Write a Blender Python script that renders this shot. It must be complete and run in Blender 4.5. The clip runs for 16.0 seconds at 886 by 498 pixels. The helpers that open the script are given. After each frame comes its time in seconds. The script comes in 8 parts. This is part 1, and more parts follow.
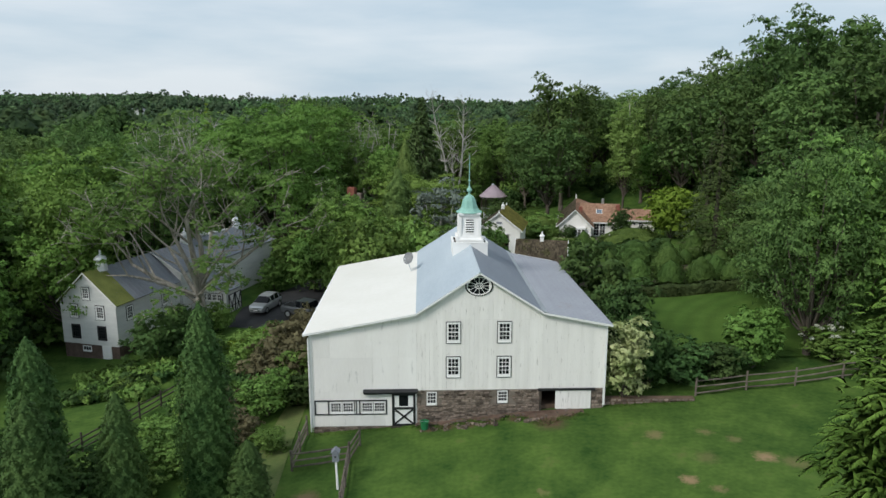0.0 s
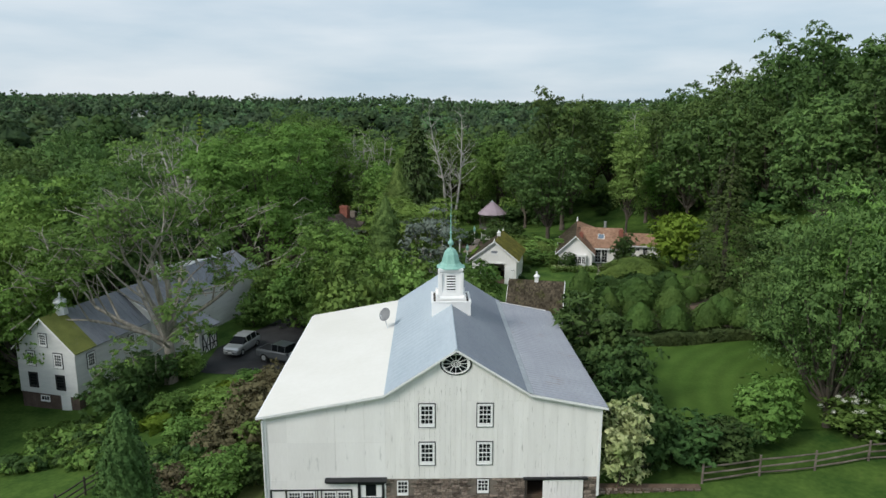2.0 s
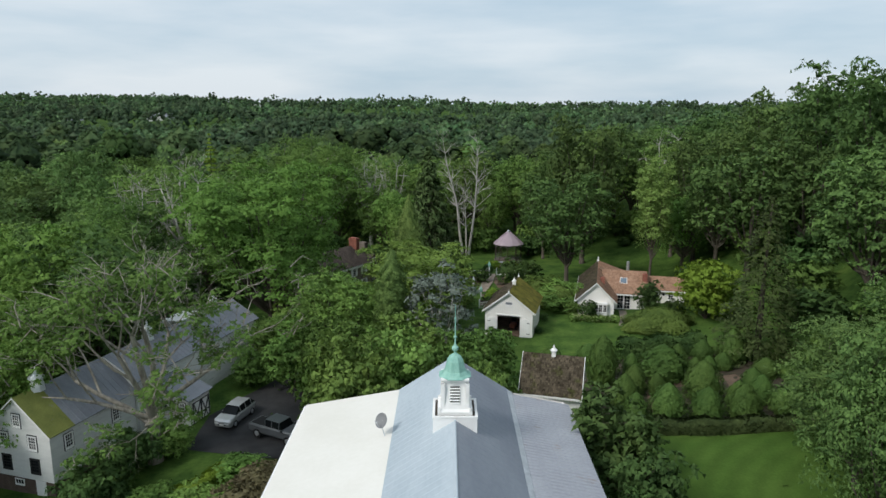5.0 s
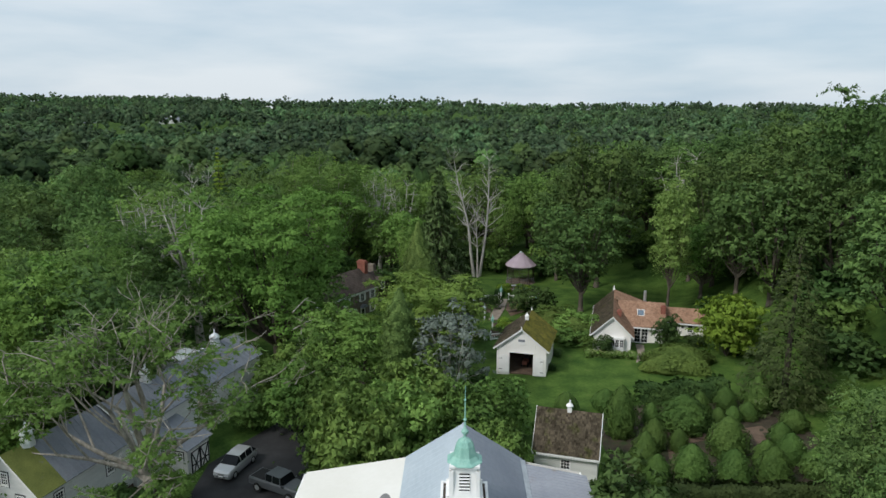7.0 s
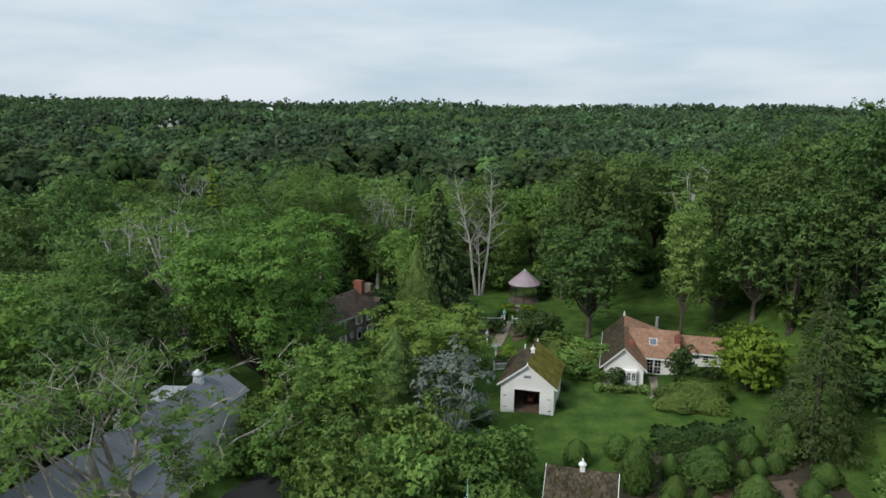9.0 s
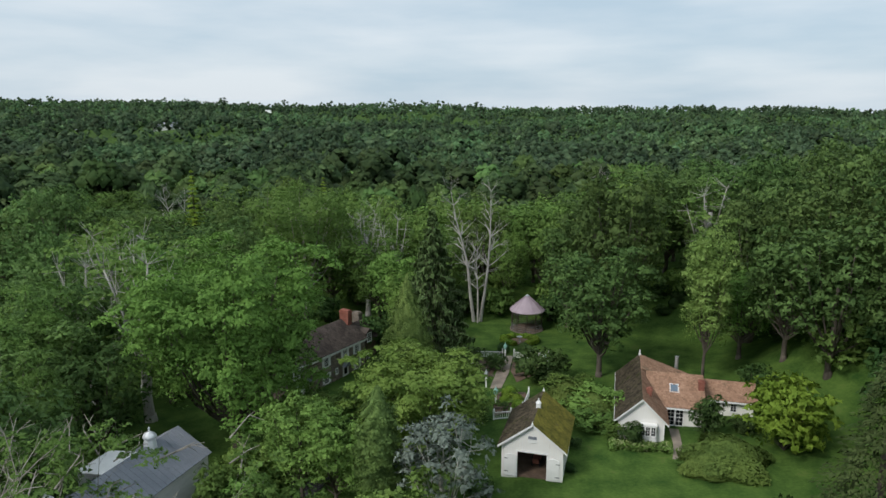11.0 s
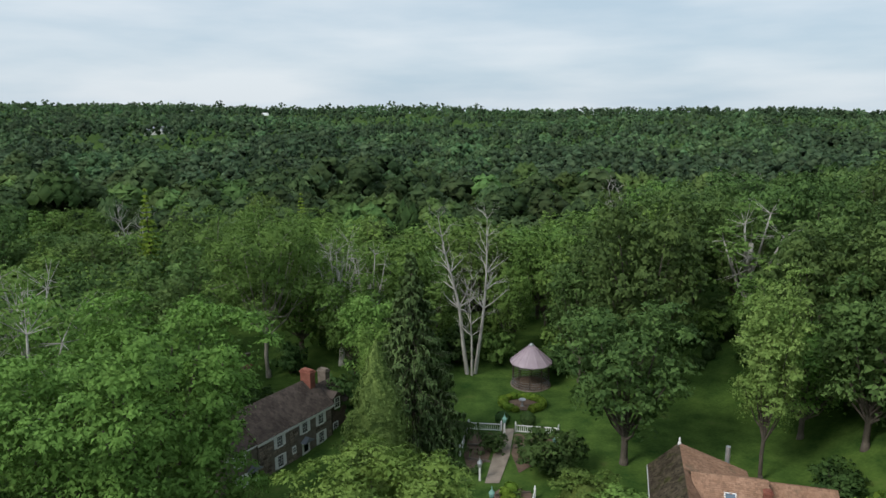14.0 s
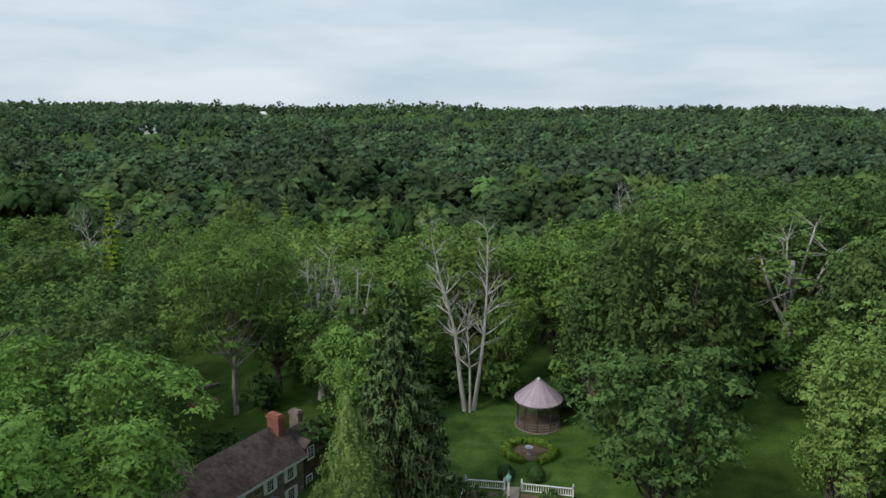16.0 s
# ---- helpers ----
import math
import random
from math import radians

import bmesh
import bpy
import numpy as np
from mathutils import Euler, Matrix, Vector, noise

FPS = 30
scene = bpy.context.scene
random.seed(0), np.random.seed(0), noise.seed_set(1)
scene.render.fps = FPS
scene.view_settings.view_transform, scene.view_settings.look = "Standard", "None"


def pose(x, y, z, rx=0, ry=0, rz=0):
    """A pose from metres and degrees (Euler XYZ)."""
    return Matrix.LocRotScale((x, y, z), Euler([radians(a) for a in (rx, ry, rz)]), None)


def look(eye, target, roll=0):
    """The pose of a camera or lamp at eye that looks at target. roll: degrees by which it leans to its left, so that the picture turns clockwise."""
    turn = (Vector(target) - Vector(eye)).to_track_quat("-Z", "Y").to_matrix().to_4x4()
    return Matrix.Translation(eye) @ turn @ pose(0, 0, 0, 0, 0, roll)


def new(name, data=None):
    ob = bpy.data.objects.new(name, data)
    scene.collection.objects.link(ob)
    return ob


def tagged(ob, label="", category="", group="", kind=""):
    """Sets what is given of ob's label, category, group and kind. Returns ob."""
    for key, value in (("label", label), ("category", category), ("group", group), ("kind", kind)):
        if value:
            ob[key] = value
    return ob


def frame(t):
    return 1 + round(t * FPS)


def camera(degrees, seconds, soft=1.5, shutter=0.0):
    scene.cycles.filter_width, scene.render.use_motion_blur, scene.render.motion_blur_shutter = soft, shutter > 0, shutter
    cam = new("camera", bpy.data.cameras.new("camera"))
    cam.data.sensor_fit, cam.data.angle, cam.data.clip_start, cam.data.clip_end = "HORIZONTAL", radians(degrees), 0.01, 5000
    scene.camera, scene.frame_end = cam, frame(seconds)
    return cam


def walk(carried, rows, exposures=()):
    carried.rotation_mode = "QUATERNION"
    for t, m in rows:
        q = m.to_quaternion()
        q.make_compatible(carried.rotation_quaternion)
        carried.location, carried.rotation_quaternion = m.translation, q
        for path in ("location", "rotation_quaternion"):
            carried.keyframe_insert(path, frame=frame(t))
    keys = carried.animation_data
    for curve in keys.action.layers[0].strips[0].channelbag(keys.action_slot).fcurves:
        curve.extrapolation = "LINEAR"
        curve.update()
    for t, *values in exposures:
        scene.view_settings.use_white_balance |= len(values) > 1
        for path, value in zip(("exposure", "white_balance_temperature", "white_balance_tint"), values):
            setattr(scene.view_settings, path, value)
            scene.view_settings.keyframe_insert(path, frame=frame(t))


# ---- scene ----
cam = camera(66.3, 16.0)
METRES, EYE, TILT, LEAN, TURN = 69.0, 19.15, -11.5, 0.0, 0.0
ROWS = [
    (0.0, 0.0, 0.0, 0.0, 0.0, 0.0, -0.0),
    (0.5, 0.0101, 0.0186, 0.0147, 0.13, -0.02, -0.06),
    (1.0, 0.0173, 0.0367, 0.029, 0.27, -0.05, -0.1),
    (1.5, 0.0222, 0.0543, 0.0429, 0.38, -0.05, -0.14),
    (2.0, 0.0264, 0.0714, 0.0568, 0.53, -0.04, -0.21),
    (2.5, 0.0296, 0.0866, 0.0717, 0.77, -0.06, -0.27),
    (3.0, 0.0324, 0.1013, 0.0862, 1.03, -0.09, -0.34),
    (3.5, 0.0343, 0.1146, 0.1009, 1.29, -0.11, -0.4),
    (4.0, 0.0354, 0.1273, 0.116, 1.55, -0.13, -0.44),
    (4.5, 0.0364, 0.1395, 0.1311, 1.81, -0.13, -0.51),
    (5.0, 0.0374, 0.1513, 0.1465, 2.08, -0.16, -0.57),
    (7.5, 0.036, 0.2101, 0.2157, 3.1, -0.19, -0.82),
    (8.0, 0.0351, 0.2268, 0.226, 3.11, -0.17, -0.82),
    (8.5, 0.0337, 0.2465, 0.237, 3.12, -0.16, -0.8),
    (11.0, 0.0366, 0.4143, 0.3008, 3.12, -0.03, -0.71),
    (11.5, 0.0396, 0.4579, 0.3151, 3.14, 0.02, -0.67),
    (12.0, 0.0421, 0.5026, 0.3297, 3.15, 0.05, -0.65),
    (12.5, 0.0447, 0.548, 0.3445, 3.17, 0.06, -0.63),
    (13.0, 0.0463, 0.5945, 0.3568, 3.18, 0.09, -0.59),
    (13.5, 0.0485, 0.6423, 0.3672, 3.21, 0.09, -0.55),
    (14.0, 0.0498, 0.6895, 0.3763, 3.21, 0.09, -0.51),
    (14.5, 0.0505, 0.7359, 0.3857, 3.22, 0.06, -0.49),
    (15.0, 0.051, 0.7812, 0.3944, 3.23, 0.04, -0.5),
    (15.5, 0.0512, 0.8262, 0.4029, 3.25, 0.03, -0.48),
    (16.0, 0.0508, 0.871, 0.4115, 3.23, -0.02, -0.48),
]
walk(cam, [(t, pose(0, 0, EYE, TILT, LEAN, TURN) @ pose(METRES * x, METRES * y, METRES * z, 90 + pitch, roll, yaw)) for t, x, y, z, yaw, pitch, roll in ROWS])

# ---- world and sun: a bright overcast day, the brighter cloud behind and to one side ----
SUN_AZ, SUN_EL = radians(229), radians(43)
world = bpy.data.worlds.new("overcast_sky")
scene.world = world
world.use_nodes = True
wt = world.node_tree
wt.nodes.clear()
w_out = wt.nodes.new("ShaderNodeOutputWorld")
w_bg = wt.nodes.new("ShaderNodeBackground")
w_sky = wt.nodes.new("ShaderNodeTexSky")
w_sky.sky_type, w_sky.sun_disc = "NISHITA", False
w_sky.sun_elevation, w_sky.sun_rotation = SUN_EL, SUN_AZ
w_sky.air_density, w_sky.dust_density = 1.0, 2.0
w_gain = wt.nodes.new("ShaderNodeVectorMath")
w_gain.operation = "SCALE"
w_gain.inputs["Scale"].default_value = 0.085
w_co = wt.nodes.new("ShaderNodeTexCoord")
w_map = wt.nodes.new("ShaderNodeMapping")
w_map.inputs["Scale"].default_value = (1.3, 1.3, 7.0)
w_noise = wt.nodes.new("ShaderNodeTexNoise")
w_noise.inputs["Scale"].default_value = 2.2
w_noise.inputs["Detail"].default_value = 5.0
w_noise.inputs["Roughness"].default_value = 0.5
w_ramp = wt.nodes.new("ShaderNodeValToRGB")
w_ramp.color_ramp.elements[0].position, w_ramp.color_ramp.elements[0].color = 0.34, (0.49, 0.622, 0.732, 1)
w_ramp.color_ramp.elements[1].position, w_ramp.color_ramp.elements[1].color = 0.68, (0.738, 0.808, 0.868, 1)
w_mix = wt.nodes.new("ShaderNodeMix")
w_mix.data_type = "RGBA"
w_mix.inputs["Factor"].default_value = 0.85
wt.links.new(w_co.outputs["Generated"], w_map.inputs["Vector"])
wt.links.new(w_map.outputs["Vector"], w_noise.inputs["Vector"])
wt.links.new(w_noise.outputs["Fac"], w_ramp.inputs["Fac"])
wt.links.new(w_sky.outputs["Color"], w_gain.inputs[0])
wt.links.new(w_gain.outputs["Vector"], w_mix.inputs["A"])
wt.links.new(w_ramp.outputs["Color"], w_mix.inputs["B"])
wt.links.new(w_mix.outputs["Result"], w_bg.inputs["Color"])
wt.links.new(w_bg.outputs["Background"], w_out.inputs["Surface"])
w_bg.inputs["Strength"].default_value = 1.10

sun = new("sun", bpy.data.lights.new("sun", "SUN"))
sun.data.energy, sun.data.angle, sun.data.color = 2.3, radians(16), (1.0, 0.97, 0.92)
sun.matrix_world = look((math.sin(SUN_AZ) * math.cos(SUN_EL) * 90, math.cos(SUN_AZ) * math.cos(SUN_EL) * 90, math.sin(SUN_EL) * 90), (0, 0, 0))


# ---- materials ----
def surface(name, dark, light, scale=1.0, fine=12.0, rough=0.8, metal=0.0, bump=0.15, vary=0.0, spec=0.3, stretch=(1, 1, 1), island=0.0, stain=None, stain_scale=0.5, stain_at=0.6):
    """A surface with broad and fine variation, in metres; vary: from thing to thing; island: from piece to piece; stain: a third colour in patches."""
    m = bpy.data.materials.new(name)
    m.use_nodes = True
    t = m.node_tree
    n, ln = t.nodes, t.links
    p = n["Principled BSDF"]
    p.inputs["Roughness"].default_value, p.inputs["Metallic"].default_value = rough, metal
    p.inputs["Specular IOR Level"].default_value = spec
    co = n.new("ShaderNodeTexCoord")
    mp = n.new("ShaderNodeMapping")
    mp.inputs["Scale"].default_value = stretch
    ln.new(co.outputs["Object"], mp.inputs["Vector"])
    broad, grain = n.new("ShaderNodeTexNoise"), n.new("ShaderNodeTexNoise")
    broad.inputs["Scale"].default_value, broad.inputs["Detail"].default_value = scale, 4
    grain.inputs["Scale"].default_value, grain.inputs["Detail"].default_value = fine, 3
    for a in (broad, grain):
        ln.new(mp.outputs["Vector"], a.inputs["Vector"])
    add = n.new("ShaderNodeMath")
    add.operation = "MULTIPLY_ADD"
    ln.new(grain.outputs["Fac"], add.inputs[0])
    add.inputs[1].default_value = 0.45
    ln.new(broad.outputs["Fac"], add.inputs[2])
    ramp = n.new("ShaderNodeMapRange")
    ramp.inputs["From Min"].default_value, ramp.inputs["From Max"].default_value = 0.48, 0.98
    ln.new(add.outputs[0], ramp.inputs["Value"])
    mix = n.new("ShaderNodeMix")
    mix.data_type = "RGBA"
    mix.inputs["A"].default_value, mix.inputs["B"].default_value = (*dark, 1), (*light, 1)
    ln.new(ramp.outputs["Result"], mix.inputs["Factor"])
    colour = mix.outputs["Result"]
    if stain:
        sn = n.new("ShaderNodeTexNoise")
        sn.inputs["Scale"].default_value, sn.inputs["Detail"].default_value = stain_scale, 6
        sn.inputs["Roughness"].default_value = 0.65
        ln.new(mp.outputs["Vector"], sn.inputs["Vector"])
        sr = n.new("ShaderNodeMapRange")
        sr.inputs["From Min"].default_value, sr.inputs["From Max"].default_value = stain_at, stain_at + 0.12
        ln.new(sn.outputs["Fac"], sr.inputs["Value"])
        sm = n.new("ShaderNodeMix")
        sm.data_type = "RGBA"
        sm.inputs["B"].default_value = (*stain, 1)
        ln.new(colour, sm.inputs["A"])
        ln.new(sr.outputs["Result"], sm.inputs["Factor"])
        colour = sm.outputs["Result"]
    if vary or island:
        hs = n.new("ShaderNodeHueSaturation")
        ln.new(colour, hs.inputs["Color"])
        val = n.new("ShaderNodeMath")
        val.operation, val.inputs[1].default_value, val.inputs[2].default_value = "MULTIPLY_ADD", 2 * vary, 1 - vary
        oi = n.new("ShaderNodeObjectInfo")
        ln.new(oi.outputs["Random"], val.inputs[0])
        out = val.outputs[0]
        if island:
            geo = n.new("ShaderNodeNewGeometry")
            v2 = n.new("ShaderNodeMath")
            v2.operation, v2.inputs[1].default_value, v2.inputs[2].default_value = "MULTIPLY_ADD", 2 * island, 1 - island
            ln.new(geo.outputs["Random Per Island"], v2.inputs[0])
            v3 = n.new("ShaderNodeMath")
            v3.operation = "MULTIPLY"
            ln.new(out, v3.inputs[0])
            ln.new(v2.outputs[0], v3.inputs[1])
            out = v3.outputs[0]
        ln.new(out, hs.inputs["Value"])
        colour = hs.outputs["Color"]
    ln.new(colour, p.inputs["Base Color"])
    if bump:
        b = n.new("ShaderNodeBump")
        b.inputs["Strength"].default_value, b.inputs["Distance"].default_value = bump, 0.05
        ln.new(add.outputs[0], b.inputs["Height"])
        ln.new(b.outputs["Normal"], p.inputs["Normal"])
    return m


def foliage(name, dark, light, hue=0.02, value=0.22, through_light=0.3, leaf=0.2):
    """Leaves: colour from tree to tree (Object Info and the mesh's own tone), from spray to spray and from leaf to leaf; part of the light comes through."""
    m = bpy.data.materials.new(name)
    m.use_nodes = True
    t = m.node_tree
    n, ln = t.nodes, t.links
    p = n["Principled BSDF"]
    p.inputs["Roughness"].default_value, p.inputs["Specular IOR Level"].default_value = 0.65, 0.1
    geo, oi, co, tone = n.new("ShaderNodeNewGeometry"), n.new("ShaderNodeObjectInfo"), n.new("ShaderNodeTexCoord"), n.new("ShaderNodeAttribute")
    tone.attribute_name = "tone"
    ns = n.new("ShaderNodeTexNoise")
    ns.inputs["Scale"].default_value, ns.inputs["Detail"].default_value = 0.45, 3
    ln.new(co.outputs["Object"], ns.inputs["Vector"])
    a = n.new("ShaderNodeMath")
    a.operation, a.inputs[1].default_value = "MULTIPLY_ADD", leaf
    ln.new(geo.outputs["Random Per Island"], a.inputs[0])
    ln.new(ns.outputs["Fac"], a.inputs[2])
    r = n.new("ShaderNodeMapRange")
    r.inputs["From Min"].default_value, r.inputs["From Max"].default_value = 0.36, 0.70 + leaf * 0.8
    ln.new(a.outputs[0], r.inputs["Value"])
    mix = n.new("ShaderNodeMix")
    mix.data_type = "RGBA"
    mix.inputs["A"].default_value, mix.inputs["B"].default_value = (*dark, 1), (*light, 1)
    ln.new(r.outputs["Result"], mix.inputs["Factor"])
    # tree to tree
    s = n.new("ShaderNodeMath")
    s.operation = "ADD"
    ln.new(oi.outputs["Random"], s.inputs[0])
    ln.new(tone.outputs["Fac"], s.inputs[1])
    fr = n.new("ShaderNodeMath")
    fr.operation = "FRACT"
    ln.new(s.outputs[0], fr.inputs[0])
    hs = n.new("ShaderNodeHueSaturation")
    hv, vv = n.new("ShaderNodeMath"), n.new("ShaderNodeMath")
    hv.operation, hv.inputs[1].default_value, hv.inputs[2].default_value = "MULTIPLY_ADD", 2 * hue, 0.5 - hue
    ln.new(fr.outputs[0], hv.inputs[0])
    mul = n.new("ShaderNodeMath")
    mul.operation, mul.inputs[1].default_value = "MULTIPLY", 7.31
    ln.new(fr.outputs[0], mul.inputs[0])
    f2 = n.new("ShaderNodeMath")
    f2.operation = "FRACT"
    ln.new(mul.outputs[0], f2.inputs[0])
    vv.operation, vv.inputs[1].default_value, vv.inputs[2].default_value = "MULTIPLY_ADD", 2 * value, 1 - value
    ln.new(f2.outputs[0], vv.inputs[0])
    ln.new(hv.outputs[0], hs.inputs["Hue"])
    ln.new(vv.outputs[0], hs.inputs["Value"])
    ln.new(mix.outputs["Result"], hs.inputs["Color"])
    ln.new(hs.outputs["Color"], p.inputs["Base Color"])
    tr = n.new("ShaderNodeBsdfTranslucent")
    ln.new(hs.outputs["Color"], tr.inputs["Color"])
    ms = n.new("ShaderNodeMixShader")
    ms.inputs["Fac"].default_value = through_light
    ln.new(p.outputs["BSDF"], ms.inputs[1])
    ln.new(tr.outputs["BSDF"], ms.inputs[2])
    ln.new(ms.outputs["Shader"], n["Material Output"].inputs["Surface"])
    return m


def glass_pane(name):
    m = bpy.data.materials.new(name)
    m.use_nodes = True
    p = m.node_tree.nodes["Principled BSDF"]
    p.inputs["Base Color"].default_value, p.inputs["Roughness"].default_value = (0.010, 0.012, 0.014, 1), 0.08
    p.inputs["Specular IOR Level"].default_value = 0.12
    return m


M_WALL = surface("white_painted_boards", (0.79, 0.765, 0.73), (0.89, 0.865, 0.83), 0.35, 6, 0.75, bump=0.2, vary=0.035, stretch=(7, 7, 0.8), stain=(0.34, 0.315, 0.285), stain_scale=1.5, stain_at=0.60)
M_PANEL = surface("white_sheet_panel", (0.79, 0.765, 0.735), (0.87, 0.85, 0.82), 0.4, 6, 0.6, bump=0.06, vary=0.045, stretch=(1.6, 1.6, 0.4), stain=(0.52, 0.51, 0.49), stain_scale=1.3, stain_at=0.60)
M_WHITE = surface("white_trim_paint", (0.77, 0.765, 0.75), (0.85, 0.845, 0.83), 1.5, 20, 0.55, bump=0.08)
M_CLAP = surface("white_clapboard_paint", (0.56, 0.565, 0.55), (0.71, 0.715, 0.69), 0.8, 7, 0.7, bump=0.12, vary=0.03, stretch=(0.5, 0.5, 3), stain=(0.38, 0.39, 0.36), stain_scale=0.8, stain_at=0.60)
M_BLACK = surface("black_trim_paint", (0.012, 0.013, 0.014), (0.03, 0.03, 0.032), 2, 20, 0.5, bump=0.05)
# Near-black that stands in for shade inside walls, gaps and holes.
M_DARK = surface("interior_shade_black", (0.010, 0.009, 0.008), (0.02, 0.018, 0.016), 1, 5, 0.9)
M_GLASS = glass_pane("window_glass")
M_SKYLIGHT = surface("skylight_glass", (0.10, 0.145, 0.19), (0.13, 0.18, 0.23), 1, 5, 0.12, bump=0.0, spec=0.7)
M_MEMBRANE = surface("white_roof_membrane", (0.72, 0.695, 0.63), (0.79, 0.765, 0.71), 0.25, 3, 0.55, bump=0.03, stain=(0.66, 0.63, 0.56), stain_scale=0.3, stain_at=0.66)
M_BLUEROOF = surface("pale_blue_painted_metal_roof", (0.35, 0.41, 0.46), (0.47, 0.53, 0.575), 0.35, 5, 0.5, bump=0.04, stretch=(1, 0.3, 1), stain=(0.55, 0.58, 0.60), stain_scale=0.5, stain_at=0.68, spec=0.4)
M_SLATEBLUE = surface("darker_slate_blue_metal_roof", (0.18, 0.20, 0.24), (0.255, 0.28, 0.32), 0.35, 5, 0.5, bump=0.04, stretch=(1, 0.3, 1), stain=(0.27, 0.29, 0.32), stain_scale=0.5, stain_at=0.66, spec=0.4)
M_GREYROOF = surface("grey_blue_corrugated_roof", (0.25, 0.26, 0.295), (0.35, 0.365, 0.40), 0.5, 6, 0.5, bump=0.05, stain=(0.25, 0.215, 0.195), stain_scale=0.6, stain_at=0.6, spec=0.4)
M_STONE = surface("fieldstone", (0.105, 0.080, 0.064), (0.34, 0.275, 0.225), 3.5, 18, 0.95, bump=0.6, vary=0.55, spec=0.1)
M_MORTAR = surface("stone_mortar", (0.13, 0.11, 0.09), (0.25, 0.21, 0.175), 2.0, 20, 0.95, bump=0.4)
M_COPPER = surface("verdigris_copper", (0.17, 0.38, 0.32), (0.34, 0.56, 0.48), 2.2, 14, 0.6, bump=0.15, stain=(0.10, 0.19, 0.15), stain_scale=2.5, stain_at=0.62, stretch=(1, 1, 0.5))
M_GALV = surface("galvanised_metal", (0.42, 0.44, 0.46), (0.62, 0.64, 0.66), 2, 15, 0.4, metal=0.7, bump=0.05)
M_BRIGHTMETAL = surface("bright_galvanised_sheet", (0.66, 0.68, 0.70), (0.80, 0.82, 0.84), 2, 12, 0.45, metal=0.2, bump=0.05, stain=(0.42, 0.40, 0.37), stain_scale=2.0, stain_at=0.62)
M_SLATEMETAL = surface("grey_metal_roof", (0.17, 0.185, 0.215), (0.25, 0.265, 0.30), 0.4, 5, 0.5, bump=0.04, stain=(0.13, 0.14, 0.16), stain_scale=0.4, stain_at=0.6, spec=0.4)
M_MOSSROOF = surface("mossy_green_roof", (0.13, 0.15, 0.04), (0.24, 0.26, 0.07), 0.7, 9, 0.9, bump=0.2, stain=(0.20, 0.20, 0.16), stain_scale=0.9, stain_at=0.62)
M_SHINGLE = surface("weathered_wood_shingle", (0.046, 0.038, 0.026), (0.125, 0.102, 0.072), 1.2, 12, 0.95, bump=0.3, island=0.45, spec=0.08, stain=(0.062, 0.064, 0.024), stain_scale=0.9, stain_at=0.54)
M_MOSSSHINGLE = surface("mossy_wood_shingle", (0.085, 0.085, 0.015), (0.24, 0.21, 0.035), 0.9, 10, 0.95, bump=0.35, island=0.25, stain=(0.15, 0.12, 0.07), stain_scale=0.8, stain_at=0.62)
M_TERRA = surface("orange_brown_shingle", (0.27, 0.155, 0.10), (0.40, 0.245, 0.165), 0.8, 10, 0.9, bump=0.25, island=0.22, stain=(0.20, 0.15, 0.10), stain_scale=0.5, stain_at=0.60)
M_BROWNROOF = surface("dark_brown_shingle", (0.045, 0.035, 0.03), (0.10, 0.08, 0.068), 0.8, 12, 0.95, bump=0.3, island=0.3, stain=(0.16, 0.15, 0.12), stain_scale=1.5, stain_at=0.66)
M_BRICK = surface("red_brick", (0.18, 0.062, 0.045), (0.31, 0.125, 0.09), 1.5, 12, 0.9, bump=0.3, vary=0.1, island=0.2)
M_OLDBRICK = surface("old_dark_brick", (0.075, 0.052, 0.043), (0.15, 0.108, 0.09), 1.5, 12, 0.9, bump=0.3)
M_MAUVE = surface("mauve_metal_roof", (0.33, 0.26, 0.30), (0.42, 0.34, 0.38), 0.8, 8, 0.5, bump=0.04, stain=(0.27, 0.21, 0.23), stain_scale=1, stain_at=0.64, spec=0.4)
M_WOOD = surface("weathered_rail_wood", (0.075, 0.060, 0.048), (0.20, 0.17, 0.14), 2, 15, 0.9, bump=0.35, vary=0.2)
M_DARKWOOD = surface("dark_wood", (0.035, 0.028, 0.022), (0.09, 0.075, 0.06), 2, 15, 0.85, bump=0.25)
M_BARK = surface("tree_bark", (0.055, 0.045, 0.035), (0.14, 0.12, 0.095), 1.6, 10, 0.95, bump=0.5, vary=0.15, stretch=(2, 2, 0.5))
M_LOCUST = foliage("locust_foliage", (0.085, 0.160, 0.036), (0.222, 0.350, 0.090), 0.008, 0.10, 0.35)
M_DISH = surface("grey_painted_metal", (0.16, 0.165, 0.17), (0.24, 0.245, 0.25), 2, 12, 0.6)
M_LIMB = surface("grey_brown_limb_bark", (0.17, 0.152, 0.125), (0.42, 0.385, 0.33), 1.6, 10, 0.9, bump=0.5, stretch=(2, 2, 0.5))
M_PALEBARK = surface("bare_grey_bark", (0.28, 0.265, 0.24), (0.50, 0.48, 0.44), 1.6, 10, 0.9, bump=0.4, stretch=(2, 2, 0.5))
M_ASPHALT = surface("asphalt", (0.020, 0.021, 0.023), (0.045, 0.045, 0.047), 0.7, 25, 0.9, bump=0.15)
M_GRAVEL = surface("tan_gravel", (0.20, 0.165, 0.13), (0.34, 0.285, 0.235), 1.0, 25, 0.95, bump=0.3)
M_SOIL = surface("bare_soil", (0.085, 0.058, 0.040), (0.18, 0.125, 0.09), 1.2, 18, 0.95, bump=0.4)
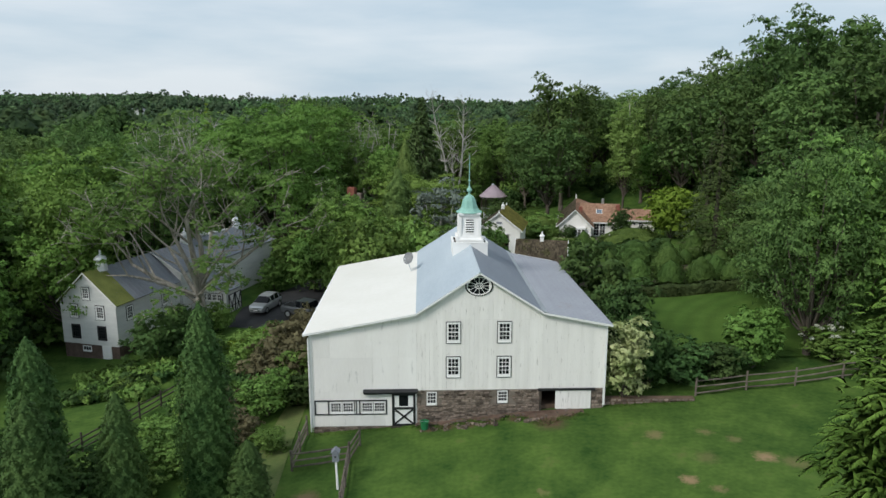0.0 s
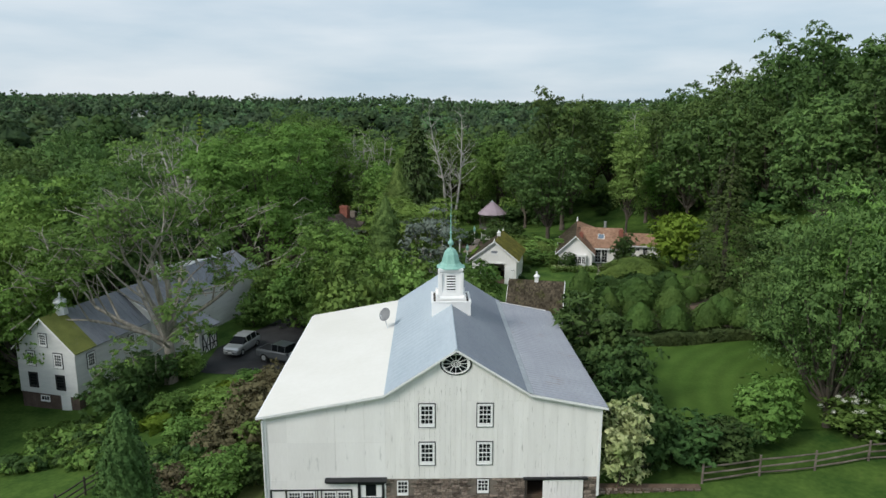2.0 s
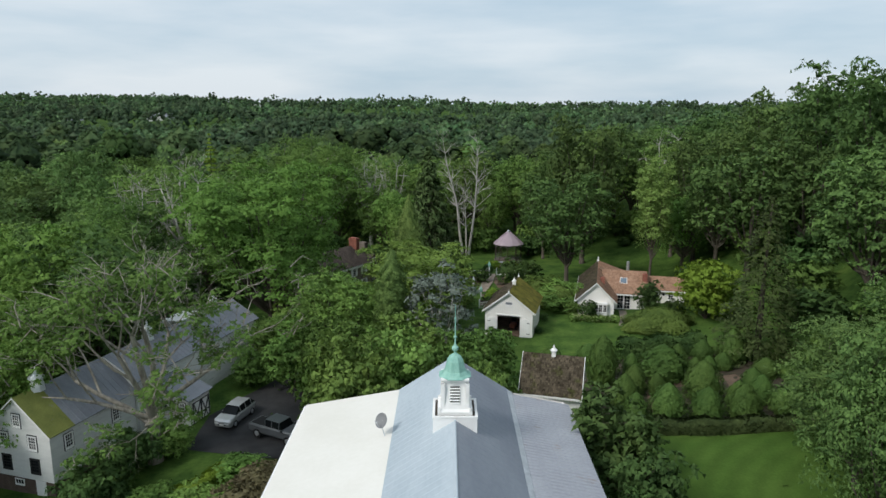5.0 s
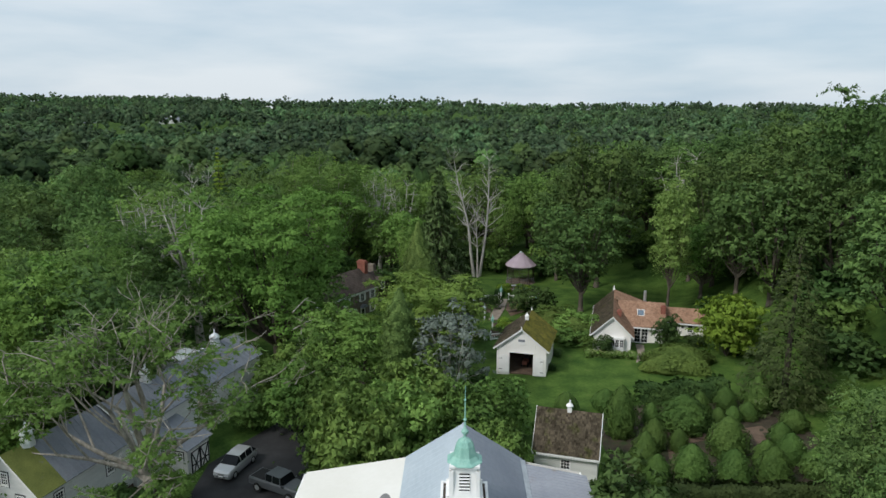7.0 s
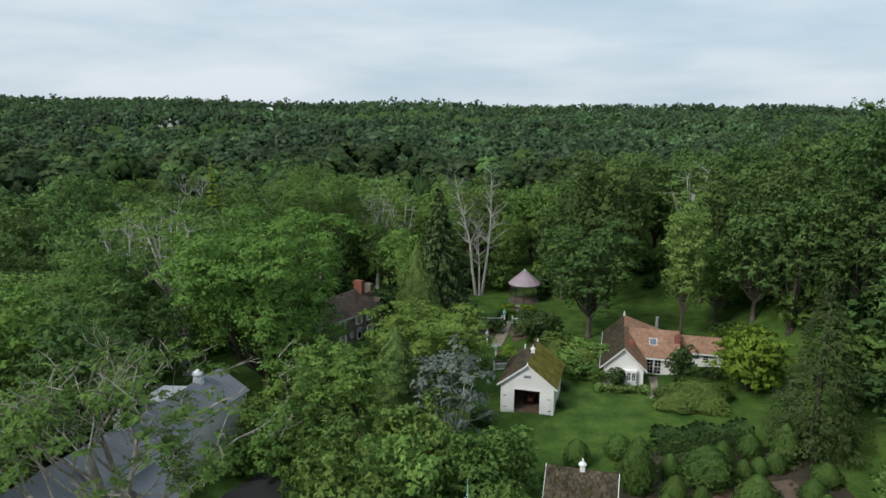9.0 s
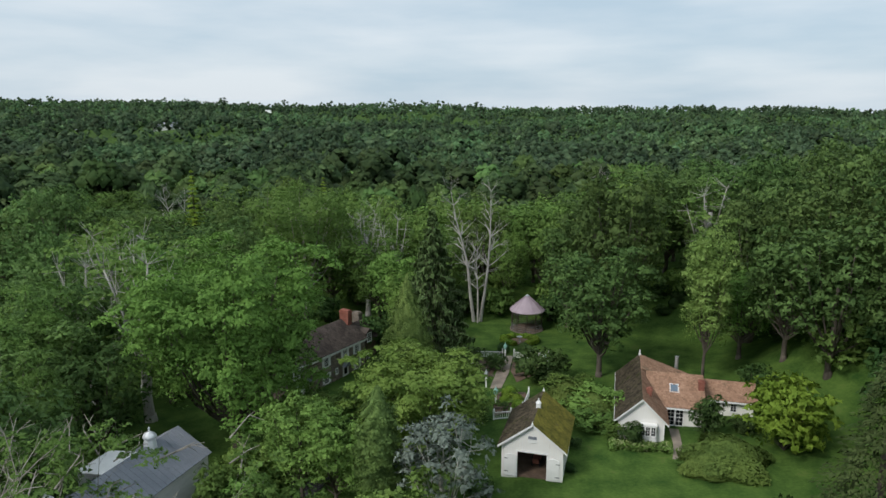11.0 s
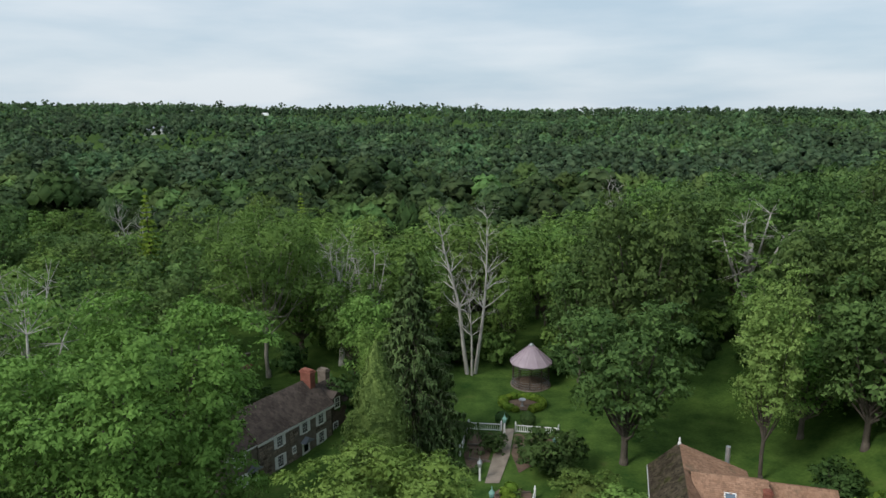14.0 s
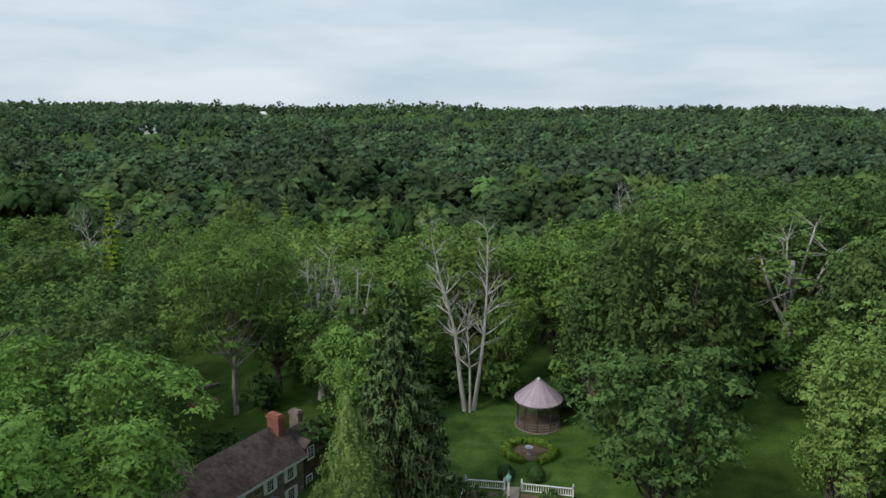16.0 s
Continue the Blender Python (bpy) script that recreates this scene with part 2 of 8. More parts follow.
M_GROUND = surface("meadow_grass", (0.025, 0.062, 0.012), (0.089, 0.150, 0.030), 0.42, 3.4, 0.95, bump=0.7, spec=0.1, stain=(0.098, 0.124, 0.036), stain_scale=0.42, stain_at=0.62)
M_LAWN = surface("mown_lawn", (0.038, 0.082, 0.013), (0.074, 0.130, 0.025), 0.3, 6, 0.95, bump=0.2, spec=0.1)


def mower_rings(m, centre):
    """Faint curved stripes where the mower has gone round."""
    t = m.node_tree
    n, ln = t.nodes, t.links
    p = n["Principled BSDF"]
    old = p.inputs["Base Color"].links[0].from_socket
    co, mp, wv, hs, mr = n.new("ShaderNodeTexCoord"), n.new("ShaderNodeMapping"), n.new("ShaderNodeTexWave"), n.new("ShaderNodeHueSaturation"), n.new("ShaderNodeMapRange")
    mp.inputs["Location"].default_value = (-centre[0], -centre[1], 0)
    wv.wave_type, wv.rings_direction = "RINGS", "Z"
    wv.inputs["Scale"].default_value, wv.inputs["Distortion"].default_value, wv.inputs["Detail"].default_value, wv.inputs["Detail Scale"].default_value = 0.19, 6.0, 2, 0.25
    mr.inputs["To Min"].default_value, mr.inputs["To Max"].default_value = 0.93, 1.10
    ln.new(co.outputs["Object"], mp.inputs["Vector"])
    ln.new(mp.outputs["Vector"], wv.inputs["Vector"])
    ln.new(wv.outputs["Fac"], mr.inputs["Value"])
    ln.new(mr.outputs["Result"], hs.inputs["Value"])
    ln.new(old, hs.inputs["Color"])
    ln.new(hs.outputs["Color"], p.inputs["Base Color"])


def worn_spots(m, spots, tan):
    """Trodden places in the turf, ragged and soft at the rim: spots as (x, y, radius)."""
    t = m.node_tree
    n, ln = t.nodes, t.links
    p = n["Principled BSDF"]
    co, ns, wob, flat = n.new("ShaderNodeTexCoord"), n.new("ShaderNodeTexNoise"), n.new("ShaderNodeVectorMath"), n.new("ShaderNodeVectorMath")
    ns.inputs["Scale"].default_value, ns.inputs["Detail"].default_value, ns.inputs["Roughness"].default_value = 2.2, 5, 0.75
    wob.operation, wob.inputs[1].default_value = "MULTIPLY_ADD", (1.5, 1.1, 0)
    ln.new(co.outputs["Object"], ns.inputs["Vector"])
    ln.new(ns.outputs["Color"], wob.inputs[0])
    ln.new(co.outputs["Object"], wob.inputs[2])
    flat.operation, flat.inputs[1].default_value = "MULTIPLY", (1, 1, 0)
    ln.new(wob.outputs["Vector"], flat.inputs[0])
    for x, y, r, most in spots:
        d, mr, mix = n.new("ShaderNodeVectorMath"), n.new("ShaderNodeMapRange"), n.new("ShaderNodeMix")
        d.operation, d.inputs[1].default_value = "DISTANCE", (x + 0.75, y + 0.55, 0)
        ln.new(flat.outputs["Vector"], d.inputs[0])
        mr.interpolation_type = "SMOOTHSTEP"
        mr.inputs["From Min"].default_value, mr.inputs["From Max"].default_value = r * 1.35, r * 0.15
        mr.inputs["To Max"].default_value = most
        ln.new(d.outputs["Value"], mr.inputs["Value"])
        mix.data_type = "RGBA"
        mix.inputs["B"].default_value = (*tan, 1)
        ln.new(p.inputs["Base Color"].links[0].from_socket, mix.inputs["A"])
        ln.new(mr.outputs["Result"], mix.inputs["Factor"])
        ln.new(mix.outputs["Result"], p.inputs["Base Color"])


worn_spots(M_GROUND, ((17.3, 33.4, 0.6, 1), (12.6, 31.6, 0.5, 0.95), (15.2, 36.5, 0.45, 0.4), (16.5, 35.5, 0.45, 0.35), (18.6, 32.6, 0.8, 0.35), (13.7, 30.5, 0.4, 0.5), (12.3, 36.4, 0.6, 0.5), (14.2, 33.6, 0.7, 0.25), (5.1, 31.7, 0.35, 0.35), (-7.3, 32.6, 0.7, 0.8)), (0.27, 0.19, 0.105))
worn_spots(M_GROUND, ((6.55, 38.75, 1.15, 1), (5.7, 39.4, 0.6, 0.9), (7.8, 39.5, 0.55, 0.9), (4.4, 39.35, 0.5, 0.8), (3.0, 39.3, 0.5, 0.75), (1.6, 39.2, 0.5, 0.8), (0.3, 39.15, 0.6, 0.85), (-0.9, 39.15, 0.55, 0.9)), (0.105, 0.062, 0.045))
mower_rings(M_LAWN, (31, 50))
M_LEAF = foliage("broad_leaf_foliage", (0.081, 0.147, 0.035), (0.230, 0.368, 0.090), 0.012, 0.28, leaf=0.36)
M_FRESHER = foliage("maple_foliage", (0.086, 0.163, 0.034), (0.226, 0.383, 0.085), 0.008, 0.06, leaf=0.36)
M_DEEP = foliage("deep_green_foliage", (0.052, 0.099, 0.031), (0.152, 0.244, 0.070), 0.012, 0.26, leaf=0.36)
# Both far foliage colours have distant haze mixed in as extra blue.
M_FARWOODS = foliage("far_hazed_woodland_foliage", (0.064, 0.125, 0.054), (0.169, 0.274, 0.119), 0.018, 0.42, leaf=0.08)
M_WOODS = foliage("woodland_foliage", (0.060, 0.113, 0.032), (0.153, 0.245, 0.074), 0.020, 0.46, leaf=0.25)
M_WOODSDARK = foliage("dark_woodland_foliage", (0.041, 0.076, 0.030), (0.110, 0.168, 0.064), 0.014, 0.35, leaf=0.2)
M_FARDARK = foliage("far_hazed_dark_foliage", (0.047, 0.086, 0.044), (0.120, 0.182, 0.091), 0.014, 0.35, leaf=0.1)
M_FRESH = foliage("yellow_green_foliage", (0.119, 0.204, 0.025), (0.270, 0.393, 0.058), 0.012, 0.10)
M_PALELEAF = foliage("pale_green_foliage", (0.138, 0.228, 0.052), (0.318, 0.439, 0.129), 0.008, 0.06, leaf=0.2)
M_DARKLEAF = foliage("dark_green_foliage", (0.035, 0.075, 0.024), (0.110, 0.189, 0.055), 0.015, 0.18)
M_WALNUT = foliage("walnut_foliage", (0.081, 0.169, 0.029), (0.242, 0.397, 0.079), 0.01, 0.06, 0.35, leaf=0.25)
M_HONEY = foliage("honey_locust_foliage", (0.115, 0.200, 0.040), (0.285, 0.410, 0.100), 0.008, 0.05, 0.35)
M_HOLLY = foliage("holly_foliage", (0.070, 0.123, 0.030), (0.250, 0.344, 0.098), 0.01, 0.05, 0.2, leaf=0.5)
M_NEEDLE = foliage("dark_conifer_needles", (0.084, 0.133, 0.048), (0.181, 0.268, 0.095), 0.01, 0.06, 0.2, leaf=0.12)
M_OLIVE = foliage("olive_shrub_foliage", (0.070, 0.110, 0.026), (0.175, 0.245, 0.060), 0.01, 0.1)
M_CEDAR = foliage("dark_cedar_foliage", (0.032, 0.048, 0.016), (0.083, 0.110, 0.036), 0.01, 0.08, 0.15)
M_THUJA = foliage("arborvitae_foliage", (0.041, 0.093, 0.028), (0.119, 0.203, 0.059), 0.01, 0.12, 0.2)
M_YEW = foliage("clipped_yew_foliage", (0.054, 0.108, 0.025), (0.123, 0.205, 0.051), 0.010, 0.16, 0.2, leaf=0.2)
M_SILVER = foliage("silver_blue_foliage", (0.12, 0.155, 0.12), (0.25, 0.29, 0.245), 0.01, 0.06, 0.12, leaf=0.15)
M_BRONZE = foliage("bronze_shrub_foliage", (0.100, 0.088, 0.050), (0.225, 0.200, 0.110), 0.012, 0.12)
M_HEADS = foliage("white_flower_heads", (0.55, 0.58, 0.46), (0.80, 0.80, 0.72), 0.01, 0.05, 0.2)
M_YOUNG = foliage("young_tree_foliage", (0.090, 0.185, 0.040), (0.240, 0.420, 0.100), 0.008, 0.05, leaf=0.35)
M_BLOSSOM = foliage("cream_blossom", (0.24, 0.31, 0.10), (0.62, 0.62, 0.34), 0.01, 0.06, 0.25)
M_SILVERCAR = surface("silver_car_paint", (0.50, 0.51, 0.52), (0.54, 0.55, 0.56), 1, 30, 0.25, metal=0.5, bump=0.0, spec=0.6)
M_GREYCAR = surface("dark_grey_car_paint", (0.10, 0.11, 0.12), (0.13, 0.14, 0.15), 1, 30, 0.3, metal=0.3, bump=0.0, spec=0.6)
M_RUBBER = surface("black_rubber", (0.012, 0.012, 0.012), (0.025, 0.025, 0.025), 3, 20, 0.8)
M_LAMP = surface("headlamp_lens", (0.55, 0.56, 0.57), (0.65, 0.66, 0.67), 5, 20, 0.15, bump=0.0, spec=0.6)
M_GREENPLASTIC = surface("green_plastic", (0.02, 0.16, 0.06), (0.03, 0.22, 0.09), 3, 20, 0.5)


# ---- mesh helpers ----
class Build:
    """Collects corners and faces; local metres."""

    def __init__(self):
        self.v, self.f = [], []

    def add(self, verts, faces):
        k = len(self.v)
        self.v += [tuple(a) for a in verts]
        self.f += [tuple(k + i for i in a) for a in faces]
        return self

    def box(self, x0, y0, z0, x1, y1, z1, m=None):
        c = [(x, y, z) for z in (z0, z1) for y in (y0, y1) for x in (x0, x1)]
        if m is not None:
            c = [m @ Vector(a) for a in c]
        return self.add(c, [(0, 2, 3, 1), (4, 5, 7, 6), (0, 1, 5, 4), (2, 6, 7, 3), (0, 4, 6, 2), (1, 3, 7, 5)])

    def slab(self, quad, thick):
        """A plate: quad, counter-clockwise seen from its outside, grown inwards by thick."""
        q = [Vector(a) for a in quad]
        n = (q[1] - q[0]).cross(q[2] - q[0]).normalized() * thick
        k = len(q)
        return self.add(q + [a - n for a in q], [tuple(range(k)), tuple(range(2 * k - 1, k - 1, -1))] + [(i, i + k, (i + 1) % k + k, (i + 1) % k) for i in range(k)])

    def tube(self, a, b, r0, r1, n=6, caps=True):
        a, b = Vector(a), Vector(b)
        d = (b - a).normalized()
        u = d.orthogonal().normalized()
        w = d.cross(u)
        ring = [(u * math.cos(i * math.tau / n) + w * math.sin(i * math.tau / n)) for i in range(n)]
        f = [(i, (i + 1) % n, n + (i + 1) % n, n + i) for i in range(n)]
        if caps:
            f += [tuple(range(n - 1, -1, -1)), tuple(range(n, 2 * n))]
        return self.add([a + c * r0 for c in ring] + [b + c * r1 for c in ring], f)

    def lathe(self, rings, n=16, at=(0, 0, 0), square=False, turn=0.0):
        """rings: radius and height, bottom up."""
        at = Vector(at)
        v = []
        for r, z in rings:
            for i in range(n):
                a = turn + (i + 0.5) * math.tau / n
                v.append(at + Vector((r * math.cos(a), r * math.sin(a), z)))
        f = []
        for k in range(len(rings) - 1):
            f += [(k * n + i, k * n + (i + 1) % n, (k + 1) * n + (i + 1) % n, (k + 1) * n + i) for i in range(n)]
        f += [tuple(range(n - 1, -1, -1)), tuple(range((len(rings) - 1) * n, len(rings) * n))]
        return self.add(v, f)

    def mesh(self, name, material, smooth=False):
        me = bpy.data.meshes.new(name)
        me.from_pydata(self.v, [], self.f)
        me.materials.append(material)
        if smooth:
            me.shade_smooth()
        return me


def part(name, b, material, parent, label="", smooth=False):
    ob = new(name, b.mesh(name, material, smooth) if isinstance(b, Build) else b)
    ob.parent = parent
    return tagged(ob, label) if label else ob


def thing(name, m, label, category, group="", kind=""):
    ob = new(name)
    ob.empty_display_size = 0.5
    ob.matrix_world = m
    return tagged(ob, label, category, group, kind)


def piece(name, mesh, parent, m):
    """One of many alike pieces: an object of its own on a shared mesh."""
    ob = new(name, mesh)
    ob.parent = parent
    ob.matrix_local = m
    return ob


def soup(name, verts, material, tone=None, faces=None, smooth=False):
    """A mesh from arrays: verts (n, 3); triangles in order unless faces (m, k) is given; tone per face corner group as a point value."""
    verts = np.asarray(verts, np.float32)
    bent = None
    if verts.shape[1] == 6:
        verts, bent = np.ascontiguousarray(verts[:, :3]), verts[:, 3:]
    if faces is None:
        faces = np.arange(len(verts), dtype=np.int32).reshape(-1, 3)
    faces = np.asarray(faces, np.int32)
    me = bpy.data.meshes.new(name)
    me.vertices.add(len(verts))
    me.vertices.foreach_set("co", verts.ravel())
    k = faces.shape[1]
    me.loops.add(faces.size)
    me.loops.foreach_set("vertex_index", faces.ravel())
    me.polygons.add(len(faces))
    me.polygons.foreach_set("loop_start", np.arange(0, faces.size, k, dtype=np.int32))
    if tone is not None:
        at = me.attributes.new("tone", "FLOAT", "POINT")
        at.data.foreach_set("value", np.asarray(tone, np.float32))
    me.materials.append(material)
    me.update(calc_edges=True)
    if smooth:
        me.shade_smooth()
    if bent is not None:
        me.shade_smooth()
        me.normals_split_custom_set_from_vertices(bent)
    return me


# ---- the lie of the land ----
HEIGHTS = np.array([
    (-30, 5, -3), (0, 0, -1.6), (0, 28, -0.9), (20, 28, 1.3), (40, 20, 4), (-13, 31, -2), (-27, 42, -2.8),
    (-8.5, 39, -0.75), (-2, 39, -0.25), (6, 39, 0.65), (12, 40, 0.9), (20, 41.5, 1.0), (28, 44, 1.6),
    (-33, 59.5, -4.5), (-29, 58.5, -4.3), (-36.5, 62, -4.4), (-31, 54, -4.2), (-27.5, 63, -3.2), (-22, 61, -1.8), (-19, 71, -2.3), (-10, 60, -1.4), (18, 50, 1.3), (20, 60, 1.7), (30, 60, 3.0),
    (10, 65, 1.4), (24, 72, 1.7), (7, 88, 0.4), (20, 97, 0.4), (23, 101, 0.35), (28, 103, 0.6), (34, 95, 1.5), (-5, 90, -1.2), (-26, 90, -2.8),
    (10, 122, 0.0), (2, 124, -0.8), (10, 139, -1.6), (-17, 120, -3.4), (-40, 120, -4), (30, 125, 0.0), (45, 140, 4),
    (52, 112, 11), (54, 85, 12), (60, 60, 13), (75, 100, 15), (70, 140, 11), (110, 110, 15), (60, 190, 4), (0, 200, -4), (-80, 120, -5),
])
FAR = np.array([(0, 330, -7), (-319, 715, 12), (200, 600, -2), (0, 900, 4), (-431, 1405, 30), (400, 1400, 22), (0, 1500, 27),
                (1200, 1300, 20), (-1100, 1300, 42), (-250, 500, -3), (0, -600, 0), (900, 0, 10), (-900, 0, 0), (0, 2900, 20), (300, 250, 2), (-300, 250, -4)])
CTRL = np.concatenate([HEIGHTS, FAR])
SOFT = np.concatenate([np.full(len(HEIGHTS), 7.0), np.full(len(FAR), 90.0)])


def land(x, y):
    x, y = np.asarray(x, float), np.asarray(y, float)
    d2 = (x[..., None] - CTRL[:, 0]) ** 2 + (y[..., None] - CTRL[:, 1]) ** 2
    w = SOFT ** 1.6 / (d2 + SOFT ** 2) ** 1.7
    roll = np.clip((y - 260) / 500, 0, 1) * (4.5 * np.sin(x / 83 + y / 150) + 3.5 * np.sin(x / 37 - y / 61 + 1)) + np.clip((y - 1100) / 500, 0, 1) * np.clip(-x / 900, 0, 1) * 6
    return (w * CTRL[:, 2]).sum(-1) / w.sum(-1) + roll


def gz(x, y):
    return float(land(x, y))


gu, gv = np.linspace(-5, 5, 240), np.linspace(-4.9, 4.75, 270)
GX, GY = np.meshgrid(40 * np.sinh(gu), 70 + 50 * np.sinh(gv))
GZ = land(GX, GY) + 0.05 * np.sin(GX * 1.3 + 0.7 * GY) * np.sin(GY * 0.9 - 0.4 * GX)
gi = np.arange(GX.size).reshape(GX.shape)
gf = np.stack([gi[:-1, :-1], gi[:-1, 1:], gi[1:, 1:], gi[1:, :-1]], -1).reshape(-1, 4)
ground = new("ground", soup("ground", np.stack([GX, GY, GZ], -1).reshape(-1, 3), M_GROUND, faces=gf, smooth=True))
tagged(ground, "rolling green meadow and woodland floor with worn patches", "ground", kind="structure")


def draped(name, outline, material, label, category, lift=0.05, rings=9, kind="structure", dense=6):
    """A sheet over the land inside a convex outline."""
    o = []
    for (ax, ay), (bx, by) in zip(outline, outline[1:] + outline[:1]):
        o += [(ax + (bx - ax) * i / dense, ay + (by - ay) * i / dense) for i in range(dense)]
    o = np.array(o)
    c = o.mean(0)
    k = len(o)
    pts = np.concatenate([c + (o - c) * s for s in np.linspace(0.02, 1, rings)])
    z = land(pts[:, 0], pts[:, 1]) + lift + 0.05 * np.sin(pts[:, 0] * 1.3 + 0.7 * pts[:, 1]) * np.sin(pts[:, 1] * 0.9 - 0.4 * pts[:, 0])
    f = [[r * k + i, r * k + (i + 1) % k, (r + 1) * k + (i + 1) % k, (r + 1) * k + i] for r in range(rings - 1) for i in range(k)]
    ob = new(name, soup(name, np.column_stack([pts, z]), material, faces=f, smooth=True))
    return tagged(ob, label, category, kind=kind)


# ---- windows, doors and roofs, shared by all buildings ----
WINDOWS = {}


def ring(b, x0, z0, x1, z1, t, y0, y1):
    """A rectangular frame of width t inwards."""
    c = [(x0, z0), (x1, z0), (x1, z1), (x0, z1)]
    d = [(x0 + t, z0 + t), (x1 - t, z0 + t), (x1 - t, z1 - t), (x0 + t, z1 - t)]
    v = [(x, y, z) for y in (y0, y1) for q in (c, d) for x, z in q]
    f = []
    for i in range(4):
        j = (i + 1) % 4
        f += [(i, j, 4 + j, 4 + i), (8 + j, 8 + i, 12 + i, 12 + j), (i, 8 + i, 8 + j, j), (4 + j, 12 + j, 12 + i, 4 + i)]
    return b.add(v, f)


def window(parent, m, w, h, cols, rows, surround=None, frame_mat=None, name="window", shutters=None):
    """A window in a wall whose plane is y = 0 of m and faces -y; m's origin is the opening's lower left corner."""
    frame_mat = frame_mat or M_WHITE
    key = (w, h, cols, rows, surround and surround.name, frame_mat.name)
    t = 0.14 * w if surround is M_BLACK else 0.07
    pw, ph = (w - 2 * t) / cols, (h - 2 * t) / rows
    if key not in WINDOWS:
        k = 0.05
        WINDOWS[key] = (ring(Build(), 0, 0, w, h, t, -0.045, 0.08).mesh("window_frame", frame_mat),
                        Build().box(0, -0.006, 0, pw, 0.006, ph).mesh("pane", M_GLASS),
                        Build().box(-0.016, -0.03, t, 0.016, -0.007, h - t).mesh("glazing_bar", frame_mat),
                        Build().box(t, -0.032, -0.015, w - t, -0.008, 0.015).mesh("glazing_bar", frame_mat),
                        Build().box(t, -0.036, -0.028, w - t, -0.008, 0.028).mesh("meeting_rail", frame_mat),
                        Build().box(0.003, -0.075, -0.07, w - 0.003, 0.05, -0.002).mesh("sill", frame_mat),
                        ring(Build(), -k, -k - 0.073, w + k, h + k, k - 0.003, -0.035, 0.06).mesh("surround", surround) if surround else None)
    fr, pn, vb, hb, rail, sill, su = WINDOWS[key]
    ob = piece(name, fr, parent, m)
    for i in range(cols):
        for j in range(rows):
            piece("pane", pn, ob, Matrix.Translation((t + pw * i, 0, t + ph * j)))
    for i in range(1, cols):
        piece("glazing_bar", vb, ob, Matrix.Translation((t + pw * i, 0, 0)))
    for j in range(1, rows):
        mid = rows % 2 == 0 and j == rows // 2
        piece("meeting_rail" if mid else "glazing_bar", rail if mid else hb, ob, Matrix.Translation((0, 0, t + ph * j)))
    piece("sill", sill, ob, Matrix())
    if su:
        piece("surround", su, ob, Matrix())
    if shutters:
        for x in (-w * 0.42 - 0.02, w + 0.02):
            b = Build().box(x, -0.05, -0.03, x + w * 0.42, 0.0, h + 0.03)
            part("shutter", b, shutters, ob)
    return ob


def shingled(a, b, c, d, course=0.2, width=0.22, lift=0.02, seed=1):
    """Overlapping shingles on the quad a-b (eave) to d-c (ridge), as loose tiles with their own thickness."""
    rnd = random.Random(seed)
    a, b, c, d = (Vector(v) for v in (a, b, c, d))
    n = (b - a).cross(d - a).normalized()
    out = Build()
    rows = max(2, int((d - a).length / course))
    for r in range(rows):
        t0, t1 = r / rows, min(1.0, (r + 1.35) / rows)
        l0, l1 = a.lerp(d, t0), a.lerp(d, t1)
        r0, r1 = b.lerp(c, t0), b.lerp(c, t1)
        cols = max(2, int((r0 - l0).length / width))
        cuts = [0.0] + sorted((i + rnd.uniform(-0.3, 0.3)) / cols for i in range(1, cols)) + [1.0]
        for s0, s1 in zip(cuts, cuts[1:]):
            s1 = max(s0, s1 - 0.006)
            up = rnd.uniform(0.0, 0.018)
            p0, p1, p2, p3 = l0.lerp(r0, s0), l0.lerp(r0, s1), l1.lerp(r1, s1), l1.lerp(r1, s0)
            drop = (a - d).normalized() * rnd.uniform(0, 0.02)
            o0, o1 = n * (lift + 0.028 + up), n * (lift + 0.006)
            out.add([p0 + o0 + drop, p1 + o0 + drop, p2 + o1, p3 + o1, p0 + drop, p1 + drop], [(0, 1, 2, 3), (4, 5, 1, 0)])
    return out


def gable_walls(b, x0, x1, y0, y1, z0, eave, ridge, t=0.18, xr=None):
    """Four walls of a gabled house with its gables at y0 and y1."""
    xr = (x0 + x1) / 2 if xr is None else xr
    for ya, yb in ((y0, y0 + t), (y1 - t, y1)):
        pts = [(x0, z0), (x1, z0), (x1, eave), (xr, ridge), (x0, eave)]
        b.add([(x, ya, z) for x, z in pts] + [(x, yb, z) for x, z in pts],
              [(0, 1, 2, 3, 4), (9, 8, 7, 6, 5)] + [(i, i + 5, (i + 1) % 5 + 5, (i + 1) % 5) for i in range(5)])
    b.box(x0, y0 + t, z0, x0 + t, y1 - t, eave)
    b.box(x1 - t, y0 + t, z0, x1, y1 - t, eave)
    return b


def roof_pair(x0, x1, y0, y1, eave, ridge, over=0.3, front=0.25, xr=None):
    """The two slopes' corners, eave line first: left, then right (seen from the front)."""
    xr = (x0 + x1) / 2 if xr is None else xr
    sl, sr = (ridge - eave) / (xr - x0), (ridge - eave) / (x1 - xr)
    left = [(x0 - over, y1 + front, eave - over * sl), (x0 - over, y0 - front, eave - over * sl), (xr, y0 - front, ridge), (xr, y1 + front, ridge)]
    right = [(x1 + over, y0 - front, eave - over * sr), (x1 + over, y1 + front, eave - over * sr), (xr, y1 + front, ridge), (xr, y0 - front, ridge)]
    return left, right


def up(quad, h):
    return [(x, y, z + h) for x, y, z in quad]


